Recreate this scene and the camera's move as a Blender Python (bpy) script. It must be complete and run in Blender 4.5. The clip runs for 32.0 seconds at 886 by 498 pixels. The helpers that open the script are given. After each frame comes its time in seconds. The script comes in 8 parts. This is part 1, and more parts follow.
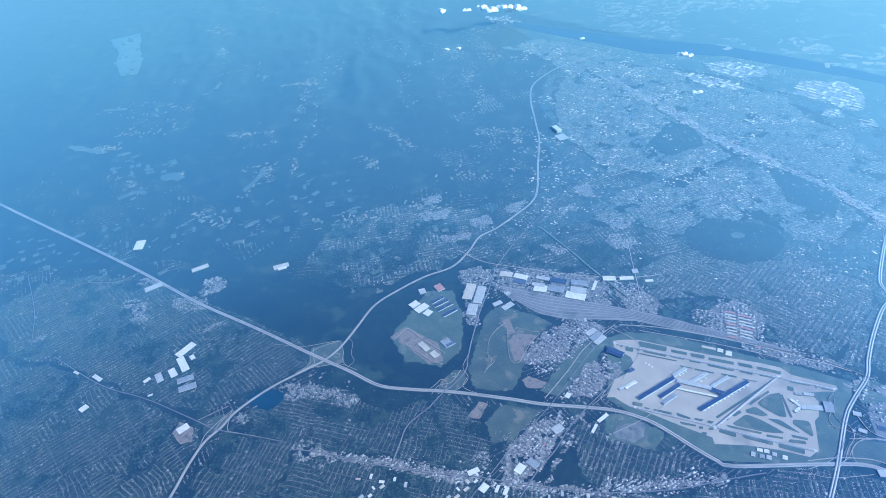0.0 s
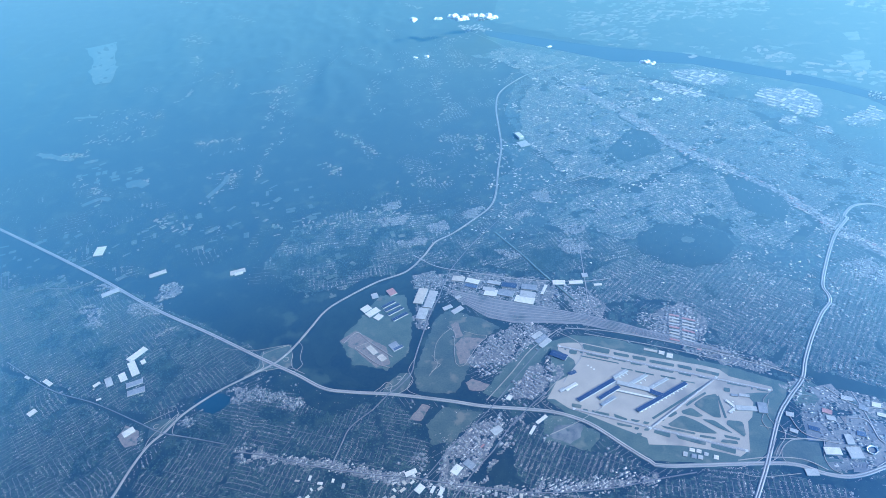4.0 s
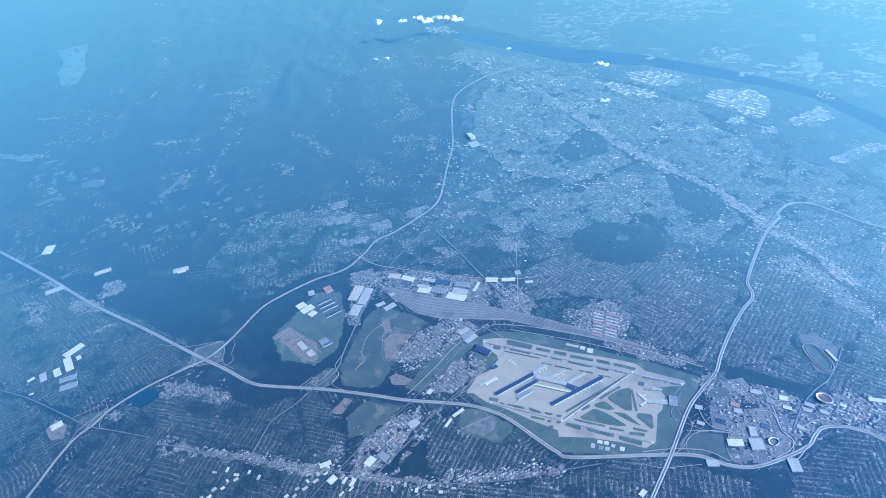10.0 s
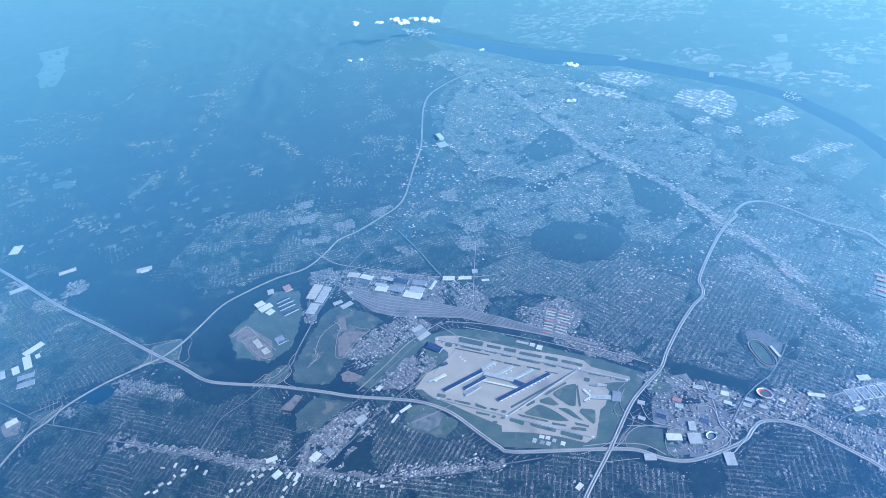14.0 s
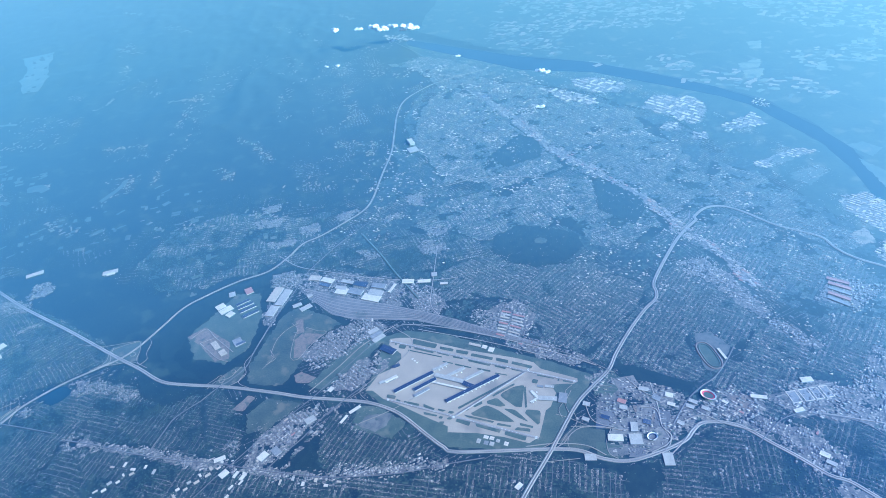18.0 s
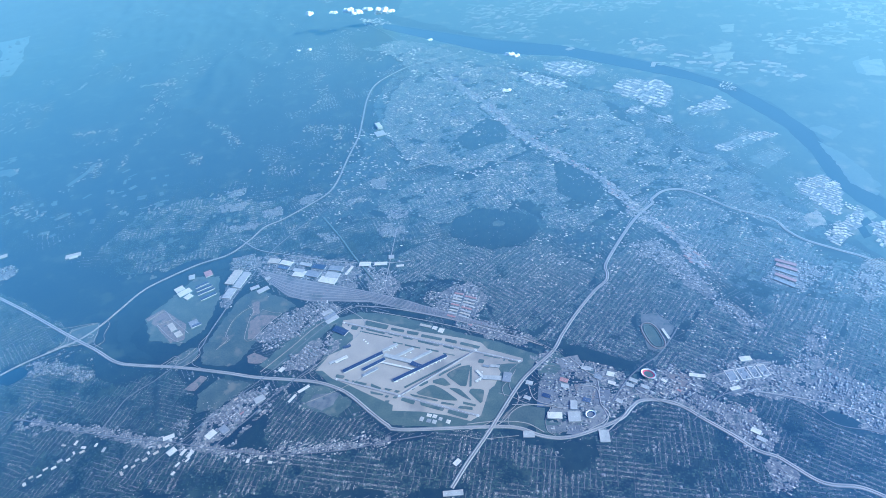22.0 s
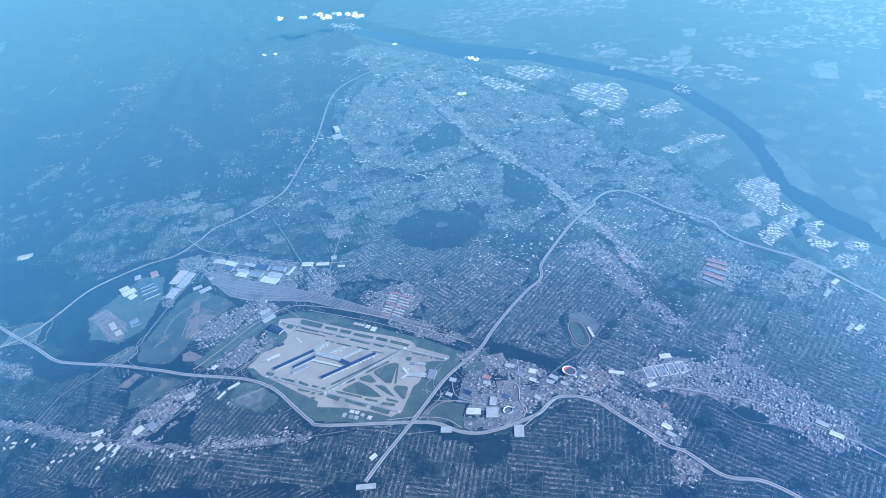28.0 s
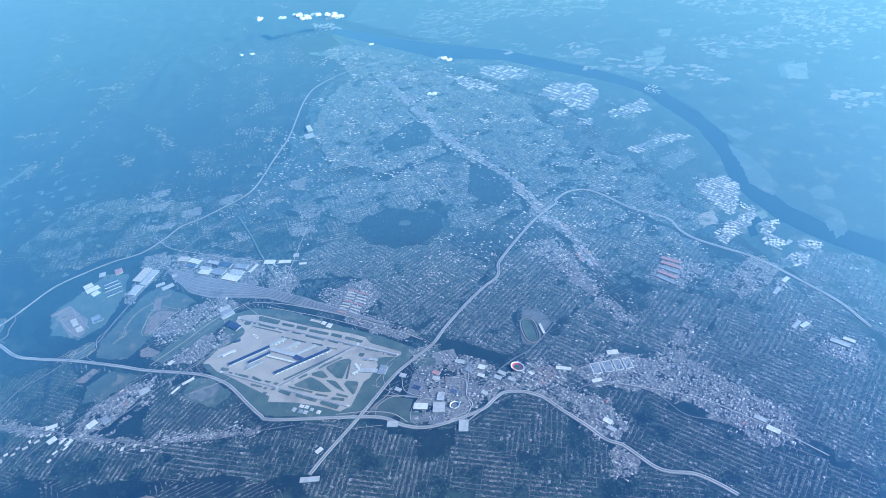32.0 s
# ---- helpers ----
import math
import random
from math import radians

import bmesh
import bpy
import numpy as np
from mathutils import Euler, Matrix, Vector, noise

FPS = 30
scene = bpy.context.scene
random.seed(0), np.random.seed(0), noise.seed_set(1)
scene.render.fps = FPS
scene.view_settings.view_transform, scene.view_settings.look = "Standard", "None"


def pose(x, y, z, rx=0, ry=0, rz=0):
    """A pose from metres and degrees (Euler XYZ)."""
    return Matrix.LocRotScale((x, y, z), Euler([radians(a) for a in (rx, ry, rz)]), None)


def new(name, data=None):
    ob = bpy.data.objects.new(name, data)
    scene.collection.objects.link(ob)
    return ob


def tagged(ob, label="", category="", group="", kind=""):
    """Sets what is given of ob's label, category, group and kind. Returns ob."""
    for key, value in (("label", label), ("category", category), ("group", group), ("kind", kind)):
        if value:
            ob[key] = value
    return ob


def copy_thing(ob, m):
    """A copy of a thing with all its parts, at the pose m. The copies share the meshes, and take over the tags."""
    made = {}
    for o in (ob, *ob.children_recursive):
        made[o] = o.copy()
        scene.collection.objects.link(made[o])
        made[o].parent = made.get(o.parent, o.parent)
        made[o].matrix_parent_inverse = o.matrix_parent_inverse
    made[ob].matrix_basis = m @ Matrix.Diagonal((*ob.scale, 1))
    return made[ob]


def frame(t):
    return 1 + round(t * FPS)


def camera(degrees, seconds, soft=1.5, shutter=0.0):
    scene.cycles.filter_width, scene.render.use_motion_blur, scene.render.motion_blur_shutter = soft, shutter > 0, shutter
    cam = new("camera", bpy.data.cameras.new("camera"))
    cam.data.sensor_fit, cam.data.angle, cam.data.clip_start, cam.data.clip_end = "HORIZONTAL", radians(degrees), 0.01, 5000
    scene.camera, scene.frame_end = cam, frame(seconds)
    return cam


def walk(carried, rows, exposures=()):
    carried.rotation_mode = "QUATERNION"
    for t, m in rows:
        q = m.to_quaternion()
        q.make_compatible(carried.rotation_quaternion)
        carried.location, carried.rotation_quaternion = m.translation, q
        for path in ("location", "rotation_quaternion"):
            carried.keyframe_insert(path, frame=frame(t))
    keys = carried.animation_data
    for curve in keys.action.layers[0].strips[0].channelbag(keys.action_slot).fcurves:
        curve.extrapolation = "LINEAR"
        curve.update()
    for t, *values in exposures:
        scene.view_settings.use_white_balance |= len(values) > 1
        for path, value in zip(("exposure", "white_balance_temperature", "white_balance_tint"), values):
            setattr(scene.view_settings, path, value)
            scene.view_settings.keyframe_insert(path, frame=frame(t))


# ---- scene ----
# ---- camera and its path ----
# An aerial view of a city and its airport at one tenth of true size: 1 m here is 10 m of land.
cam = camera(68.458, 32.0, soft=0.6)
ROWS = [
    (0, 0.00, -0.00, 870.00, 52.559, 4.145, 10.581),
    (0.5, 11.49, -0.00, 869.93, 52.589, 3.744, 10.366),
    (1, 22.98, -0.00, 869.87, 53.016, 3.642, 10.232),
    (1.5, 34.46, -0.01, 869.80, 52.917, 3.642, 10.170),
    (2, 45.94, -0.01, 869.74, 53.142, 3.627, 10.174),
    (2.5, 57.43, -0.01, 869.67, 53.160, 3.924, 10.210),
    (3, 68.90, -0.01, 869.60, 53.371, 4.003, 10.227),
    (3.5, 80.38, -0.01, 869.54, 53.304, 4.037, 10.208),
    (5.5, 126.27, -0.02, 869.27, 52.932, 4.068, 10.148),
    (6, 137.74, -0.02, 869.21, 52.863, 4.072, 10.118),
    (6.5, 149.20, -0.02, 869.14, 52.754, 4.070, 10.096),
    (7, 160.67, -0.02, 869.07, 53.002, 4.044, 10.149),
    (7.5, 172.13, -0.03, 869.01, 53.172, 4.064, 10.123),
    (8, 183.59, -0.03, 868.94, 53.307, 4.051, 10.147),
    (8.5, 195.05, -0.03, 868.87, 53.199, 4.066, 10.130),
    (9, 206.50, -0.03, 868.81, 53.173, 4.069, 10.140),
    (9.5, 217.96, -0.03, 868.74, 53.136, 4.057, 10.149),
    (10, 229.41, -0.03, 868.68, 53.333, 4.062, 10.145),
    (10.5, 240.86, -0.03, 868.61, 53.451, 4.063, 10.134),
    (11, 252.31, -0.03, 868.54, 53.607, 4.079, 10.121),
    (11.5, 263.75, -0.03, 868.48, 53.516, 4.059, 10.141),
    (12, 275.20, -0.03, 868.41, 53.615, 4.051, 10.146),
    (12.5, 286.64, -0.03, 868.35, 53.751, 4.072, 10.081),
    (13, 298.08, -0.04, 868.28, 53.707, 4.119, 9.895),
    (13.5, 309.52, -0.04, 868.21, 53.582, 4.231, 9.950),
    (14, 320.95, -0.04, 868.15, 53.430, 4.199, 10.053),
    (14.5, 332.39, -0.04, 868.08, 53.434, 4.229, 10.085),
    (16.5, 378.10, -0.04, 867.82, 53.329, 4.208, 10.090),
    (17, 389.53, -0.04, 867.75, 53.514, 4.224, 10.102),
    (17.5, 400.95, -0.04, 867.68, 53.810, 4.195, 10.178),
    (18, 412.37, -0.04, 867.62, 53.939, 4.203, 10.213),
    (18.5, 423.79, -0.04, 867.55, 54.065, 4.181, 10.291),
    (19, 435.21, -0.04, 867.48, 54.006, 4.153, 10.296),
    (19.5, 446.62, -0.03, 867.42, 53.832, 4.187, 10.250),
    (20, 458.03, -0.03, 867.35, 53.693, 4.209, 10.246),
    (20.5, 469.44, -0.03, 867.29, 53.229, 4.236, 10.182),
    (21, 480.85, -0.03, 867.22, 52.897, 4.214, 10.125),
    (21.5, 492.26, -0.03, 867.15, 52.537, 4.186, 10.061),
    (22, 503.66, -0.03, 867.09, 52.606, 4.173, 10.027),
    (22.5, 515.07, -0.03, 867.02, 52.919, 4.193, 10.018),
    (23, 526.47, -0.03, 866.96, 53.152, 4.192, 10.005),
    (23.5, 537.87, -0.03, 866.89, 53.125, 4.220, 10.037),
    (24, 549.26, -0.03, 866.82, 53.396, 4.243, 10.112),
    (24.5, 560.66, -0.03, 866.76, 53.591, 4.242, 10.197),
    (25, 572.05, -0.02, 866.69, 53.735, 4.273, 10.250),
    (25.5, 583.44, -0.02, 866.62, 53.789, 4.308, 10.281),
    (27.5, 628.99, -0.02, 866.36, 52.984, 4.302, 10.212),
    (28, 640.37, -0.02, 866.29, 52.953, 4.333, 10.128),
    (28.5, 651.75, -0.01, 866.23, 53.167, 4.304, 10.182),
    (29, 663.13, -0.01, 866.16, 53.205, 4.305, 10.202),
    (29.5, 674.50, -0.01, 866.09, 53.484, 4.311, 10.244),
    (30, 685.87, -0.01, 866.03, 53.653, 4.309, 10.287),
    (30.5, 697.25, -0.01, 865.96, 53.563, 4.283, 10.283),
    (31, 708.62, -0.00, 865.90, 53.396, 4.326, 10.278),
    (31.5, 719.98, -0.00, 865.83, 53.192, 4.319, 10.296),
    (32, 731.35, 0.00, 865.76, 52.965, 4.320, 10.232),
]
walk(cam, [(r[0], pose(*r[1:])) for r in ROWS], exposures=[(0.0, 1.4, 4620, -7), (32.0, 1.4, 4620, -7)])

# ---- world and sun ----
SUN_ELEVATION, SUN_AZIMUTH = radians(27), radians(268)      # azimuth from +y towards -x
world = bpy.data.worlds.new("sky")
scene.world = world
world.use_nodes = True
wn = world.node_tree.nodes
wn.clear()
sky = wn.new("ShaderNodeTexSky")
sky.sky_type, sky.sun_disc = "NISHITA", False
sky.sun_elevation, sky.sun_rotation = SUN_ELEVATION, -SUN_AZIMUTH
sky.altitude, sky.air_density, sky.dust_density, sky.ozone_density = 0, 1.0, 4.5, 6.2
wbg, wout = wn.new("ShaderNodeBackground"), wn.new("ShaderNodeOutputWorld")
wbg.inputs["Strength"].default_value = 0.15
world.node_tree.links.new(sky.outputs[0], wbg.inputs[0])
world.node_tree.links.new(wbg.outputs[0], wout.inputs[0])
sun_data = bpy.data.lights.new("sun", "SUN")
sun_data.energy, sun_data.angle, sun_data.color = 3.4, radians(0.5), (1.0, 0.81, 0.63)
sun = new("sun", sun_data)
toward = Vector((-math.sin(SUN_AZIMUTH) * math.cos(SUN_ELEVATION), math.cos(SUN_AZIMUTH) * math.cos(SUN_ELEVATION), math.sin(SUN_ELEVATION)))
sun.matrix_world = Matrix.Translation(toward * 2000) @ toward.to_track_quat("Z", "Y").to_matrix().to_4x4()

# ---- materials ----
HAZE, HAZE_BEND, HAZE_BASE = 0.63, 1.0, 0.115      # how strongly the summer air's blue haze is put on everything, as gloss


def surface(name, dark, light, scale=0.2, fine=3.0, rough=0.85, third=None, each=None, bump=0.0, flat=True, patches=0.31, haze_share=1.0, spread=(0.25, 1.7)):
    """A weathered surface: two tones mixed at two scales, a third in stains, and painted haze that thickens at low
    angles.
    """
    m = bpy.data.materials.new(name)
    m.use_nodes = True
    n, l = m.node_tree.nodes, m.node_tree.links
    n.clear()
    geo = n.new("ShaderNodeNewGeometry")
    big, small = n.new("ShaderNodeTexNoise"), n.new("ShaderNodeTexNoise")
    for tex, s, detail in ((big, scale, 5.0), (small, fine, 3.0)):
        l.new(geo.outputs["Position"], tex.inputs["Vector"])
        tex.inputs["Scale"].default_value, tex.inputs["Detail"].default_value = s, detail
    add = n.new("ShaderNodeMath")
    add.operation, add.use_clamp = "MULTIPLY_ADD", True
    l.new(big.outputs["Fac"], add.inputs[0])
    add.inputs[1].default_value = 1.6
    sub = n.new("ShaderNodeMath")
    sub.operation = "MULTIPLY_ADD"
    l.new(small.outputs["Fac"], sub.inputs[0])
    sub.inputs[1].default_value, sub.inputs[2].default_value = 1.2, -0.9
    l.new(sub.outputs[0], add.inputs[2])
    mix = n.new("ShaderNodeMix")
    mix.data_type = "RGBA"
    mix.inputs["A"].default_value, mix.inputs["B"].default_value = (*dark, 1), (*light, 1)
    l.new(add.outputs[0], mix.inputs["Factor"])
    colour = mix.outputs["Result"]
    if third:
        stain = n.new("ShaderNodeTexNoise")
        l.new(geo.outputs["Position"], stain.inputs["Vector"])
        stain.inputs["Scale"].default_value, stain.inputs["Detail"].default_value = scale * patches, 6.0
        ramp = n.new("ShaderNodeMapRange")
        ramp.inputs["From Min"].default_value, ramp.inputs["From Max"].default_value = 0.56, 0.66
        l.new(stain.outputs["Fac"], ramp.inputs["Value"])
        mix2 = n.new("ShaderNodeMix")
        mix2.data_type = "RGBA"
        mix2.inputs["B"].default_value = (*third, 1)
        l.new(colour, mix2.inputs["A"])
        l.new(ramp.outputs["Result"], mix2.inputs["Factor"])
        colour = mix2.outputs["Result"]
    if each:
        if each == "island":
            pick = geo.outputs["Random Per Island"]
        else:
            pick = n.new("ShaderNodeObjectInfo").outputs["Random"]
        value = n.new("ShaderNodeMapRange")
        value.inputs["To Min"].default_value, value.inputs["To Max"].default_value = spread
        cube = n.new("ShaderNodeMath")
        cube.operation = "POWER"
        cube.inputs[1].default_value = 2.5
        l.new(pick, cube.inputs[0])
        l.new(cube.outputs[0], value.inputs["Value"])
        hsv = n.new("ShaderNodeHueSaturation")
        l.new(value.outputs["Result"], hsv.inputs["Value"])
        l.new(colour, hsv.inputs["Color"])
        colour = hsv.outputs["Color"]
    body = n.new("ShaderNodeBsdfPrincipled")
    body.inputs["Roughness"].default_value = rough
    body.inputs["Specular IOR Level"].default_value = 0.2
    l.new(colour, body.inputs["Base Color"])
    if bump:
        bp = n.new("ShaderNodeBump")
        bp.inputs["Distance"].default_value = bump
        l.new(small.outputs["Fac"], bp.inputs["Height"])
        l.new(bp.outputs[0], body.inputs["Normal"])
    haze_veil(m, body, flat, haze_share)
    return m


def haze_veil(m, body, flat=False, haze_share=1.0):
    """Air haze put on as gloss: a soft, tinted reflection of the sky, by the angle to the upright."""
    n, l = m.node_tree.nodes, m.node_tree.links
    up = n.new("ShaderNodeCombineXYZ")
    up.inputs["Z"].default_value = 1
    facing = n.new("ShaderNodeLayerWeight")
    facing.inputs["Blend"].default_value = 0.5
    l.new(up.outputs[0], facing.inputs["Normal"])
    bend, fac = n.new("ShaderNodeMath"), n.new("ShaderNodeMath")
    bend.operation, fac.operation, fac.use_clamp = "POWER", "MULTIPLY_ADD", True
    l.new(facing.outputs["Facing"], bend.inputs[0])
    bend.inputs[1].default_value, fac.inputs[1].default_value, fac.inputs[2].default_value = HAZE_BEND, HAZE * haze_share, HAZE_BASE * haze_share
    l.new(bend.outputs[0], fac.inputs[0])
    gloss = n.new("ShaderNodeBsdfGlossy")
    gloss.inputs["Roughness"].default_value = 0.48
    # Haze colour: dark blue looking steeply down, pale and greener at low angles.
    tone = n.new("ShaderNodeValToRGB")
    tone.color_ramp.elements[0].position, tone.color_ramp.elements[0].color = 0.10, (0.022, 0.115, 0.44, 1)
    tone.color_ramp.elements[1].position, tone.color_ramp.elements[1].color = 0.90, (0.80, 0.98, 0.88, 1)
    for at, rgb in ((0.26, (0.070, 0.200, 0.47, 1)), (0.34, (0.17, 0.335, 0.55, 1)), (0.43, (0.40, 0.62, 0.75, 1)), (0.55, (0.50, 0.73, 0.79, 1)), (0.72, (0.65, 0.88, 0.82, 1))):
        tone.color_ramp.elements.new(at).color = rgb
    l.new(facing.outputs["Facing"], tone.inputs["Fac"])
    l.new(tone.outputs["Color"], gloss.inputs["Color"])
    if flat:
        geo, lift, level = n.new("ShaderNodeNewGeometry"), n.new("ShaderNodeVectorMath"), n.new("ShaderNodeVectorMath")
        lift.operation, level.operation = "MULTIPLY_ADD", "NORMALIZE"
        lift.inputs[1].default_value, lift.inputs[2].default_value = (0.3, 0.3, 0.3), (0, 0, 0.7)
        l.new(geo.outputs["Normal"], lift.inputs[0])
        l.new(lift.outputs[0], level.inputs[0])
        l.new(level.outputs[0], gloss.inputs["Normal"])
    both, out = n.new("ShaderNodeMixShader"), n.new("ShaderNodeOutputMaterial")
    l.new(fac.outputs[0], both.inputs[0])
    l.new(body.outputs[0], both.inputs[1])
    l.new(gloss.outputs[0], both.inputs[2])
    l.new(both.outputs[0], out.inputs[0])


# The share scales the haze put on each material: thinner on woods and water.
M_LAND = surface("wooded_land", (0.006, 0.013, 0.010), (0.020, 0.032, 0.021), 0.014, 0.16, third=(0.034, 0.049, 0.031), patches=1.4, haze_share=0.88)
M_FOREST = surface("forest_floor", (0.008, 0.015, 0.008), (0.022, 0.034, 0.018), 0.05, 0.6, haze_share=0.92)
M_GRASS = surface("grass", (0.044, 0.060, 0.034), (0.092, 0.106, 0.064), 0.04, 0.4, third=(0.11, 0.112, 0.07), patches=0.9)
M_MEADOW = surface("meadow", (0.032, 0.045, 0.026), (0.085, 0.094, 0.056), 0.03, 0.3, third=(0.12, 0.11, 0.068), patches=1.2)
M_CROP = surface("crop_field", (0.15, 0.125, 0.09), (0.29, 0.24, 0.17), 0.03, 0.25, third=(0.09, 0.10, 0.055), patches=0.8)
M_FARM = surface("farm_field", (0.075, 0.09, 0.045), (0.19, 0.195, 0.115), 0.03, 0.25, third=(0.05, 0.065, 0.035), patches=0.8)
M_PLAIN = surface("farming_plain", (0.014, 0.028, 0.017), (0.048, 0.066, 0.037), 0.012, 0.09, third=(0.095, 0.10, 0.06), patches=1.6, haze_share=0.93)
M_YARD = surface("suburban_ground", (0.026, 0.038, 0.026), (0.075, 0.086, 0.060), 0.10, 0.5, third=(0.10, 0.104, 0.078), patches=0.9, each="island", spread=(0.6, 2.2), haze_share=1.02)
M_GROVE = surface("leafy_suburb_ground", (0.012, 0.023, 0.015), (0.042, 0.055, 0.036), 0.10, 0.5, third=(0.060, 0.068, 0.045), patches=0.9, each="island", spread=(0.65, 1.9), haze_share=0.96)
M_TOWN = surface("urban_ground", (0.06, 0.063, 0.05), (0.17, 0.16, 0.135), 0.08, 0.8, third=(0.045, 0.06, 0.035), patches=0.8)
M_PAVED = surface("paved_yard", (0.085, 0.080, 0.068), (0.21, 0.19, 0.16), 0.09, 0.9, third=(0.055, 0.068, 0.042), patches=0.8, each="island", spread=(0.75, 1.9))
M_CONCRETE = surface("concrete_apron", (0.24, 0.202, 0.15), (0.335, 0.283, 0.212), 0.03, 0.6, third=(0.20, 0.17, 0.13))
M_ROAD = surface("road_concrete", (0.19, 0.170, 0.145), (0.29, 0.26, 0.222), 0.03, 0.8)
M_STREET = surface("street_asphalt", (0.085, 0.082, 0.076), (0.15, 0.142, 0.13), 0.05, 0.8)
M_SOIL = surface("bare_soil", (0.095, 0.078, 0.056), (0.225, 0.175, 0.125), 0.2, 1.0, third=(0.075, 0.08, 0.05), patches=0.5)
M_BALLAST = surface("rail_ballast", (0.125, 0.114, 0.10), (0.21, 0.192, 0.168), 0.06, 0.9, third=(0.08, 0.085, 0.06))
M_STEEL = surface("rail_steel", (0.05, 0.045, 0.04), (0.09, 0.08, 0.07), 0.3, 2.0)
M_WATER = surface("water", (0.012, 0.03, 0.04), (0.02, 0.04, 0.05), 0.01, 0.1, rough=0.12, haze_share=0.78)
M_TREE = surface("tree_leaves", (0.015, 0.029, 0.012), (0.042, 0.062, 0.026), 0.05, 1.0, each="island", spread=(0.7, 1.6))
M_WHITE = surface("white_membrane_roof", (0.38, 0.345, 0.285), (0.54, 0.49, 0.41), 0.15, 1.0)
M_PALE = surface("pale_gravel_roof", (0.24, 0.225, 0.20), (0.36, 0.34, 0.30), 0.15, 1.0)
M_GREY = surface("grey_roof", (0.14, 0.14, 0.14), (0.24, 0.235, 0.225), 0.15, 1.0)
M_DARK = surface("dark_roof", (0.04, 0.05, 0.08), (0.08, 0.09, 0.12), 0.15, 1.0)
M_NAVY = surface("navy_metal_roof", (0.022, 0.027, 0.045), (0.036, 0.042, 0.066), 0.15, 1.0, rough=0.6)
M_BROWN = surface("red_brown_roof", (0.22, 0.10, 0.07), (0.36, 0.19, 0.14), 0.15, 1.0)
M_TAN = surface("tan_roof", (0.28, 0.24, 0.18), (0.42, 0.365, 0.28), 0.15, 1.0)
M_WALL = surface("pale_wall", (0.22, 0.21, 0.19), (0.34, 0.32, 0.29), 0.3, 2.0)
M_BRICK = surface("brick_wall", (0.22, 0.12, 0.09), (0.34, 0.20, 0.15), 0.3, 2.0)
M_GLASS = surface("dark_glass", (0.02, 0.03, 0.04), (0.04, 0.05, 0.06), 0.3, 1.0, rough=0.15)
M_HOUSE = surface("house_roofs", (0.28, 0.25, 0.22), (0.50, 0.445, 0.39), 0.5, 2.0, each="island", spread=(0.4, 1.3))
M_SHOP = surface("shop_roofs", (0.13, 0.12, 0.105), (0.27, 0.247, 0.215), 0.5, 2.0, each="island", spread=(0.7, 1.8))
M_BLOCK = surface("block_roofs", (0.32, 0.28, 0.23), (0.50, 0.44, 0.36), 0.4, 2.0, each="island", spread=(0.6, 1.5))
M_CLOUD = surface("cloud", (0.60, 0.60, 0.60), (0.70, 0.70, 0.70), 0.05, 0.3, haze_share=0.6)
M_MARK = surface("white_paint", (0.62, 0.62, 0.60), (0.75, 0.75, 0.72), 0.3, 2.0)
M_RED = surface("red_paint", (0.38, 0.05, 0.05), (0.50, 0.08, 0.07), 0.3, 2.0)
M_AIRCRAFT = surface("aircraft_white", (0.66, 0.66, 0.66), (0.80, 0.80, 0.80), 0.5, 3.0, rough=0.4)

# ---- mesh helpers ----


def mesh(name, verts, faces, *mats):
    me = bpy.data.meshes.new(name)
    me.from_pydata([tuple(v) for v in verts], [], [tuple(f) for f in faces])
    for m in mats:
        me.materials.append(m)
    me.update()
    return me


def fast_mesh(name, verts, quads, mat):
    """A mesh from arrays: verts (n, 3) and quads (m, 4)."""
    me = bpy.data.meshes.new(name)
    verts, quads = np.ascontiguousarray(verts, np.float32), np.ascontiguousarray(quads, np.int32)
    me.vertices.add(len(verts))
    me.vertices.foreach_set("co", verts.ravel())
    me.loops.add(quads.size)
    me.loops.foreach_set("vertex_index", quads.ravel())
    me.polygons.add(len(quads))
    me.polygons.foreach_set("loop_start", np.arange(0, quads.size, quads.shape[1], dtype=np.int32))
    me.materials.append(mat)
    me.update(calc_edges=True)
    me.validate()
    return me


def empty(name, m, label, category, group="", kind=""):
    ob = new(name)
    ob.empty_display_size = 0.5
    ob.matrix_world = m
    return tagged(ob, label, category, group, kind)


def part(name, me, parent, m=None, label=""):
    ob = new(name, me)
    ob.parent = parent
    if m is not None:
        ob.matrix_basis = m
    return tagged(ob, label) if label else ob


def box_mesh(name, w, d, z0, z1, mat, x=0.0, y=0.0):
    v = [(x + sx * w / 2, y + sy * d / 2, z) for z in (z0, z1) for sx, sy in ((-1, -1), (1, -1), (1, 1), (-1, 1))]
    f = [(0, 1, 5, 4), (1, 2, 6, 5), (2, 3, 7, 6), (3, 0, 4, 7), (4, 5, 6, 7), (3, 2, 1, 0)]
    return mesh(name, v, f, mat)


def smooth(points, step=8.0):
    """A smooth line through the points, in even steps."""
    p = np.array(points, float)
    p = np.vstack([2 * p[0] - p[1], p, 2 * p[-1] - p[-2]])
    out = []
    for a, b, c, d in zip(p[:-3], p[1:-2], p[2:-1], p[3:]):
        n = max(1, int(np.hypot(*(c - b)) / step))
        for k in range(n):
            t = k / n
            out.append(0.5 * (2 * b + (c - a) * t + (2 * a - 5 * b + 4 * c - d) * t * t + (3 * b - a - 3 * c + d) * t ** 3))
    out.append(p[-2])
    return np.array(out)


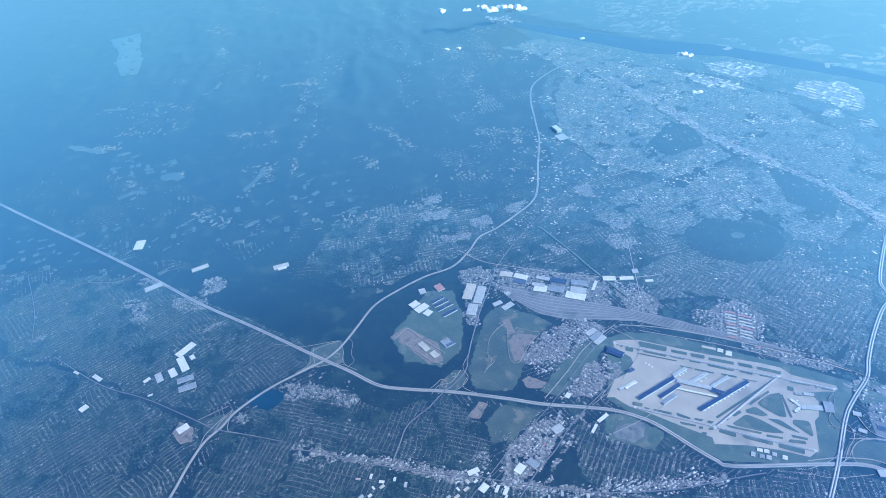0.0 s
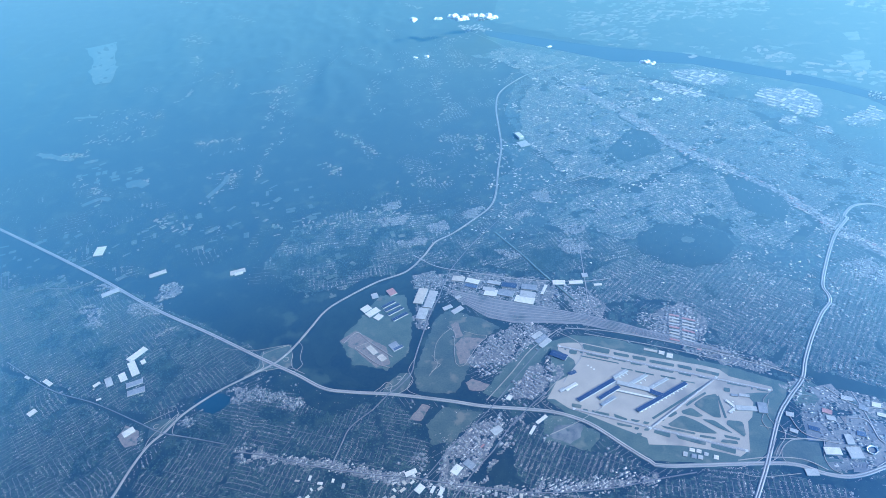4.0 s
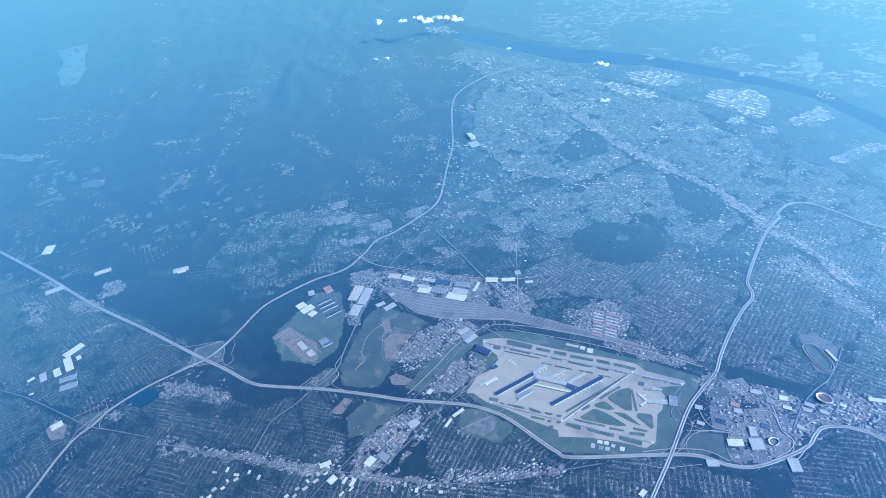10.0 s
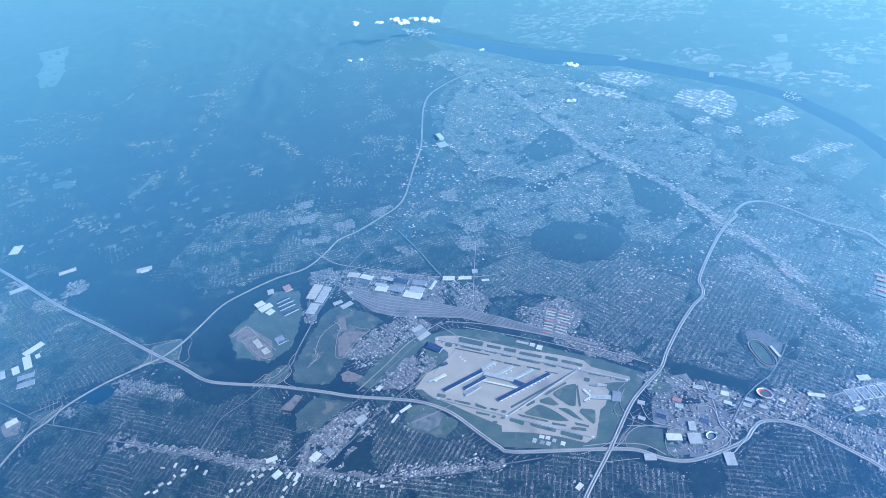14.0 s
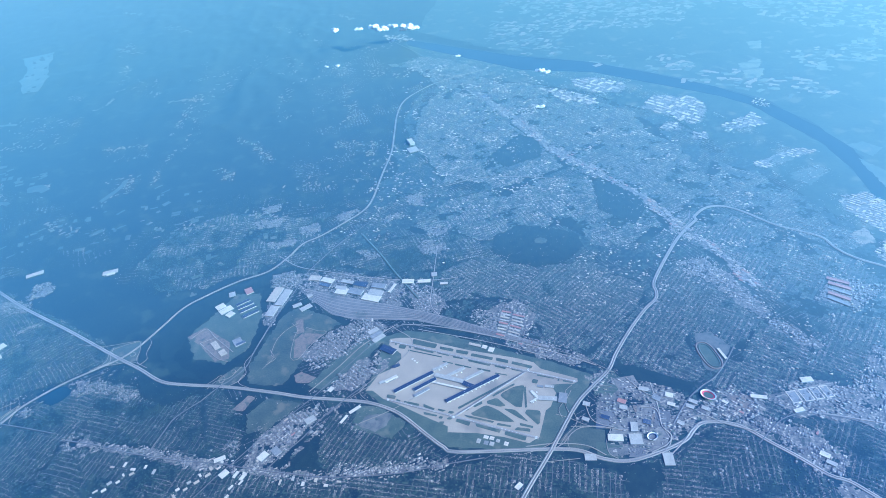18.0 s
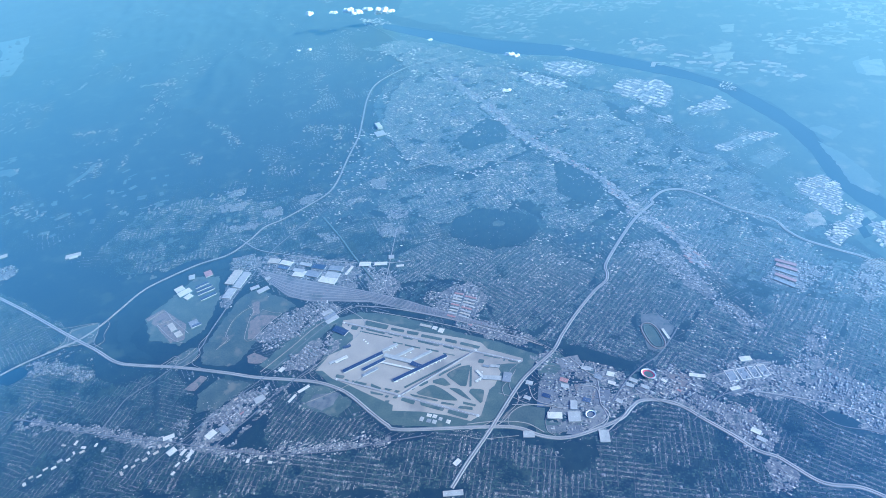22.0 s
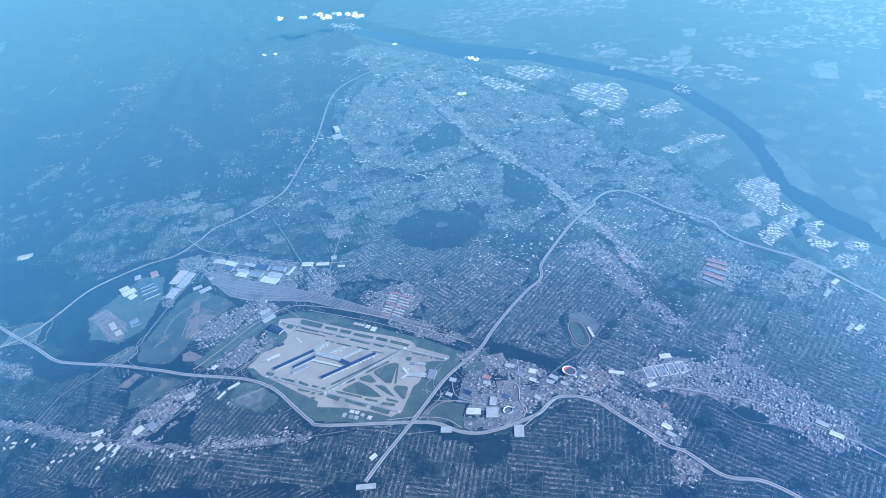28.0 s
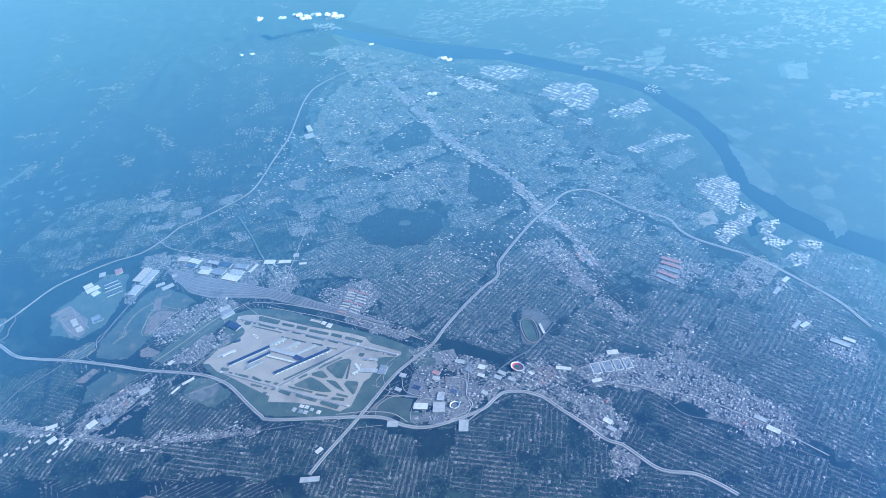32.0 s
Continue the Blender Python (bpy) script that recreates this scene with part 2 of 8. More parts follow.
def sideways(line):
    g = np.gradient(line, axis=0)
    g /= np.maximum(np.hypot(g[:, 0], g[:, 1]), 1e-6)[:, None]
    return np.stack([g[:, 1], -g[:, 0]], 1)


def strip_mesh(name, line, width, z, mat, offset=0.0, thick=0.12):
    """A slab along a line, with edges that drop to the ground."""
    side = sideways(line)
    w = np.broadcast_to(np.asarray(width, float), (len(line),))[:, None] / 2
    mid = line + side * offset
    a, b, n = mid - side * w, mid + side * w, len(line)
    top = np.full((n, 1), z)
    v = np.vstack([np.hstack([a, top - thick]), np.hstack([a, top]), np.hstack([b, top]), np.hstack([b, top - thick])])
    i = np.arange(n - 1)
    f = np.vstack([np.stack([k * n + i, k * n + i + 1, (k + 1) * n + i + 1, (k + 1) * n + i], 1) for k in range(3)])
    return fast_mesh(name, v, f[:, ::-1], mat)


def inside(px, py, polygon):
    """Which of the points lie in the polygon."""
    hit = np.zeros(px.shape, bool)
    for (x0, y0), (x1, y1) in zip(polygon, polygon[1:] + polygon[:1]):
        hit ^= ((y0 > py) != (y1 > py)) & (px < (x1 - x0) * (py - y0) / (y1 - y0 + 1e-9) + x0)
    return hit


def ragged(polygon, rough, step, seed=0):
    """The polygon's outline with an uneven edge."""
    rnd = random.Random(seed)
    out = []
    for (x0, y0), (x1, y1) in zip(polygon, polygon[1:] + polygon[:1]):
        n = max(1, int(math.hypot(x1 - x0, y1 - y0) / step))
        for k in range(n):
            t = k / n
            out.append((x0 + (x1 - x0) * t + rnd.uniform(-rough, rough), y0 + (y1 - y0) * t + rnd.uniform(-rough, rough)))
    return out


LEVEL = [0.05]


def patch(name, polygon, mat, label, category, rough=0.0, step=12.0, z=None):
    """A flat piece of land cover, a few centimetres over the one below."""
    if z is None:
        LEVEL[0] += 0.0012
        z = LEVEL[0]
    out = ragged(polygon, rough, step, len(polygon)) if rough else polygon
    ob = new(name, mesh(name, [(x, y, z) for x, y in out], [range(len(out))], mat))
    if ob.data.polygons[0].normal.z < 0:
        ob.data.flip_normals()
    return tagged(ob, label, category, kind="structure")


# ---- value noise on arrays ----
LATTICE = np.random.RandomState(7).rand(256, 256)


def value_noise(x, y):
    i, j = np.floor(x).astype(int), np.floor(y).astype(int)
    u, v = x - i, y - j
    u, v = u * u * (3 - 2 * u), v * v * (3 - 2 * v)
    g = lambda a, b: LATTICE[a % 256, b % 256]
    return (g(i, j) * (1 - u) + g(i + 1, j) * u) * (1 - v) + (g(i, j + 1) * (1 - u) + g(i + 1, j + 1) * u) * v


def fbm(x, y, octaves=4):
    return sum(value_noise(x * 2 ** k + 17 * k, y * 2 ** k + 5 * k) * 0.5 ** k for k in range(octaves)) / 2


# ---- the ground ----


def hill_height(x, y):
    """Wooded knobs beyond the city, in its far south."""
    far = np.clip((y - 1420) / 500, 0, 1) * np.clip((-170 - x - 0.16 * (y - 1500)) / 350, 0, 1)
    far = far * far * (3 - 2 * far)
    ridge = 1 - np.abs(2 * fbm((x + 0.25 * y) / 150 + 3, y / 400, 4) - 1)
    return far * (np.clip(ridge - 0.45, 0, 1) * 22)


gx = np.concatenate([np.linspace(-9000, -2600, 18)[:-1], np.linspace(-2600, 0, 230)[:-1], np.linspace(0, 1800, 40)[:-1], np.linspace(1800, 9000, 16)])
gy = np.concatenate([np.linspace(-7000, 1400, 24)[:-1], np.linspace(1400, 3300, 200)[:-1], np.linspace(3300, 12000, 24)])
GX, GY = np.meshgrid(gx, gy)
gv = np.stack([GX.ravel(), GY.ravel(), hill_height(GX, GY).ravel()], 1)
nx = len(gx)
gi = (np.arange(len(gy) - 1)[:, None] * nx + np.arange(nx - 1)).ravel()
ground = new("ground", fast_mesh("ground", gv, np.stack([gi, gi + 1, gi + nx + 1, gi + nx], 1), M_LAND))
for p in ground.data.polygons:
    p.use_smooth = True
tagged(ground, "wooded green land reaching to the horizon under blue haze", "ground", kind="structure")

# ---- the plan: which squares of land are taken ----
CELL, X0, Y0, NX, NY = 2.0, -1500.0, 250.0, 1700, 1250
TAKEN = np.zeros((NY, NX), bool)
SOFT = np.zeros((NY, NX), bool)
CX, CY = np.meshgrid(X0 + CELL * (np.arange(NX) + 0.5), Y0 + CELL * (np.arange(NY) + 0.5))


def take(polygon, value=True, plan=None):
    plan = TAKEN if plan is None else plan
    xs, ys = [p[0] for p in polygon], [p[1] for p in polygon]
    a, b = max(0, int((min(xs) - X0) / CELL)), min(NX, int((max(xs) - X0) / CELL) + 1)
    c, d = max(0, int((min(ys) - Y0) / CELL)), min(NY, int((max(ys) - Y0) / CELL) + 1)
    if a < b and c < d:
        plan[c:d, a:b][inside(CX[c:d, a:b], CY[c:d, a:b], polygon)] = value


def take_line(line, width):
    side = sideways(line) * width / 2
    take([tuple(p) for p in np.vstack([line - side, (line + side)[::-1]])])


STRAY = np.random.RandomState(4)


def is_free(x, y, jx=0.0, jy=0.0):
    i, j = ((x + jx - X0) / CELL).astype(int), ((y + jy - Y0) / CELL).astype(int)
    soft = SOFT[np.clip(j, 0, NY - 1), np.clip(i, 0, NX - 1)] & (STRAY.rand(np.size(x)).reshape(np.shape(x)) < 0.86)
    i, j = ((x - X0) / CELL).astype(int), ((y - Y0) / CELL).astype(int)
    ok = (i >= 0) & (i < NX) & (j >= 0) & (j < NY)
    return ok & ~soft & ~TAKEN[np.clip(j, 0, NY - 1), np.clip(i, 0, NX - 1)]


def rect_points(cx, cy, w, d, angle):
    c, s = math.cos(radians(angle)), math.sin(radians(angle))
    return [(cx + c * x * w / 2 - s * y * d / 2, cy + s * x * w / 2 + c * y * d / 2) for x, y in ((-1, -1), (1, -1), (1, 1), (-1, 1))]


# ---- roads ----
def drape(name, line, widths, mat, label, category, lift=0.3):
    """A strip of open land that follows the hills."""
    side = sideways(line)
    w = np.asarray(widths)[:, None]
    across = [-0.5, -0.25, 0, 0.25, 0.5]
    p = np.concatenate([line + side * w * a for a in across])
    n = len(line)
    v = np.column_stack([p, hill_height(p[:, 0], p[:, 1]) + lift])
    i = np.arange(n - 1)
    f = np.vstack([np.stack([k * n + i, k * n + i + 1, (k + 1) * n + i + 1, (k + 1) * n + i], 1) for k in range(4)])
    return tagged(new(name, fast_mesh(name, v, f[:, ::-1], mat)), label, category, kind="structure")


ROAD_LEVEL = [0.30]


def motorway(name, points, label, lane=2.3, gap=0.5, verge=6.4):
    line = smooth(points, 7.0)
    ROAD_LEVEL[0] += 0.02
    z = ROAD_LEVEL[0]
    ob = tagged(new(name, strip_mesh("verge", line, verge, z - 0.15, M_GRASS)), label, "motorway", kind="structure")
    for s in (-1, 1):
        part("carriageway", strip_mesh("carriageway", line, lane, z, M_ROAD, s * (lane + gap) / 2), ob)
    part("median_barrier", strip_mesh("median_barrier", line, 0.12, z + 0.1, M_PAVED, 0.0, 0.3), ob)
    take_line(line, verge + 2)
    return ob


def road(name, points, width, label, mat=None, margin=1.5, step=6.0):
    line = smooth(points, step)
    ROAD_LEVEL[0] += 0.006
    ob = tagged(new(name, strip_mesh(name, line, width, ROAD_LEVEL[0], mat or M_STREET, 0.0, 0.3)), label, "road", kind="structure")
    take_line(line, width + margin)
    return ob


motorway("motorway_south", [(-1530.8, 1211.1), (-1320, 1123.6), (-1136.4, 1050.3), (-930.4, 964.6), (-745.6, 881.3), (-591.2, 823.5), (-451.1, 767.5), (-374.8, 739), (-313.6, 713.4), (-261.5, 710.9), (-181.8, 714.5)] + [(-89.8, 711.9), (-29.2, 707.8), (38.7, 709.7), (86.6, 709.4), (125, 700.9), (155.5, 687.3), (205.2, 652.6), (234.8, 634.2), (257.6, 628)] + [(386.5, 648.9), (443.4, 654.6), (484.1, 643.6), (521.4, 644.8), (564.7, 664.7), (607.7, 692.9), (624.1, 716.2), (641.5, 732.9), (679.2, 736), (707.7, 726), (735.6, 705.8), (771.3, 681.9), (805.3, 655.9), (830.2, 648.6), (853.9, 631.3), (876.7, 614.6), (896, 609.5), (931.4, 610.3), (960.6, 599.2), (987.9, 583.1)],
         "pale concrete motorway with grass verges past the airport", 3.1, 0.5, 7.6)
motorway("motorway_ring", [(-575.8, 411.8), (-573.3, 468.5), (-573.1, 517.6), (-567.7, 561.3), (-553.2, 591.5), (-541, 628.6), (-503.3, 683.5), (-457.8, 729), (-426.1, 760.5), (-406.7, 798.8), (-391.4, 854), (-375, 912.8), (-340.8, 959.7), (-293, 1010), (-240.2, 1049.4), (-213.5, 1105.5), (-197.4, 1159.4), (-164, 1195.3), (-119.8, 1261.1), (-91.6, 1311.8), (-83.6, 1371), (-90.8, 1495.7), (-96, 1620.1), (-116.7, 1740.5), (-139.7, 1874.7), (-141, 1980.8), (-102.7, 2073.2), (-51.1, 2146.8), (22.8, 2208.6), (99, 2261.7)],
         "pale ring motorway curving through woods and suburbs", 1.9, 0.5, 5.2)
motorway("motorway_cross", [(357.8, 534.8), (373.9, 578.9), (403.8, 649.6), (438.8, 741), (463.6, 784.1), (494.5, 830.1)] + [(509.2, 872.9), (534.8, 933.8), (567.4, 998.2), (590.3, 1031.9), (593.5, 1056.2), (590.5, 1082.5), (613.6, 1149.8), (648.3, 1233.6), (672.8, 1278.7), (703, 1325)] + [(698.6, 1333.8), (729.3, 1374.8), (771.2, 1384.9), (815.3, 1360.8), (871.5, 1313.1), (950.4, 1274.8), (972.2, 1232.6), (1000.9, 1201.2), (1053.4, 1173.1), (1103.9, 1148.2), (1149, 1109.6), (1190.3, 1067.9), (1235.7, 1018.2), (1270.3, 954)],
         "wide pale motorway running beside the runways", 3.1, 0.5, 7.6)
road("highway_turnpike", [(-102.7, 1183.8), (-120.3, 1138.9), (-147.1, 1055.1), (-154.2, 979.7), (-162.7, 918.4), (-166.6, 846.1), (-167.6, 801.4), (-166.4, 766.3), (-182.4, 730.7), (-193.7, 716.3), (-209.9, 686.4)] + [(-213.3, 678.7), (-241.7, 637.7), (-246.6, 603.7), (-249.9, 566.3)], 2.4, "straight grey highway between warehouses and fields")
road("highway_preston", [(-411.3, 567.8), (-352.8, 566.1), (-274.9, 557.8), (-183.6, 555.2)] + [(-125.4, 558.4), (-70.2, 555.6), (0.8, 555), (69.6, 557.3), (169, 577), (243.2, 603.2), (301.6, 622.6)], 2.0, "grey suburban highway lined with shops")
road("road_strip", [(11.4, 759.5), (-18.2, 701.7), (-43.8, 660.7), (-68.1, 621.6), (-92.8, 572.8), (-113.9, 535.1), (-132.5, 494.8)], 1.6, "grey road along a strip of small warehouses")
road("road_strip", [(70.7, 747), (43.6, 709.1), (17, 665.8), (-2.9, 621.1), (-26.8, 581.3), (-53.4, 523.9)], 2.0, "grey road between rows of commercial buildings")
road("road_fence", [(14.9, 769.2), (51.3, 839.7), (73.1, 879), (92.3, 900.9), (118.3, 911.4), (172, 900)], 1.5, "pale access road along the airport fence")
road("road_south", [(-958.2, 704.5), (-821.3, 650.8), (-716.5, 631.2), (-611.3, 601.6), (-561.2, 587), (-508.1, 583.7), (-435.6, 578.7)], 2.0, "grey suburban road joining the ring motorway")
road("road_south", [(-1146.4, 838.1), (-1083, 881.5), (-1037.3, 914.6), (-962.5, 928.1), (-926.2, 969)], 1.6, "pale country road")
road("road_south", [(-1026.8, 726.6), (-1090.6, 817.6), (-1184.9, 919)], 1.6, "pale country road")
road("road_west", [(-120.3, 1138.9), (-77.7, 1231.2), (-1.1, 1373), (37, 1415.7), (119.6, 1462.4), (233.1, 1511.9)] , 1.4, "pale road through far suburbs")
road("road_stadium", [(594.5, 725), (618.5, 772.1), (645.2, 807), (673.4, 834.9), (697, 873.3), (716.4, 912.9)], 2.4, "grey avenue past the stadium and the racetrack")
road("road_inner", [(717.7, 700.2), (762.7, 753), (809.3, 770.7), (881.4, 760.6), (929.4, 719.8), (978.9, 712.5), (1025.7, 698.9), (1069, 678.5), (1124.6, 656)], 1.8, "grey city avenue beside rail sidings")
road("road_dixie", [(-329.6, 2579.2), (-182, 2421.8), (-50, 2241.4), (82.4, 2058.3), (173.8, 1938.1), (245.1, 1849.4), (305, 1744.3), (372.2, 1652.4), (445.8, 1571.7), (516.7, 1497.6), (569.4, 1442.4), (614.4, 1377), (652.3, 1315.9), (700.9, 1243.8), (745.7, 1175.4), (792.2, 1090)], 2.6, "pale commercial highway through the western suburbs")

road("road_west", [(-237.4, 1108), (-176.4, 1072.3), (-98.2, 1059.5), (-10.7, 1048.2), (72.8, 1046.5), (142.4, 1052.8), (188.1, 1066.2)], 2.2, "pale road past a factory", M_ROAD)
road("road_west", [(122.8, 1180), (137.2, 1043.2), (146.8, 974.1), (175.8, 936.1)], 1.6, "grey road between workshops", M_ROAD)
road("road_fair", [(563.9, 809.2), (572.9, 756.6), (576, 719.1), (587.4, 690.5), (577.6, 671.9)], 1.6, "grey fairground drive", M_ROAD)
road("road_fair", [(646.2, 733.4), (623.8, 718.6), (607.7, 692.9), (583.7, 661.3)], 2.2, "grey fairground drive", M_ROAD)
road("road_far", [(94.9, 1441.1), (163.2, 1480.8), (238.9, 1496.6), (317.7, 1497.2), (396.1, 1491.8)], 2.2, "pale road over wooded land", M_ROAD)
road("road_inner", [(761, 798.4), (791.8, 813.7), (830.7, 831.3), (859.9, 841.2)], 1.8, "pale avenue past storage basins", M_ROAD)
road("road_inner", [(827.8, 772.8), (881.9, 766.7), (951.5, 756.8), (1015.3, 730.1), (1074, 699.6), (1127.4, 666)], 2.4, "grey city avenue between works", M_ROAD)
road("power_line_cut", [(-67.3, 1209), (2.7, 1128.2), (46.3, 1072.4), (118, 988.3)], 5.0, "grassy cutting of a power line", M_GRASS)
road("road_fence", [(100.5, 910.2), (179, 909.8), (304.7, 889.2), (423.7, 856.9), (474.9, 839.7)], 2.2, "pale road between airport and rail yard", M_ROAD)
road("road_fence", [(135.7, 899), (273.7, 878.3), (393.3, 850.8)], 1.6, "pale service road beside the runway", M_ROAD)
road("road_fence", [(101.9, 775.1), (134.2, 859.3), (83, 901.8)], 1.4, "pale road inside the airport fence", M_ROAD)

# ---- interchanges ----


def loop_road(cx, cy, r, start, sweep, label="pale looping slip road of an interchange"):
    pts = [(cx + r * math.cos(radians(start + sweep * k / 14)), cy + r * math.sin(radians(start + sweep * k / 14))) for k in range(15)]
    return road("slip_road", pts, 0.9, label, M_ROAD, 0.5, 2.0)


for pts, lab in (
    ([(-454.1, 736.2), (-462.5, 785), (-440.8, 799.3), (-410.8, 810.3), (-389, 757.9), (-420.6, 745.8)], "grass inside a motorway interchange"), ([(-578.5, 573.4), (-588.3, 602.2), (-566.7, 616.9), (-550.1, 615.4), (-550.4, 586.1)], "grass inside a motorway interchange"),
    ([(-206.8, 708.4), (-204.8, 734.8), (-187.1, 763.9), (-166.4, 766.3), (-162.1, 733.1), (-182.8, 715)], "grass inside a motorway interchange"), ([(413.7, 663.1), (431.2, 694.6), (458.7, 700.2), (487.2, 698.4), (485.4, 667.1), (443.2, 654.7)], "grass inside a motorway interchange")):
    patch("ground_interchange", pts, M_MEADOW, lab, "grass", 0.5, 5)
    take(pts)
for pts in (
    [(-469.7, 720.7), (-452.1, 747.6), (-458.6, 775.2), (-440.8, 793.4), (-412.9, 810)], [(-459.3, 732.9), (-430.6, 743.2), (-395.9, 752.9), (-359.8, 742.2)], [(-411.9, 807.1), (-398.6, 782.3), (-394.5, 764.2), (-383.5, 751.6), (-359.8, 742.2)], [(-458.7, 786.9), (-452.1, 764.5), (-443.6, 748.6), (-458.8, 731.6)],
    [(-400.7, 820.4), (-388.2, 806.9), (-382.3, 779.9), (-372.1, 762.7), (-381.2, 745)], [(-538.7, 786.4), (-481.5, 787.2), (-441.3, 800.7), (-416.2, 809.6)], [(-600.1, 600.6), (-584.5, 614.6), (-560.7, 635.9)], [(-571.5, 549.8), (-573.5, 571.8), (-566.6, 593.3), (-551, 627.3)], [(-560.8, 582.5), (-559, 602.4), (-546, 628)], [(-550.7, 631), (-546.1, 607.6), (-538.8, 587.6), (-518.8, 584.6)],
    [(-167.6, 801.4), (-172.5, 772.5), (-159.4, 749.3), (-167.7, 727.2), (-186.1, 712.1)], [(-216, 704.7), (-207, 725.3), (-187, 735.5), (-174.7, 765.3)], [(-224, 712.8), (-212.9, 727.2), (-206, 738.7), (-194.2, 734.7), (-193.7, 716.3)], [(-161.5, 749.1), (-163.3, 726.4), (-131.1, 714.6)]):
    road("slip_road", pts, 0.9, "pale curving slip road of an interchange", M_ROAD, 0.5, 3.0)
for pts in (
    [(484, 703.3), (454.8, 701.8), (435, 686.6), (422, 664.1), (402.1, 649.4)], [(467.5, 703.4), (445.6, 696.4), (430.4, 677.6), (431, 659.2), (444.3, 651.8)], [(407.8, 721.4), (429.3, 716.2), (459.4, 704.6), (496.2, 702.7), (537, 703.5)], [(359.9, 636), (390.2, 652), (413.4, 673.4), (426.8, 698.4)],
    [(432, 735.6), (440.8, 719.8), (440.9, 703.4), (425.9, 680.2), (414.5, 657.1), (394.5, 640.5)], [(359.4, 630), (391.2, 626.3), (448.7, 639.5)], [(496.2, 702.7), (489, 677.7), (492.6, 655), (506.4, 646)], [(463.6, 784.1), (482.6, 792.4), (500.1, 792)], [(431.6, 776.7), (423.1, 746), (430.4, 724.1)],
    [(102.1, 796.4), (80.9, 761), (66.8, 731.5), (81.1, 716), (106, 704.6)], [(52.5, 715), (66.8, 731.5), (82.3, 748.4)], [(636.1, 1216.7), (658.5, 1273.1), (685.6, 1313.1), (691.8, 1363.5)], [(643.4, 1262.7), (646.7, 1296.1), (663.2, 1282.8), (679.6, 1298.2)], [(433.3, 789.1), (422.2, 773.2), (424.6, 757.9), (412.7, 733.3), (418.9, 714.9)]):
    road("slip_road", pts, 0.9, "pale curving slip road of an interchange", M_ROAD, 0.5, 3.0)
for (cx_, cy_), r_, a_ in (([(-427.8, 753.3)][0], 4.5, 20), ([(-407.4, 772.6)][0], 5.0, 200), ([(-575.5, 597.9)][0], 4.5, 60), ([(-197.9, 726.3)][0], 3.6, 90), ([(-185.6, 751.8)][0], 4.2, 250), ([(-122.7, 1751.2)][0], 6.0, 0)):
    loop_road(cx_, cy_, r_, a_, 290)

# ---- water ----
RIVER = [(225.1, 2253.2), (474.1, 2227.4), (673.8, 2123.8), (853.8, 2030.3), (935.7, 1961.5), (1006.1, 1835.2), (1069.1, 1722.4), (1104.2, 1571.7), (1111.8, 1455), (1144, 1356.9), (1187.4, 1282.6), (1232.4, 1235.2), (1276.8, 1198.7), (1335.4, 1158), (1435.6, 1076.9), (1470.4, 1165.6), (1357.9, 1228.6), (1277.4, 1280.3), (1223.4, 1338.6), (1181.5, 1422.8), (1154.6, 1550.6), (1136.6, 1687.8), (1082.6, 1825.5), (987.5, 1982.9), (856.4, 2103.5), (670.8, 2219.1), (464.3, 2326.2), (199.6, 2391.7), (-271, 2590.6), (-249, 2521.3)]
PLAIN = [(-250, 2700), (199, 2400), (464, 2330), (670, 2225), (856, 2110), (987, 1990), (1082, 1830), (1136, 1695), (1154, 1560), (1181, 1430), (1223, 1345), (1277, 1290), (1357, 1235), (1470, 1170), (2600, 900), (8500, 3000), (8500, 11000), (-200, 11000)]
patch("ground_plain", PLAIN, M_PLAIN, "hazy green farming plain beyond the river", "farmland", 12.0, 40, z=0.008)
BANK = [(-100, 2230), (-260, 2540), (225, 2260), (474, 2235), (674, 2130), (854, 2038), (936, 1968), (1006, 1842), (1069, 1728), (1104, 1577), (1112, 1460), (1144, 1362), (1187, 1288), (1232, 1240), (1277, 1204), (1335, 1163), (1420, 1085), (1340, 860), (1230, 1030), (1120, 1180), (960, 1440), (850, 1650), (700, 1860), (420, 2080), (0, 2210)]
patch("ground_riverside", BANK, M_PLAIN, "green riverside land between city and river", "river land", 8.0, 25, z=0.006)
patch("water_river", RIVER, M_WATER, "broad blue-grey river with low wooded banks", "river", 2.0, 20)
take(RIVER)
POND = [(-536.3, 657.6), (-520.9, 674.9), (-490.9, 679.9), (-470, 673.5), (-472.6, 653.2), (-489.1, 634), (-520.7, 640.9)]
patch("water_pond", POND, M_WATER, "small dark pond beside the ring motorway", "pond", 1.0, 6)
take(POND)

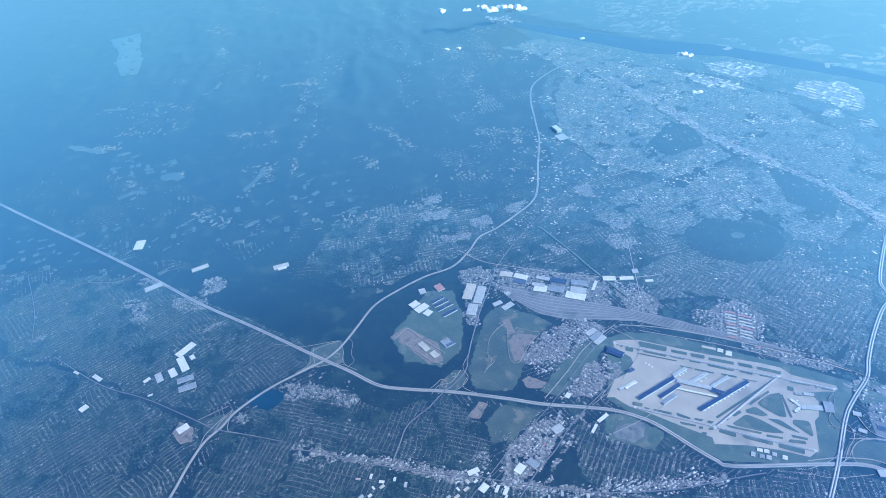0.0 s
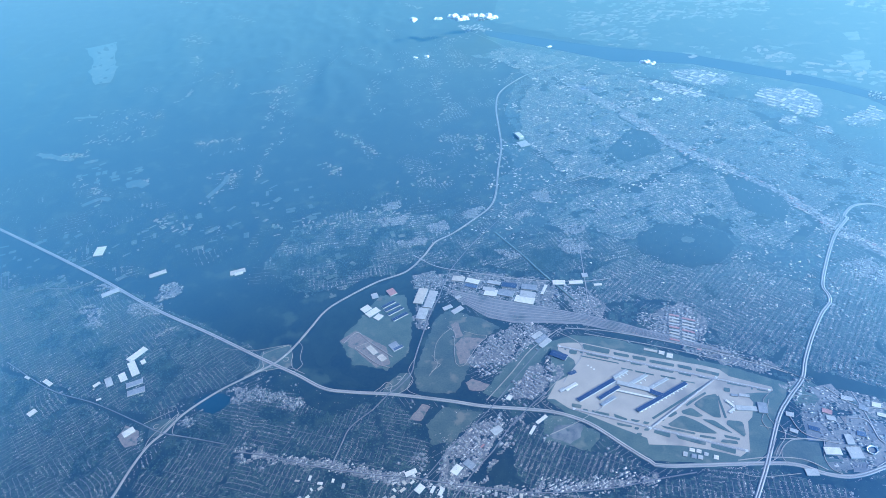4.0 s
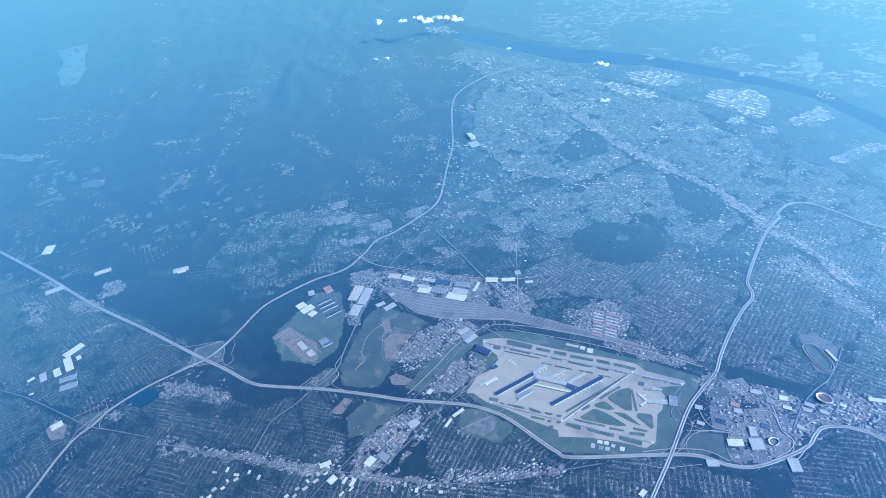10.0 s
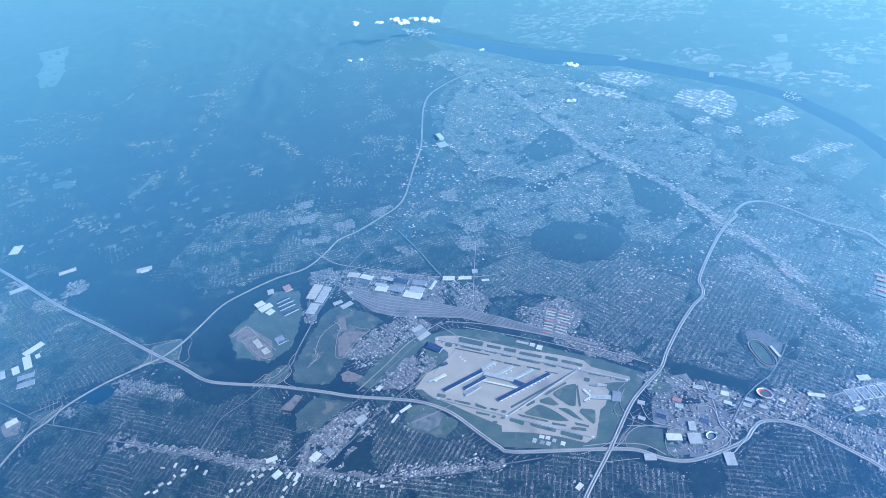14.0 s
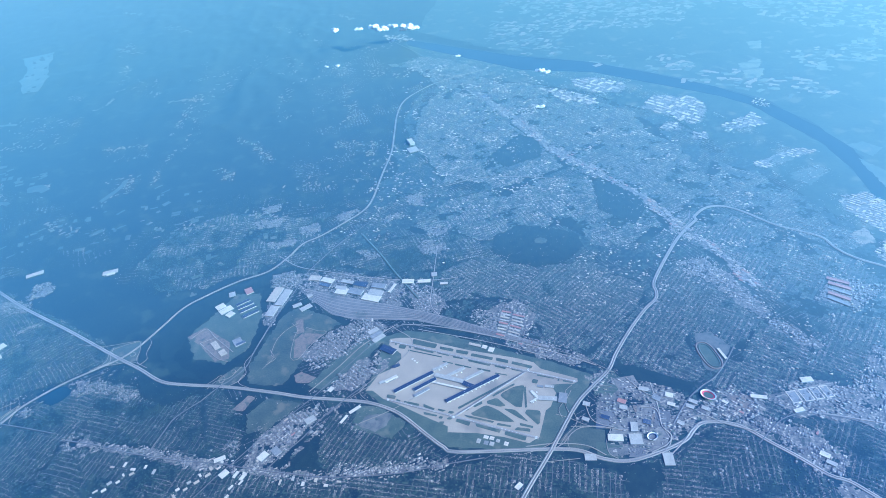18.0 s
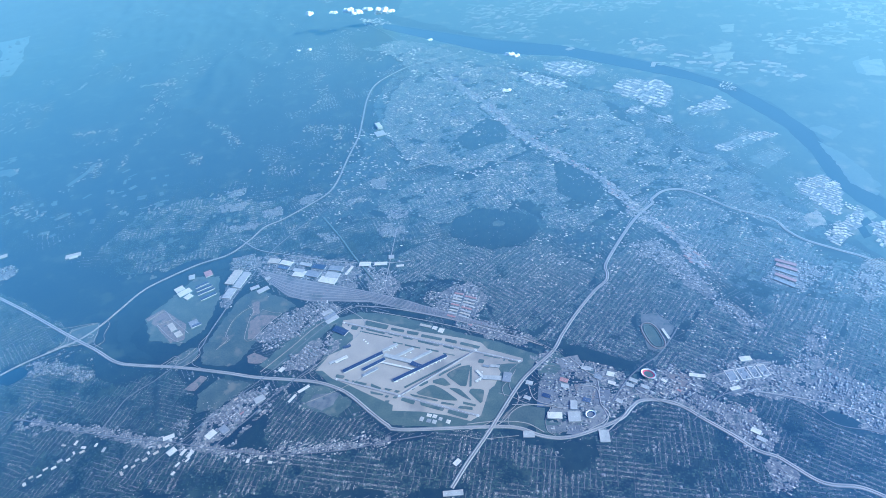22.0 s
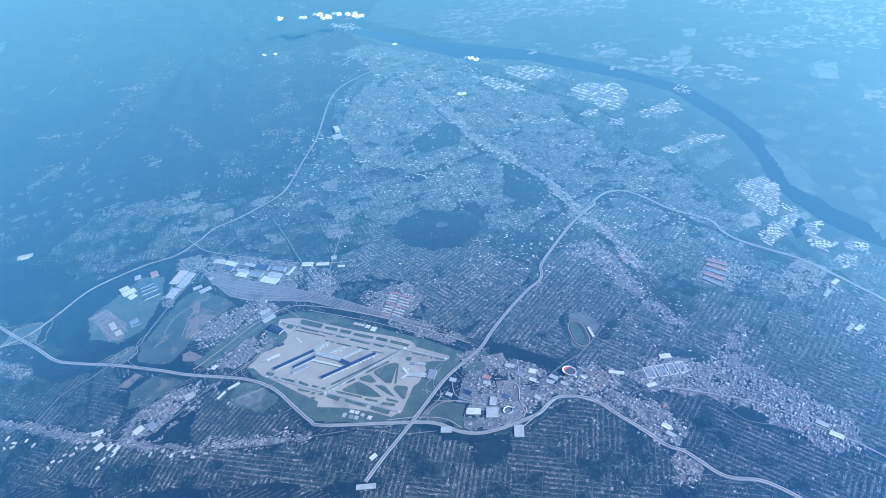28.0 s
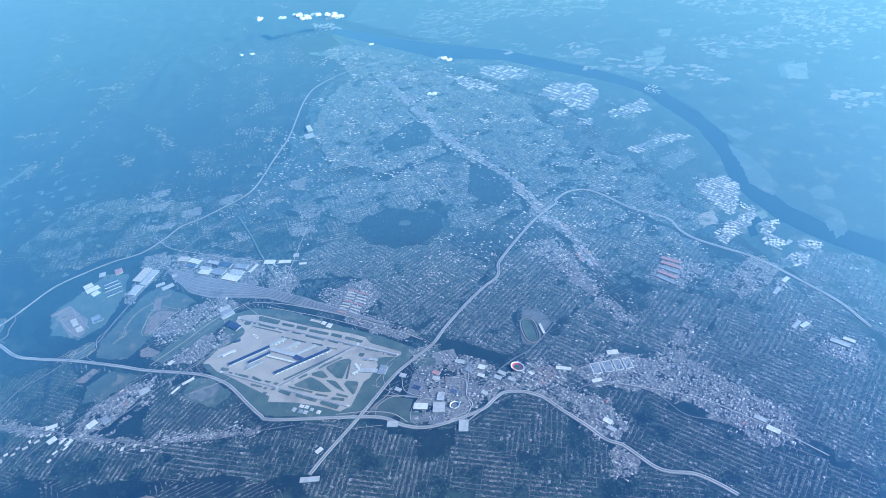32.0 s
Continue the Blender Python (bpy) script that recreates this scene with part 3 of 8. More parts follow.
# ---- the airport ----
FIELD = [(73.9, 871.5), (114.3, 893.9), (193.2, 890.1), (332.6, 853.4), (389, 841.9), (468.6, 815.7), (458.5, 779.8), (432, 735.6), (409.2, 672.9), (390.2, 652), (335.8, 641), (243.3, 635.3), (208.7, 654.1), (153.5, 690.5), (105.3, 711.6), (74.1, 734.8), (83, 787.5)]
patch("ground_airfield", FIELD, M_GRASS, "mown green airfield grass between runways", "airfield", 1.5, 10)
take(FIELD)
APRON = [(88.1, 867.1), (106.6, 872), (131.5, 874.7), (185.7, 864.3), (247.3, 852.4), (331.9, 842.3), (363.8, 835.1), (377.6, 820.8), (441.7, 805), (442.5, 797.6), (436.3, 791.9), (417.2, 789.7), (396.8, 784.9), (406.5, 767.7), (399.4, 737.4), (391.3, 727.3), (384.3, 672.9), (368.7, 658.4), (326.7, 665.6), (284.2, 667.8), (235.6, 663.9), (233.9, 675.6), (188, 692.4), (143.9, 710.3), (111.1, 720.7), (88.4, 736.5), (76, 735.1), (89.3, 775), (117, 798.1), (121.3, 819), (118.4, 829.9), (108.6, 837.3), (89.7, 851.1)]
patch("pavement_apron", APRON, M_CONCRETE, "pale worn concrete airport apron and taxiways", "apron")


def rounded(points, cut=0.25):
    out = []
    n = len(points)
    for i in range(n):
        a, b, c = points[i - 1], points[i], points[(i + 1) % n]
        la, lc = math.dist(a, b), math.dist(c, b)
        k = cut * min(la, lc)
        p = [b[j] + (a[j] - b[j]) * k / la for j in (0, 1)]
        q = [b[j] + (c[j] - b[j]) * k / lc for j in (0, 1)]
        out += [tuple(p), tuple(0.25 * p[j] + 0.5 * b[j] + 0.25 * q[j] for j in (0, 1)), tuple(q)]
    return out


def island(points):
    ob = patch("grass_island", rounded(points), M_GRASS, "dark green grass island between taxiways", "grass", z=0.36)
    return ob


for isle in (
    [(110, 856.2), (123.6, 854.7), (122.5, 843.1), (109, 844.5)], [(132.8, 871.8), (181.7, 862.4), (179.1, 850.7), (132.6, 858.6)], [(187, 857.2), (214.4, 853.1), (213.5, 845.9), (188.2, 850.2)],
    [(219.4, 852.2), (243.3, 849.2), (242.3, 840.7), (220.5, 843.9)], [(249.2, 845.6), (290.3, 839.1), (289, 832.2), (248.2, 838.6)], [(295.1, 839.6), (318.1, 835.4), (318.6, 827.4), (295.8, 831.6)],
    [(325.7, 833.5), (363, 825.7), (360.6, 818.9), (324.3, 826.7)], [(138.3, 850.5), (179.4, 843.6), (177.6, 837.8), (140.7, 845.1)], [(184.5, 842.7), (209.6, 839.9), (207.7, 834.1), (185.6, 838.7)],
    [(215.6, 835), (236.4, 833.1), (234.4, 828.8), (216.7, 831)], [(245.2, 830), (288.7, 822.7), (285.6, 817), (246.2, 824.7)], [(293.5, 821.9), (316.2, 817.8), (315, 812.4), (296.2, 816.9)],
    [(324.7, 817.4), (347, 813.4), (345.8, 809.4), (326.3, 812.4)], [(129.7, 842.4), (195.8, 831.4), (195.9, 828.7), (129.9, 839.6)], [(199.1, 820.8), (218.8, 817.6), (218.9, 814.9), (199.2, 818.1)],
    [(222.7, 816.7), (253.8, 810.8), (253.8, 808.1), (223.8, 812.7)], [(264.4, 810.6), (289.1, 806.9), (289, 802.9), (265.3, 806.8)], [(297.5, 802.6), (319, 799.9), (319.8, 797.4), (297.4, 800)]):
    island(isle)
for isle in (
    [(372.7, 808.6), (402.5, 803), (401.1, 799.1), (371.3, 803.3)], [(416.8, 800.9), (436.3, 798.1), (433.8, 792.9), (416.9, 794.6)], [(243.7, 716.4), (333.7, 796.4), (337.3, 794.3), (246.4, 713.2)],
    [(365, 794.9), (375, 793.6), (373.2, 784.6), (363.3, 785.9)],
    [(309.9, 751.5), (332.1, 772.4), (351.8, 779.6), (351.3, 729.3), (340.7, 729.2)], [(291.1, 736.1), (307.8, 745.3), (324.8, 729.6), (314.8, 726.1), (292.7, 730.4)], [(267.8, 706.6), (290.8, 727.9), (312.6, 718.9), (344.3, 696.9), (316.6, 695.7), (272.1, 702.6)],
    [(320, 723.3), (340.3, 723.4), (366, 699.6), (348.5, 706.3)], [(268.2, 722.8), (282.9, 735.2), (284.6, 729.5), (272.6, 719.9)], [(359.8, 725.8), (383.3, 726.3), (383.2, 700.6), (380.1, 695.9), (357.3, 717.5)],
    [(354.3, 776.2), (360.2, 730.4), (356.5, 728.8), (351.3, 773.4)], [(116.8, 731.2), (133.1, 729.4), (131.8, 722), (116.5, 723.8)], [(148.8, 720.4), (176.9, 716.6), (177.1, 711.9), (151, 714.7)]):
    island(isle)
for isle in (
    [(184.3, 717.5), (205.6, 709.5), (203.9, 705.8), (185.5, 710.6)], [(211.1, 710.1), (225.6, 708.4), (220.3, 704.3), (211.2, 706.7)], [(187.7, 700.4), (212.3, 696.5), (211.4, 693), (189.7, 694.9)], [(246.3, 692.7), (270.1, 690), (268.9, 680), (244.5, 686.9)],
    [(277.9, 687.7), (321.7, 680), (320.3, 672.3), (281.1, 680.4)], [(329.2, 677.7), (364.3, 672.5), (362.4, 661.8), (327.8, 670)], [(256.2, 702.9), (308.7, 694.8), (306.8, 691.2), (262.3, 698)],
    [(314.6, 692.2), (337.7, 689.5), (336.6, 686.1), (313.5, 687.6)], [(347, 687.4), (368.2, 686.8), (369.2, 680.5), (343.1, 681.5)], [(350.3, 696.6), (373, 692.8), (372.6, 688.4), (351.6, 691.3)],
    [(216.8, 694.7), (223.1, 694.4), (221.3, 689.6), (215.1, 690)], [(218.7, 683.7), (226.7, 684.7), (225.9, 679), (217.9, 678.1)], [(232, 694.3), (239.2, 694.1), (236.5, 689.3), (229.4, 689.5)], [(231.1, 707.9), (240.1, 706.7), (236.5, 701.7), (229.3, 703.1)],
    [(258.2, 718.1), (265.4, 719), (261.6, 711.6), (253.6, 710.6)], [(246.3, 705.2), (251.7, 704.7), (249, 699.8), (243.6, 700.3)], [(298.9, 749), (306.6, 758.4), (333.6, 781.3), (335.2, 777.7), (310.1, 755.2), (301.5, 746.9)],
    [(135.5, 722.4), (143.1, 720.9), (142.5, 717.2), (134.8, 718.7)], [(100.5, 858.1), (103.6, 858.4), (104.1, 852.6), (101, 852.3)], [(129, 852.4), (134.2, 851.5), (133.4, 847.1), (128.2, 848)], [(408.6, 801.2), (411.2, 800.2), (410.6, 795.2), (407.9, 794.8)]):
    island(isle)


def runway(name, a, b, width, label):
    line = smooth([a, b], 6.0)
    ob = tagged(new(name, strip_mesh(name, line, width, 0.375 if "cross" in name else 0.385, M_ROAD, 0.0, 0.05)), label, "runway", kind="structure")
    d = Vector((b[0] - a[0], b[1] - a[1]))
    ang = math.degrees(math.atan2(d.y, d.x))
    dash = box_mesh("centre_line", 3.0, 0.14, 0.39, 0.395, M_MARK)
    for k in range(12, int(d.length) - 12, 6):
        part("centre_line", dash, ob, pose(a[0] + d.x * k / d.length, a[1] + d.y * k / d.length, 0, 0, 0, ang))
    bar = box_mesh("threshold_bar", 4.0, 0.22, 0.39, 0.396, M_MARK)
    for end in (4.0, d.length - 4.0):
        for s in range(-4, 5):
            if s:
                nx_, ny_ = -d.y / d.length, d.x / d.length
                part("threshold_bar", bar, ob, pose(a[0] + d.x * end / d.length + nx_ * s * 0.5, a[1] + d.y * end / d.length + ny_ * s * 0.5, 0, 0, 0, ang))
    return ob


runway("runway_west", *[(87.7, 861.1), (440.5, 796.1)], 4.8, "long pale concrete runway with white markings")
runway("runway_east", *[(116.8, 720.2), (383.1, 669.6)], 4.8, "pale concrete runway with white markings")
runway("runway_cross", *[(237.4, 692.7), (358.7, 818.6)], 4.6, "diagonal pale concrete crosswind runway")

# ---- buildings ----
ROOF_UNIT = box_mesh("roof_unit", 0.5, 0.4, 0, 0.2, M_GREY)
SKYLIGHT = box_mesh("skylight", 0.18, 0.9, 0, 0.05, M_MARK)
DOOR = box_mesh("dock_door", 0.32, 0.05, 0.02, 0.38, M_GLASS)
rnd = random.Random(4)


HALLS = [0]


def hall(cx, cy, w, d, angle, h=1.1, roof=None, name="warehouse", label="large pale warehouse with a flat membrane roof", category="warehouse", wall=None, group="", simple=False):
    """A flat-roofed hall: walls, roof deck inside a parapet, units and skylights on it, doors along its long side."""
    if len(label.split()) < 4:
        label += " on a paved lot"
    HALLS[0] += 1
    h += 0.011 * (HALLS[0] % 29)
    base = empty(name, pose(cx, cy, 0, 0, 0, angle), label, category, group)
    part("wall", box_mesh("wall", w, d, -0.05, h, wall or M_WALL), base)
    part("roof", box_mesh("roof", w - 0.12, d - 0.12, h - 0.02, h + 0.03, roof or M_WHITE), base)
    if simple:
        part("roof_unit", ROOF_UNIT, base, pose(rnd.uniform(-0.3, 0.3) * w, 0, h + 0.03))
        take(rect_points(cx, cy, w + 1.5, d + 1.5, angle))
        return base
    lip = 0.1
    for x, y, a, b in ((0, d / 2 - lip / 2, w, lip), (0, -d / 2 + lip / 2, w, lip), (w / 2 - lip / 2, 0, lip, d - 2 * lip), (-w / 2 + lip / 2, 0, lip, d - 2 * lip)):
        part("parapet", box_mesh("parapet", a, b, h, h + 0.1, wall or M_WALL, x, y), base)
    area = w * d
    for _ in range(min(6, int(area / 30) + 1)):
        part("roof_unit", ROOF_UNIT, base, pose(rnd.uniform(-0.4, 0.4) * w, rnd.uniform(-0.35, 0.35) * d, h + 0.03))
    if area > 60:
        for k in range(min(5, int(w / 6))):
            part("skylight", SKYLIGHT, base, pose((k + 0.5) / min(5, max(1, int(w / 6))) * w * 0.8 - 0.4 * w, 0, h + 0.03))
    for k in range(min(6, int(w / 2.5))):
        part("dock_door", DOOR, base, pose((k + 0.5) * w / min(6, int(w / 2.5)) - w / 2, -d / 2, 0))
    take(rect_points(cx, cy, w + 1.5, d + 1.5, angle))
    return base


def gabled(cx, cy, w, d, angle, h=0.9, rise=0.7, roof=None, name="hangar", label="metal hangar with a low pitched roof", category="hangar", wall=None):
    base = empty(name, pose(cx, cy, 0, 0, 0, angle), label, category)
    v = [(-w / 2, -d / 2, 0), (w / 2, -d / 2, 0), (w / 2, d / 2, 0), (-w / 2, d / 2, 0), (-w / 2, -d / 2, h), (w / 2, -d / 2, h), (w / 2, d / 2, h), (-w / 2, d / 2, h), (-w / 2, 0, h + rise), (w / 2, 0, h + rise)]
    part("wall", mesh("wall", v, [(0, 1, 5, 4), (2, 3, 7, 6), (1, 2, 6, 9, 5), (3, 0, 4, 8, 7)], wall or M_WALL), base)
    e, t = 0.15, 0.06
    for s in (-1, 1):
        q = [(-w / 2 - e, s * (d / 2 + e), h - e * rise / d), (w / 2 + e, s * (d / 2 + e), h - e * rise / d), (w / 2 + e, 0, h + rise), (-w / 2 - e, 0, h + rise)]
        q += [(x, y, z + t) for x, y, z in q]
        part("roof_slope", mesh("roof_slope", q, [(0, 1, 5, 4), (1, 2, 6, 5), (2, 3, 7, 6), (3, 0, 4, 7), (4, 5, 6, 7), (3, 2, 1, 0)], roof or M_GREY), base)
    part("ridge_vent", box_mesh("ridge_vent", w * 0.8, 0.2, h + rise, h + rise + 0.14, M_GREY), base)
    part("hangar_door", box_mesh("hangar_door", w * 0.6, 0.05, 0.0, h * 0.85, M_GLASS, 0, -d / 2), base)
    take(rect_points(cx, cy, w + 1.5, d + 1.5, angle))
    return base


# the parcel hub between the runways
HUB = dict(name="sorting_hall", category="airport hall")
hall(157.0, 764.3, 79.8, 7.8, 41.6, 1.8, M_NAVY, label="long sorting hall with a navy blue metal roof", **HUB)
hall(178.4, 761.1, 45.0, 7.1, 42.7, 1.8, M_NAVY, label="sorting hall wing with a navy blue metal roof", **HUB)
hall(176.2, 742.8, 31.0, 5.4, 42.9, 1.6, M_GREY, label="low grey sorting hall wing", **HUB)
hall(263.8, 761.9, 108.1, 7.3, 39.8, 1.9, M_NAVY, label="long sorting hall with a navy blue metal roof", **HUB)
hall(254.5, 768.1, 21.9, 9.2, -20.6, 1.8, M_NAVY, label="navy roofed hall joining two sorting wings", **HUB)
hall(197.5, 805.4, 30.5, 5.7, 41.0, 1.5, M_PALE, label="pale roofed loading pier on the apron", **HUB)
hall(226.4, 795.5, 39.2, 5.7, 41.0, 1.5, M_PALE, label="pale roofed loading pier on the apron", **HUB)
hall(260.7, 791.6, 39.2, 5.5, 40.3, 1.5, M_PALE, label="pale roofed loading pier on the apron", **HUB)
hall(218.2, 779.6, 54.7, 9.0, -11.2, 1.7, M_PALE, label="central sorting hall with a pale roof", **HUB)
hall(223.6, 761.7, 70.8, 3.9, -9.7, 1.5, M_WHITE, label="narrow bright white roofed conveyor hall", **HUB)
gabled(91.3, 837.8, 30.1, 15.0, -21.9, 1.6, 0.8, M_NAVY, label="hangar with a navy blue metal roof")
gabled(115.9, 798.5, 14.8, 6.3, 33.2, 1.2, 0.5, M_NAVY, label="small hangar with a navy blue roof")
gabled(115.0, 766.5, 24.4, 7.3, 42.2, 1.3, 0.5, M_WHITE, label="white roofed hangar beside the apron")
gabled(100.2, 757.7, 10.9, 5.8, 42.8, 1.0, 0.4, M_PALE, label="small pale hangar beside the apron")
gabled(271.0, 863.8, 9.2, 8.4, -11.9, 1.0, 0.4, M_WHITE, label="small white roofed hangar beyond the runway")
gabled(284.2, 858.1, 10.0, 11.1, -10.4, 1.0, 0.4, M_WHITE, label="small white roofed hangar beyond the runway")
hall(252.3, 868.1, 23.5, 5.7, -11.5, 0.8, M_TAN, label="low tan cargo shed beyond the runway")
# the passenger terminal
TERM = dict(name="terminal", category="terminal", label="pale airport terminal building with a flat roof")
hall(393.1, 753.0, 32.1, 9.5, 2.5, 1.6, M_PALE, **TERM)
hall(369.7, 760.7, 17.8, 4.9, -46.8, 1.2, M_WHITE, **TERM)
hall(371.7, 747.8, 18.5, 3.9, 46.1, 1.2, M_WHITE, **TERM)
hall(418.4, 757.1, 14.0, 21.7, -2.9, 1.5, M_GREY, name="parking_garage", category="garage", label="grey concrete parking garage with open decks")
hall(394.7, 780.3, 16.2, 6.2, -2.1, 0.9, M_PALE, **TERM)
hall(379.0, 779.0, 10.8, 5.2, -6.4, 0.9, M_GREY, **TERM)
# small hangars at the near edge
for q in ((299.4, 661.4, 7.7, 6.0, -9.0), (309.0, 660.4, 6.9, 6.4, -10.0), (300.8, 650.5, 6.8, 7.2, -10.2), (310.1, 649.6, 6.7, 7.3, -10.3), (332.9, 652.5, 6.7, 7.2, -11.1), (288.5, 652.7, 6.0, 8.3, -12.4), (319.2, 656.5, 5.9, 6.2, -12.6)):
    gabled(*q, 0.7, 0.35, rnd.choice((M_WHITE, M_PALE, M_GREY)), label="small private aircraft hangar with a pale roof")


def airliner_meshes():
    ring = 10
    xs = [(-2.1, 0.04, 0.12), (-1.6, 0.14, 0.06), (-0.8, 0.24, 0), (1.5, 0.24, 0), (1.9, 0.17, -0.03), (2.1, 0.04, -0.06)]
    v = [(x, r * math.cos(2 * math.pi * k / ring), 0.45 + z + r * math.sin(2 * math.pi * k / ring)) for x, r, z in xs for k in range(ring)]
    f = [(i * ring + k, i * ring + (k + 1) % ring, (i + 1) * ring + (k + 1) % ring, (i + 1) * ring + k) for i in range(len(xs) - 1) for k in range(ring)]
    body = mesh("fuselage", v, f, M_AIRCRAFT)
    wing = mesh("wing", [(0.5, 0.15, 0.36), (-0.35, 0.15, 0.36), (-0.95, 1.9, 0.46), (-0.7, 1.9, 0.46), (0.5, 0.15, 0.44), (-0.35, 0.15, 0.42), (-0.95, 1.9, 0.49), (-0.7, 1.9, 0.49)], [(0, 1, 2, 3), (4, 7, 6, 5), (0, 3, 7, 4), (1, 5, 6, 2), (3, 2, 6, 7)], M_AIRCRAFT)
    fin = mesh("tail_fin", [(-1.5, -0.03, 0.6), (-2.0, -0.03, 0.6), (-2.25, -0.02, 1.25), (-2.0, -0.02, 1.25), (-1.5, 0.03, 0.6), (-2.0, 0.03, 0.6), (-2.25, 0.02, 1.25), (-2.0, 0.02, 1.25)], [(0, 1, 2, 3), (4, 7, 6, 5), (0, 3, 7, 4), (1, 5, 6, 2), (3, 2, 6, 7)], M_BROWN)
    tail = mesh("tailplane", [(-1.7, -0.75, 0.58), (-2.1, -0.75, 0.58), (-2.1, 0.75, 0.58), (-1.7, 0.75, 0.58), (-1.6, 0, 0.62)], [(0, 4, 3, 2, 1), (0, 1, 2, 3, 4)], M_AIRCRAFT)
    engine = mesh("engine", [(x, 0.65 + 0.12 * math.cos(a * math.pi / 4), 0.28 + 0.12 * math.sin(a * math.pi / 4)) for x in (0.3, -0.25) for a in range(8)], [(k, (k + 1) % 8, 8 + (k + 1) % 8, 8 + k) for k in range(8)] + [tuple(range(8))[::-1], tuple(range(8, 16))], M_GREY)
    return body, wing, fin, tail, engine


AIR = airliner_meshes()
MIRROR = Matrix.Diagonal((1, -1, 1, 1))
plane = empty("airliner", pose(0, 0, 0.3), "white jet airliner with a brown tail parked on the apron", "airplane", "airliners on the apron")
part("fuselage", AIR[0], plane)
part("wing", AIR[1], plane)
part("wing", AIR[1], plane, MIRROR)
part("tail_fin", AIR[2], plane)
part("tailplane", AIR[3], plane)
part("engine", AIR[4], plane)
part("engine", AIR[4], plane, MIRROR)
gear = box_mesh("landing_gear", 0.12, 0.08, 0, 0.3, M_DARK)
for gx_, gy_ in ((1.4, 0), (-0.2, 0.3), (-0.2, -0.3)):
    part("landing_gear", gear, plane, pose(gx_, gy_, 0.0))


def park(points, count, turn):
    (x0, y0), (x1, y1) = points
    ang = math.degrees(math.atan2(y1 - y0, x1 - x0))
    for k in range(count):
        t = (k + 0.5) / count
        copy_thing(plane, pose(x0 + (x1 - x0) * t, y0 + (y1 - y0) * t, 0.345, 0, 0, ang + turn + rnd.uniform(-3, 3)))


park([(225.5, 724.8), (306.3, 790.7)], 12, 90)
park([(131.4, 739.1), (186.5, 784.8)], 6, -90)
park([(194.9, 794.9), (211.1, 808.7)], 3, -90)
park([(218.4, 776.8), (242.2, 800.2)], 3, 90)
park([(362.5, 766.2), (372.9, 753)], 4, 90)
park([(367.3, 740.5), (379.8, 751.4)], 3, -90)
park([(140.3, 821.1), (156, 809.2)], 3, 90)
plane.matrix_world = pose(*[(374, 765.1)][0], 0.345, 0, 0, 120)

# ---- south side: warehouses along the turnpike ----
WH = dict(name="warehouse", category="warehouse")
for q, r, lab in (
    ((-294.5, 923.7, 19.2, 15.7, 51.8), M_WHITE, "white roofed warehouse bay"), ((-278.1, 915.1, 27.8, 15.5, 52.9), M_WHITE, "white roofed warehouse bay"), ((-263.0, 903.0, 16.0, 13.6, 62.5), M_WHITE, "white roofed warehouse bay"),
    ((-251.8, 941.7, 29.3, 7.8, 46.4), M_NAVY, "dark navy roofed warehouse with pale edges"), ((-242.0, 933.0, 33.6, 7.7, 43.7), M_NAVY, "dark navy roofed warehouse with pale edges"), ((-232.6, 923.1, 35.1, 6.8, 44.8), M_NAVY, "dark navy roofed warehouse with pale edges"), ((-220.2, 908.7, 33.8, 8.1, 45.5), M_NAVY, "dark navy roofed warehouse with pale edges"),
    ((-191.8, 973.0, 47.1, 19.6, 86.1), M_TAN, "long tan roofed distribution warehouse"), ((-169.6, 965.6, 51.9, 17.6, 86.0), M_PALE, "long pale roofed distribution warehouse"), ((-178.2, 921.3, 32.3, 18.9, 86.6), M_PALE, "pale roofed distribution warehouse"), ((-254.7, 979.1, 15.7, 20.6, 41.1), M_BROWN, "warehouse with a red-brown roof"), ((-287.1, 964.5, 13.2, 15.4, 29.5), M_PALE, "small pale roofed warehouse")):
    hall(*q, 1.2, r, label=lab, **WH)
for q, r, lab in (
    ((-251.9, 813.2, 11.1, 25.2, 48.3), M_TAN, "half-built tan school building"), ((-228.7, 796.3, 12.6, 16.0, 50.5), M_TAN, "half-built tan school building wing"), ((-211.1, 827.4, 17.1, 21.8, 44.5), M_GREY, "grey roofed factory with dark courtyard"), ((-204.0, 824.9, 18.7, 6.8, 40.2), M_DARK, "dark roofed factory wing"),
    ((-131.1, 944.4, 19.1, 10.0, 38.2), M_PALE, "pale roofed depot"), ((-110.3, 939.3, 25.2, 12.2, 47.9), M_PALE, "pale roofed depot"), ((-115.0, 976.4, 11.1, 8.9, 44.6), M_PALE, "small pale depot")):
    hall(*q, 1.0, r, label=lab, **WH)
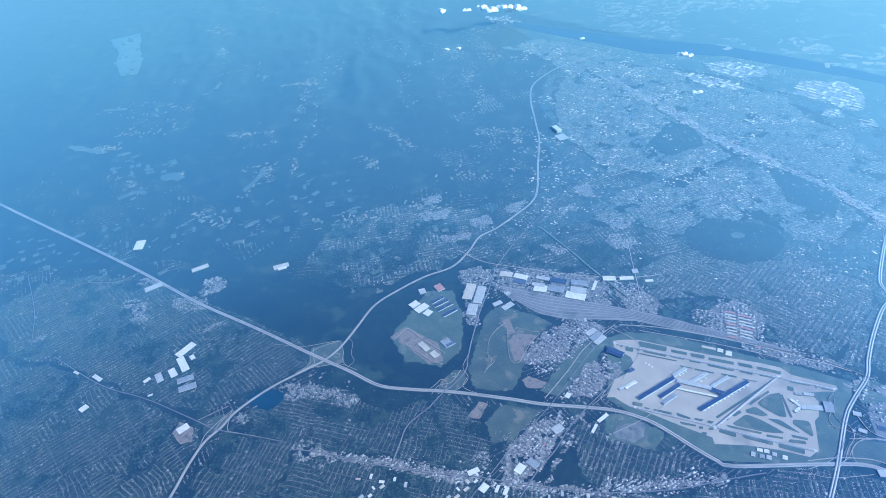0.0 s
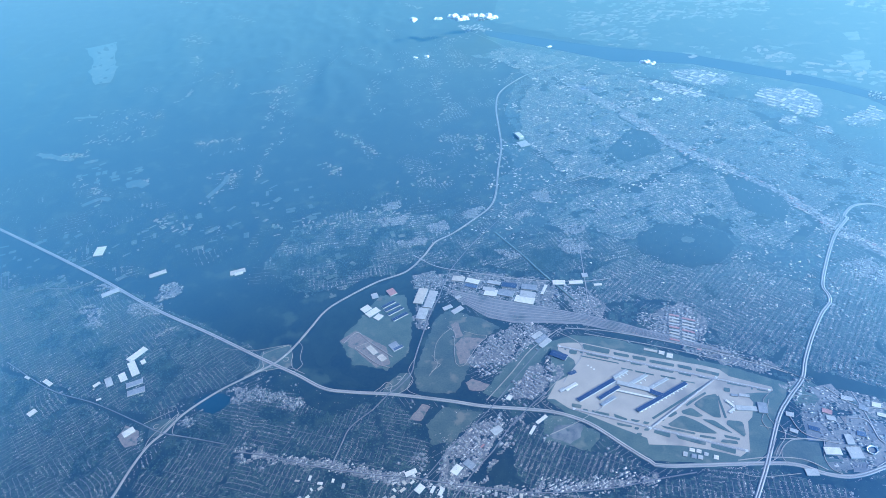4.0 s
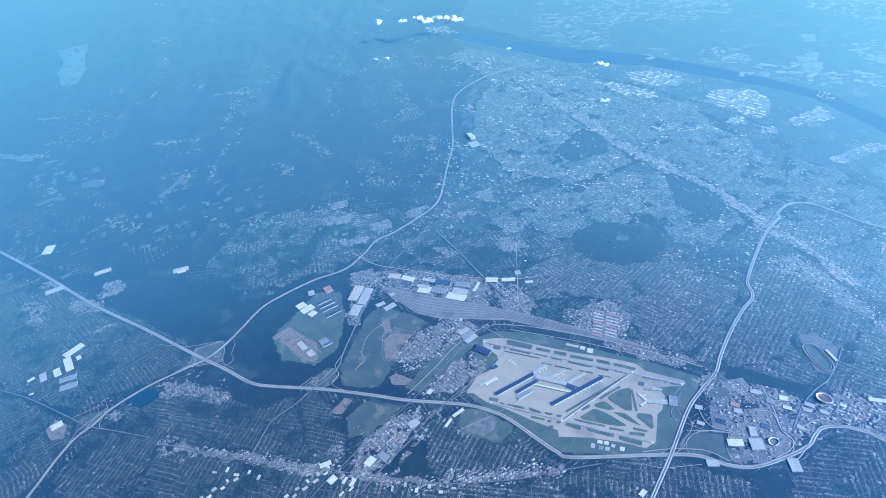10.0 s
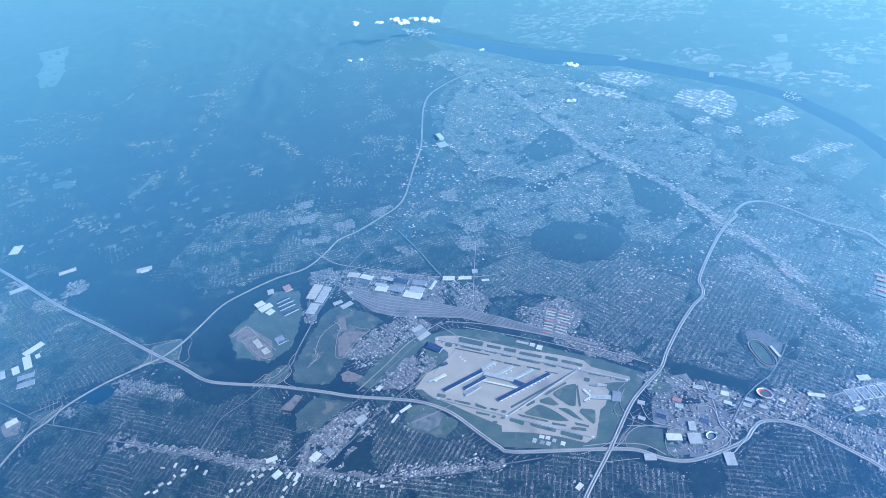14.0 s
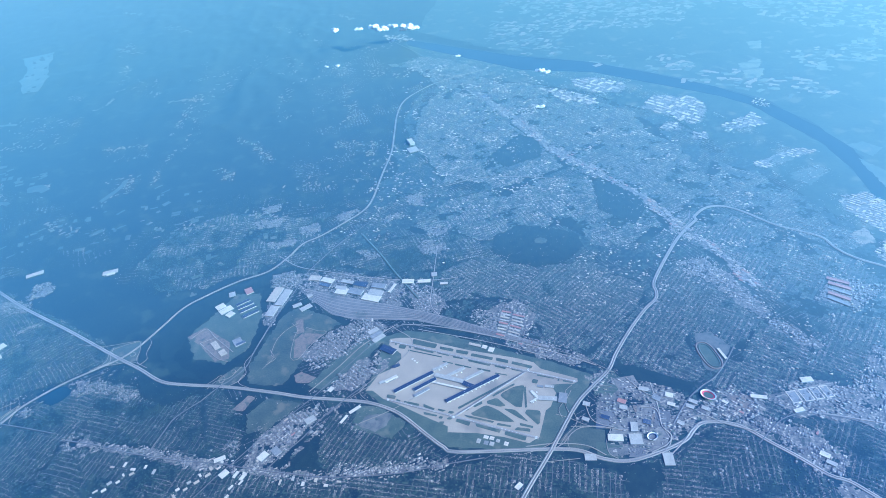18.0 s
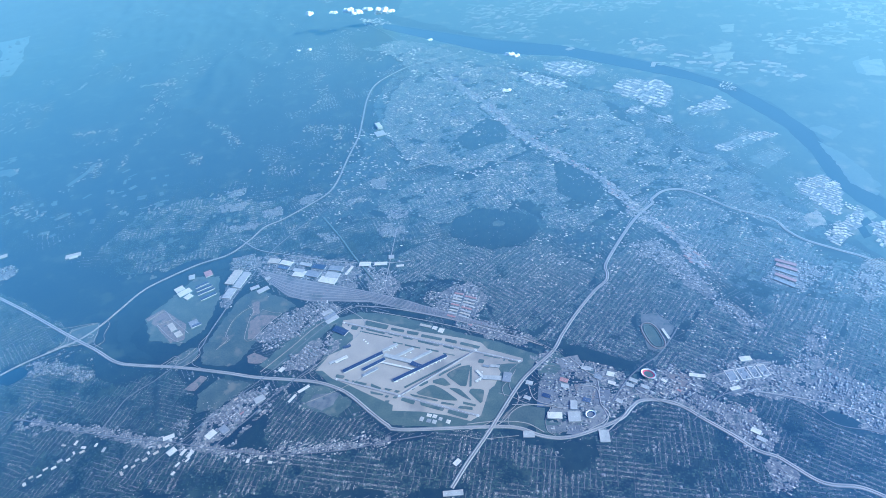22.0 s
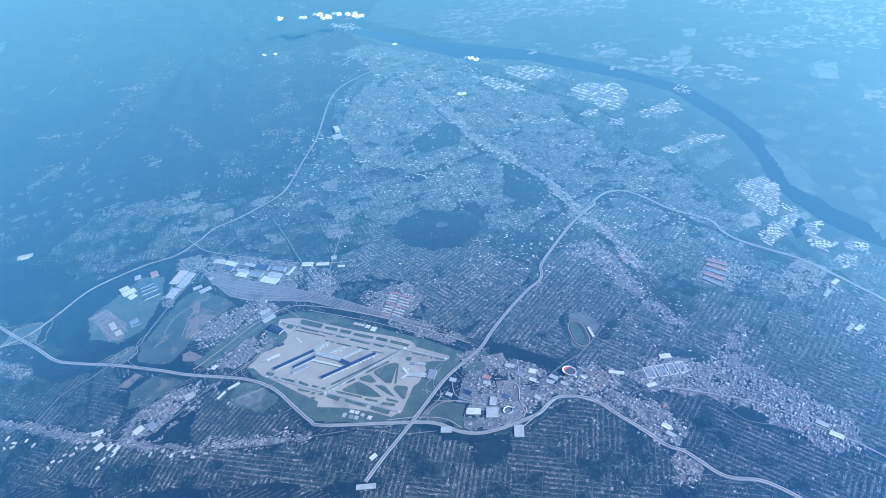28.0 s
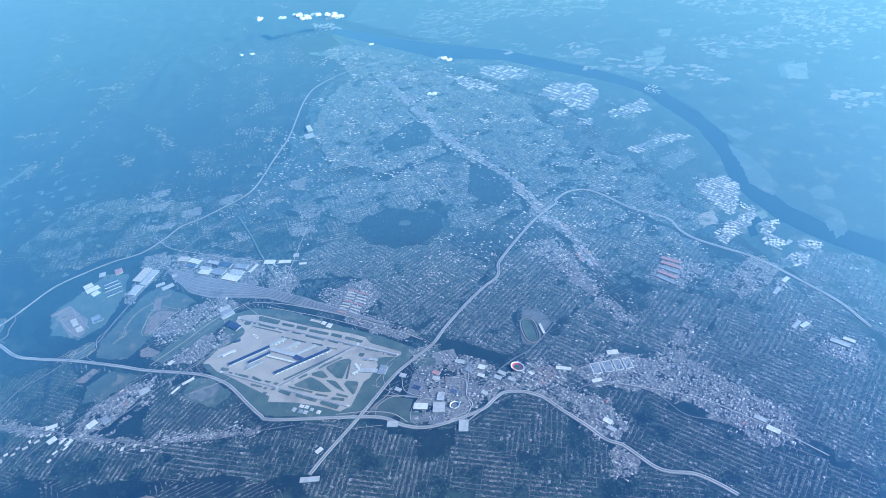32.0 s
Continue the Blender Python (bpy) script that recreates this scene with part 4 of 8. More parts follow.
# the factory beside the rail yard
for q, r, lab in (
    ((-123.7, 1034.8, 26.1, 16.3, -3.1), M_TAN, "tan roofed factory hall"), ((-93.0, 1030.0, 28.8, 14.9, -13.5), M_WHITE, "white roofed factory hall"), ((-93.3, 1014.1, 25.6, 10.6, -11.3), M_DARK, "dark roofed factory hall"), ((-50.9, 996.9, 26.5, 20.4, -6.1), M_WHITE, "broad white roofed factory hall"),
    ((-48.1, 1029.3, 27.7, 10.5, -10.2), M_PALE, "pale roofed factory hall"), ((-15.7, 1023.9, 31.8, 15.7, -7.8), M_NAVY, "blue roofed factory hall"), ((-20.3, 998.7, 31.9, 18.4, -10.7), M_GREY, "grey roofed factory hall"), ((18.7, 981.7, 39.2, 20.4, -9.5), M_WHITE, "broad white roofed factory hall"),
    ((23.4, 998.7, 30.8, 18.7, -7.7), M_PALE, "pale roofed factory hall"), ((24.4, 1021.6, 30.9, 16.0, -4.8), M_GREY, "grey roofed factory hall"), ((54.9, 1016.5, 30.4, 6.1, 76.3), M_WHITE, "narrow white roofed factory hall"), ((-55.9, 1007.6, 25.7, 10.4, -6.9), M_PALE, "pale roofed factory hall")):
    hall(*q, 1.4, r, name="factory_hall", category="factory", label=lab)
for q, r, lab in (
    ((83.8, 1041.9, 25.5, 14.6, 5.2), M_WHITE, "long pale roofed warehouse"), ((118.0, 1046.0, 27.8, 10.9, 9.1), M_WHITE, "long pale roofed warehouse"), ((161.9, 1042.6, 16.2, 7.1, 11.7), M_WHITE, "white roofed warehouse"), ((135.5, 1070.7, 12.0, 12.9, 14.0), M_PALE, "pale roofed warehouse"),
    ((49.2, 884.8, 22.7, 10.6, 48.4), M_PALE, "pale roofed works building"), ((58.0, 875.2, 26.1, 10.4, 50.0), M_GREY, "grey roofed works building"), ((65.4, 866.4, 27.1, 10.1, 51.9), M_PALE, "pale roofed works building")):
    hall(*q, 1.1, r, label=lab, **WH)
# the cluster of white warehouses in the southern suburb
for q, r, lab in (
    ((-704.9, 752.3, 39.6, 14.7, 66.0), M_WHITE, "long white roofed warehouse among suburban trees"), ((-691.7, 717.1, 40.7, 14.2, 134.6), M_WHITE, "white roofed warehouse among suburban trees"), ((-700.1, 694.7, 22.8, 12.5, 136.2), M_WHITE, "white roofed warehouse among suburban trees"), ((-719.8, 680.4, 23.5, 12.0, 134.1), M_PALE, "pale roofed warehouse among suburban trees"),
    ((-668.7, 683.3, 29.3, 12.6, 33.7), M_GREY, "long grey roofed warehouse with a white side"), ((-655.0, 665.8, 30.9, 13.7, 31.8), M_GREY, "long grey roofed warehouse with a white side"), ((-682.0, 735.4, 8.6, 12.5, 48.8), M_WHITE, "small white roofed warehouse"), ((-739.7, 672.2, 13.3, 7.0, 60.7), M_WHITE, "small white roofed building"),
    ((-837.7, 665.4, 7.9, 23.3, 67.7), M_WHITE, "white roofed store with a car park"), ((-886.9, 672.1, 4.6, 13.0, 71.2), M_WHITE, "small white roofed store"), ((-714.0, 640.2, 8.6, 3.7, 34.1), M_WHITE, "small white roofed store"), ((-617.4, 580.7, 19.6, 13.5, 52.3), M_WHITE, "white roofed store on a bare lot"), ((-819.2, 597.5, 14.6, 11.9, 65.4), M_WHITE, "white roofed store")):
    hall(*q, 1.0, r, label=lab, **WH)
for q, r, lab in (
    ((-989.2, 1057.6, 35.9, 22.1, 106.7), M_WHITE, "white roofed warehouse in open country"), ((-870.9, 918.5, 36.6, 14.9, 43.7), M_PALE, "pale roofed depot beside the motorway"), ((-615.3, 1014.3, 33.4, 14.5, 30.2), M_TAN, "tan roofed works in a forest clearing"), ((-610.3, 1008.3, 18.5, 9.2, 30.9), M_WHITE, "white roofed works in a forest clearing"), ((-797.9, 990.5, 36.9, 12.9, 38.5), M_TAN, "tan works in a clearing")):
    hall(*q, 1.0, r, label=lab, **WH)
# rows of warehouses along the southern commercial roads
sr = random.Random(8)
for (xa, ya), (xb, yb), n, off in (((-318.2, 451.9), (-254, 528.1), 9, 3.5), ((-170.4, 491.2), (-111, 563.5), 10, 4.0), ((-87, 498.2), (-52.6, 577.5), 6, 3.5), ((-16.8, 541.6), (94.1, 547.7), 6, 4.0), ((-304.2, 532.6), (-211.1, 533.5), 5, 3.5)):
    turn = math.degrees(math.atan2(yb - ya, xb - xa))
    nx_, ny_ = -math.sin(radians(turn)), math.cos(radians(turn))
    for k in range(n):
        t, side = (k + 0.5) / n, 1 if k % 2 else -1
        hall(xa + (xb - xa) * t + nx_ * side * off, ya + (yb - ya) * t + ny_ * side * off, sr.uniform(6, 10), sr.uniform(3.0, 5.0), turn + 90 * (sr.random() < 0.3), 0.8, sr.choice((M_WHITE, M_TAN, M_PALE, M_WHITE)), name="store", category="store", label="pale roofed warehouse beside a commercial road")
# commercial blocks near the airport
for q, r, lab in (
    ((-53.7, 580.4, 17.5, 12.8, 62.4), M_WHITE, "white roofed wholesale store"), ((-35.6, 592.5, 12.4, 17.8, 56.8), M_GREY, "grey roofed wholesale store"), ((-1.0, 660.9, 18.3, 12.8, 45.7), M_PALE, "pale roofed showroom"), ((-122.7, 566.1, 18.6, 8.6, 33.3), M_WHITE, "white roofed store by the highway"), ((-103.4, 540.9, 14.7, 11.3, 60.6), M_WHITE, "white roofed workshop"), ((-83.6, 542.1, 12.5, 5.0, 76.1), M_WHITE, "white roofed workshop"), ((-70.5, 540.1, 13.7, 6.3, 74.7), M_WHITE, "white roofed workshop"), ((12.8, 730.7, 11.4, 8.3, 68.4), M_WHITE, "white roofed depot"), ((56.2, 668.9, 19.3, 4.9, 69.0), M_WHITE, "white roofed depot"), ((69.1, 691.4, 22.6, 6.0, 49.1), M_WHITE, "white roofed depot")):
    hall(*q, 0.9, r, label=lab, name="store", category="store")

# ---- the fairground and stadium ----
for q, h, r, lab in (
    ((503, 685, 24, 13, 4.4), 1.5, M_WHITE, "huge white roofed exhibition hall"), ((534, 686, 20, 20, 7.4), 1.8, M_PALE, "bright white exhibition hall"), ((532.7, 709.6, 11.3, 18.4, 2.0), 2.0, M_PALE, "pale domed arena hall"),
    ((464.2, 643.5, 17.8, 11.6, 7.4), 1.1, M_PALE, "pale roofed store by the motorway"), ((580.9, 654.7, 15.7, 22.9, 7.3), 1.2, M_PALE, "pale roofed warehouse by the motorway"), ((680.5, 779.0, 9.9, 5.8, -36.4), 1.0, M_WHITE, "white roofed practice hall")):
    hall(*q, h, r, name="exhibition_hall", category="hall", label=lab)
hall(361.5, 526.7, 30.2, 9.0, 13.0, 0.8, M_PALE, name="school", category="school", label="pale roofed school among houses")
hall(359.0, 579.1, 12.6, 7.7, 56.3, 0.9, M_WHITE, name="store", category="store", label="white roofed store beside the motorway")


def stadium(cx, cy, a, b, angle, seats, label):
    """A bowl of seats round a field: outer wall, raked stand, red seats, turf."""
    base = empty("stadium", pose(cx, cy, 0, 0, 0, angle), label, "stadium")
    n = 48

    def bowl(name, r0, z0, r1, z1, mat):
        v, f = [], []
        for k in range(n):
            t = 2 * math.pi * k / n
            c, s = math.cos(t), math.sin(t)
            v += [(a * r0 * c, b * r0 * s, z0), (a * r1 * c, b * r1 * s, z1)]
        f = [(2 * k, 2 * ((k + 1) % n), 2 * ((k + 1) % n) + 1, 2 * k + 1) for k in range(n)]
        return part(name, mesh(name, v, f, mat), base)

    bowl("outer_wall", 1.0, -0.1, 1.0, 2.4, M_WALL)
    bowl("upper_stand", 1.0, 2.4, 0.84, 1.5, M_MARK)
    bowl("lower_stand", 0.84, 1.4, 0.62, 0.2, seats)
    v = [(a * 0.64 * math.cos(2 * math.pi * k / n), b * 0.64 * math.sin(2 * math.pi * k / n), 0.15) for k in range(n)]
    part("turf", mesh("turf", v, [range(n)], M_NAVY if seats is M_NAVY else M_GRASS), base)
    for s in (-1, 1):
        part("grandstand_roof", box_mesh("grandstand_roof", a * 1.1, 1.2, 2.6, 2.75, M_WHITE, 0, s * b * 0.95), base)
    take(rect_points(cx, cy, 2 * a + 3, 2 * b + 3, angle))


SX, SY = [(656.3, 790.8)][0]
stadium(SX, SY, 13.0, 9.8, -30, M_RED, "football stadium with red seats and white stands")
SX, SY = [(559.6, 693.8)][0]
stadium(SX, SY, 8.5, 7.0, 40, M_NAVY, "old stadium with dark blue seats and pale rim")


def oval(cx, cy, a, b, angle, width, name, label, mat):
    line = np.array([(cx + math.cos(radians(angle)) * x - math.sin(radians(angle)) * y, cy + math.sin(radians(angle)) * x + math.cos(radians(angle)) * y)
                     for x, y in [(math.copysign(abs(math.cos(t)) ** 0.75, math.cos(t)) * a, math.copysign(abs(math.sin(t)) ** 0.75, math.sin(t)) * b) for t in np.linspace(0, 2 * math.pi, 73)]])
    ROAD_LEVEL[0] += 0.01
    return tagged(new(name, strip_mesh(name, line, width, ROAD_LEVEL[0], mat, 0.0, 0.3)), label, "racetrack", kind="structure")


TRACK = [(654.2, 941.5), (683.2, 947.5), (711.1, 912.4), (696.6, 883.6), (680.9, 847.1), (660.3, 850.6), (651.3, 891)]
patch("ground_racecourse", TRACK, M_TOWN, "pale grounds and car parks round the racecourse", "racecourse", 1.5, 8)
take(TRACK)
TX, TY = [(670.5, 885.5)][0]
patch("ground_infield", rounded(rect_points(TX, TY, 56, 24, -70), 0.45), M_GRASS, "green infield of the racecourse", "grass", z=0.3)
oval(TX, TY, 33, 15, -70, 3.0, "racetrack_dirt", "tan oval dirt racetrack", M_SOIL)
oval(TX, TY, 28, 11, -70, 2.2, "racetrack_turf", "green turf racetrack", M_GRASS)
hall(692.9, 890.8, 26.7, 5.0, -66.8, 2.0, M_WHITE, name="grandstand", category="grandstand", label="long white grandstand of the racecourse")

# ---- land cover ----
def yard(name, polygon, mat, label, cell=3.2, turn=20.0, gap=0.60):
    """Paved plots side by side, with green gaps between them and an uneven edge."""
    c, s = math.cos(radians(turn)), math.sin(radians(turn))
    px, py = np.array([p[0] for p in polygon]), np.array([p[1] for p in polygon])
    u, v = px * c + py * s, -px * s + py * c
    U, V = np.meshgrid(np.arange(u.min() - 6, u.max() + 6, cell), np.arange(v.min() - 6, v.max() + 6, cell))
    U, V = U.ravel(), V.ravel()
    x, y = U * c - V * s, U * s + V * c
    ok = inside(x + 26 * (fbm(x / 22, y / 22) - 0.47), y + 26 * (fbm(x / 22 + 8, y / 22) - 0.47), polygon) & (fbm(x / 17 + 2, y / 17) + yr.normal(0, 0.05, len(x)) < gap)
    U, V, h = U[ok], V[ok], cell * 0.5 - 0.06
    LEVEL[0] += 0.0012
    q = np.stack([np.stack([(U + a) * c - (V + b) * s, (U + a) * s + (V + b) * c, np.full(len(U), LEVEL[0])], 1) for a, b in ((-h, -h), (h, -h), (h, h), (-h, h))], 1).reshape(-1, 3)
    return tagged(new(name, fast_mesh(name, q, np.arange(len(q)).reshape(-1, 4), mat)), label, "yard", kind="structure")


yr = np.random.RandomState(21)
for pts, m, lab in (
    ([(-161.2, 766.8), (-149.3, 911.4), (-126.8, 938.8), (-59.5, 920.4), (-22.2, 900.1), (-66.3, 841.7), (-62.8, 798.7), (-78.8, 729.7), (-144.2, 724.7)], M_MEADOW, "green meadow by the motorway"),
    ([(-34.5, 734.8), (31.8, 867.1), (84.4, 872.7), (54.8, 811.7), (-2.9, 725.8)], M_GRASS, "long green field along the airport fence"),
    ([(-367.9, 889.4), (-285.2, 967.2), (-225.3, 972.9), (-194.7, 906.8), (-180.2, 814.6), (-210.1, 768.3), (-278.2, 774.9)], M_GRASS, "rough grass round new warehouses"),
    ([(-96, 696.2), (-26.8, 695.9), (-69.9, 629.1), (-100.8, 619.8), (-115.8, 657.8)], M_MEADOW, "brown-green meadow beside the motorway"),
    ([(73.7, 698.3), (106, 704.6), (163.5, 674.7), (147.8, 640), (74.7, 652.6)], M_GRASS, "mown green land beside the airport")):
    patch("ground_grass", pts, m, lab, "grass", 2.2, 5)
    take(pts, True, SOFT)
for pts, m, lab in (
    ([(-99.9, 845.6), (-88, 866.6), (-49.3, 866.1), (-55.7, 842.8), (-70.1, 833.9), (-64.2, 805.6), (-83.5, 796.4)], M_SOIL, "bare orange soil of a building site"),
    ([(-116.4, 898.4), (-105.9, 907.6), (-88.6, 869.7), (-101.1, 860.7)], M_SOIL, "bare sandy soil"),
    ([(-67, 754.5), (-55.9, 765.1), (-23.3, 755.6), (-30.8, 741.7), (-55.5, 738.8)], M_SOIL, "bare earth beside a field"),
    ([(-321.2, 829.7), (-297.4, 860.5), (-227.7, 824.4), (-209.1, 782.5), (-233.3, 772.7), (-285.4, 810.7)], M_SOIL, "bare tan soil of a building site"),
    ([(-147.7, 665.7), (-132.4, 700.6), (-118, 696), (-127.5, 664.6)], M_SOIL, "bare tan lot"),
    ([(-632.7, 569.7), (-629.9, 593.3), (-599.9, 585.5), (-588.7, 558.6), (-607.7, 550.5)], M_SOIL, "bare lot round a store"),
    ([(83, 659.2), (94.2, 683.3), (135, 691.7), (132.5, 665.3), (115.9, 649)], M_TOWN, "pale gravel yard"),
    ([(113.8, 429.9), (85.2, 453.6), (124.3, 468.3), (169.1, 455.6)], M_SOIL, "bare tan ground")):
    patch("ground_soil", pts, m, lab, "bare ground", 1.0, 6)
    take(pts)
PAVED = (
    ([(1.9, 726.4), (44.7, 810.6), (95.2, 816.2), (102.7, 789.8), (63, 746.1), (36.6, 724.2)], "pale yards of an industrial strip"),
    ([(-73.1, 797.5), (-55.7, 842.8), (-20.9, 892.3), (30, 921.4), (64.5, 909), (77.6, 887.1), (32.8, 859.7), (-6.3, 804.9), (-34.5, 787.9)], "pale yards of crowded workshops"),
    ([(-181.8, 1042.3), (-98.2, 1059.5), (71.9, 1055.7), (86, 968.2), (59.1, 957.1), (-33.1, 965), (-101.8, 958.4), (-158.4, 997.4)], "pale factory yard"),
    ([(-188.1, 883), (-202.7, 1002.5), (-158.4, 997.4), (-155.4, 935.9), (-163.7, 877.5)], "pale loading yards"),
    ([(121.2, 1023.6), (143.4, 1034.7), (174.2, 976.8), (164.8, 943), (131.9, 947.8)], "pale yards of workshops"),
    ([(80.4, 1028.8), (102.6, 1040), (134.7, 989.9), (132.5, 939.8), (115, 954.3)], "pale yards of workshops"),
    ([(234.2, 950), (321, 1007.9), (360.3, 962.7), (345.1, 893), (295.3, 895), (254.9, 905.6)], "pale yards of an industrial estate"),
    ([(305.4, 896), (394, 891), (465.9, 857.2), (444.1, 834.8), (370.5, 846.6), (304.4, 874.2)], "pale yards beside the runway"),
    ([(-68.6, 623.8), (-36.8, 673.2), (13.8, 685.2), (-9.9, 609.5), (-51.7, 553), (-97.6, 557)], "paved commercial district"),
    ([(-17.2, 557.5), (13.1, 634), (14.7, 679.4), (39.3, 706.2), (20.4, 645.9), (9.1, 580.9)], "paved commercial strip"),
    ([(483, 794.9), (566.4, 816.8), (616.2, 792.4), (634.9, 754.5), (618.2, 709.4), (580, 669.1), (529, 649.9), (491.5, 657.8), (492.4, 704.3), (474.8, 746.5)], "pale car parks of the fairground"))
PAVED2 = (
    ([(450.9, 813.7), (494.8, 828.1), (509.5, 808.2), (562, 806.2), (607.8, 788.3), (596.4, 753.8), (570.4, 781.5), (523.8, 788.9), (476.5, 770.8)], "pale works yards along the cutting"),
    ([(753.3, 802.8), (821.9, 850.8), (895.7, 818.5), (901.2, 781.1), (845.1, 756.4), (772.1, 766.4)], "pale works yards"),
    ([(914.6, 867.6), (952.4, 944.2), (977.4, 931.6), (934.6, 835.9)], "pale yards of an old factory"),
    ([(801.5, 821.4), (936.2, 849.4), (1018.5, 794.5), (1084.3, 743.9), (1095.8, 692), (1036.7, 674.4), (963.1, 718.3), (880.9, 754.5)], "long pale rail and factory yards"),
    ([(885.7, 1061.5), (936, 1130.6), (1032.5, 1110.5), (994.6, 1071.1), (958, 1033.2)], "pale warehouse estate"),
    ([(1048.2, 1075.9), (1098.7, 1149.7), (1151.5, 1120.6), (1115.1, 1047.6), (1057.2, 1009.2)], "pale barracks estate"),
    ([(642.5, 1156.9), (702.8, 1182.6), (816.9, 986.5), (865.8, 927.9), (844.6, 910.7), (774.2, 999.2)], "pale commercial strip"),
    ([(1156.1, 913.9), (1200.1, 925.5), (1252, 896.8), (1239.1, 856.5), (1186.4, 876.5)], "pale works yards"),
    ([(625.6, 749.7), (647, 784.4), (699.6, 810.3), (748.5, 795.7), (739.3, 769), (706.9, 746.6), (678, 755.7), (646.2, 733.4)], "pale works yards among houses"),
    ([(679.1, 737.2), (725.3, 761.1), (762.7, 746.9), (808, 734.2), (841.2, 692.6), (830.8, 659.1), (788.2, 653.8), (762.6, 688.6), (717.2, 717.6)], "pale works yards among houses"),
    ([(1137.2, 970.1), (1168.4, 980.8), (1177.9, 944.6), (1145.6, 926.9)], "pale works yards among houses"),
    ([(1181.4, 923.6), (1254.2, 903.7), (1243.3, 869.7), (1186.4, 876.5)], "pale works yards among houses"),
    ([(812.9, 636.2), (830.8, 659.1), (853.1, 621.3), (843, 591.3), (814.9, 587.6)], "pale works yards among houses"),
    ([(1136.2, 1075), (1164.3, 1086.2), (1144, 1041.9), (1121.7, 1031.6)], "pale works yards among houses"))
for pts, lab in PAVED + PAVED2:
    yard("pavement_yard", pts, M_PAVED, lab)
ESTATES = (
    [(-365.8, 1309.4), (-316.3, 1318), (-316.3, 1292), (-345, 1279.8)],
    [(-357, 1234.2), (-293.7, 1263.4), (-283.7, 1227.5), (-335.7, 1211.7)],
    [(-228.7, 1231.6), (-189.2, 1241.7), (-174.2, 1205.3), (-213.4, 1197.7)],
    [(-151.2, 1293.4), (-104.4, 1306.7), (-124.4, 1263.3), (-144.9, 1261.8)],
    [(-31.2, 1282.1), (6.9, 1304.4), (11.9, 1285.2), (-21.9, 1263.6)],
    [(-2.7, 1386.2), (46.1, 1394.6), (57.2, 1350.7), (15.8, 1347.9)],
    [(79.2, 1176.5), (96.3, 1199.5), (141.5, 1181.5), (137, 1149.8), (94.2, 1146.2)],
    [(-284.9, 1158.1), (-221.2, 1174.4), (-215.8, 1152.7), (-272.1, 1137.1)],
    [(92.9, 1244), (130.9, 1258.4), (130.3, 1224.3), (101.8, 1210.9)],
    [(-228.5, 1028.5), (-184.1, 1051.8), (-144.7, 1017.2), (-170.4, 996.3), (-202.7, 1002.5)],
    [(-56.7, 1144.1), (1.4, 1138.4), (-8.3, 1117), (-45.4, 1113.9)],
    [(-904.7, 862), (-878.7, 873.6), (-842.1, 832.9), (-861.3, 822.4)],
    [(-917.2, 936.1), (-903.6, 947.2), (-844.3, 923.5), (-851.3, 913.3)],
    [(-760.8, 912.6), (-730, 963.2), (-713.6, 935.9), (-740.2, 901.7)],
    [(-482.4, 682.8), (-467.9, 697.9), (-444.4, 674.1), (-464, 669.2)],
    [(-411.1, 569.8), (-375.5, 579.9), (-358.3, 565.4), (-385, 549.1)])
for pts in ESTATES:
    yard("pavement_estate", pts, M_PAVED, "pale paved ground of an estate")
for pts, m, lab in (
    ([(465.9, 806), (504.7, 826.4), (523.9, 804.5), (500.1, 773.5), (471.7, 770.2)], M_GRASS, "rough grass by the motorway"),
    ([(481.2, 771.3), (514.2, 775.1), (516, 748), (484.6, 740.7)], M_TOWN, "crowded fairground yard"),
    ([(532.6, 754.9), (564.9, 758.6), (569.8, 727.1), (539.2, 717.6)], M_SOIL, "tan fairground midway"),
    ([(469.8, 675.3), (513.8, 672), (509.5, 650.1), (474.9, 648.9)], M_GRASS, "green lawn by the motorway"),
    ([(429.8, 670.4), (469.2, 695.4), (472.6, 670.2), (457.4, 652), (439.6, 655.2)], M_MEADOW, "dry grass inside a slip road"),
    ([(473.2, 715.5), (488.6, 717.4), (488.9, 702.4), (473.6, 700.5)], M_DARK, "dark pond at the fairground"),
    ([(690.3, 795.2), (735.8, 800.4), (726.5, 769.1), (694.5, 759.4)], M_SOIL, "bare lot beside the stadium")):
    patch("ground_lot", pts, m, lab, "open ground", 0.8, 6)
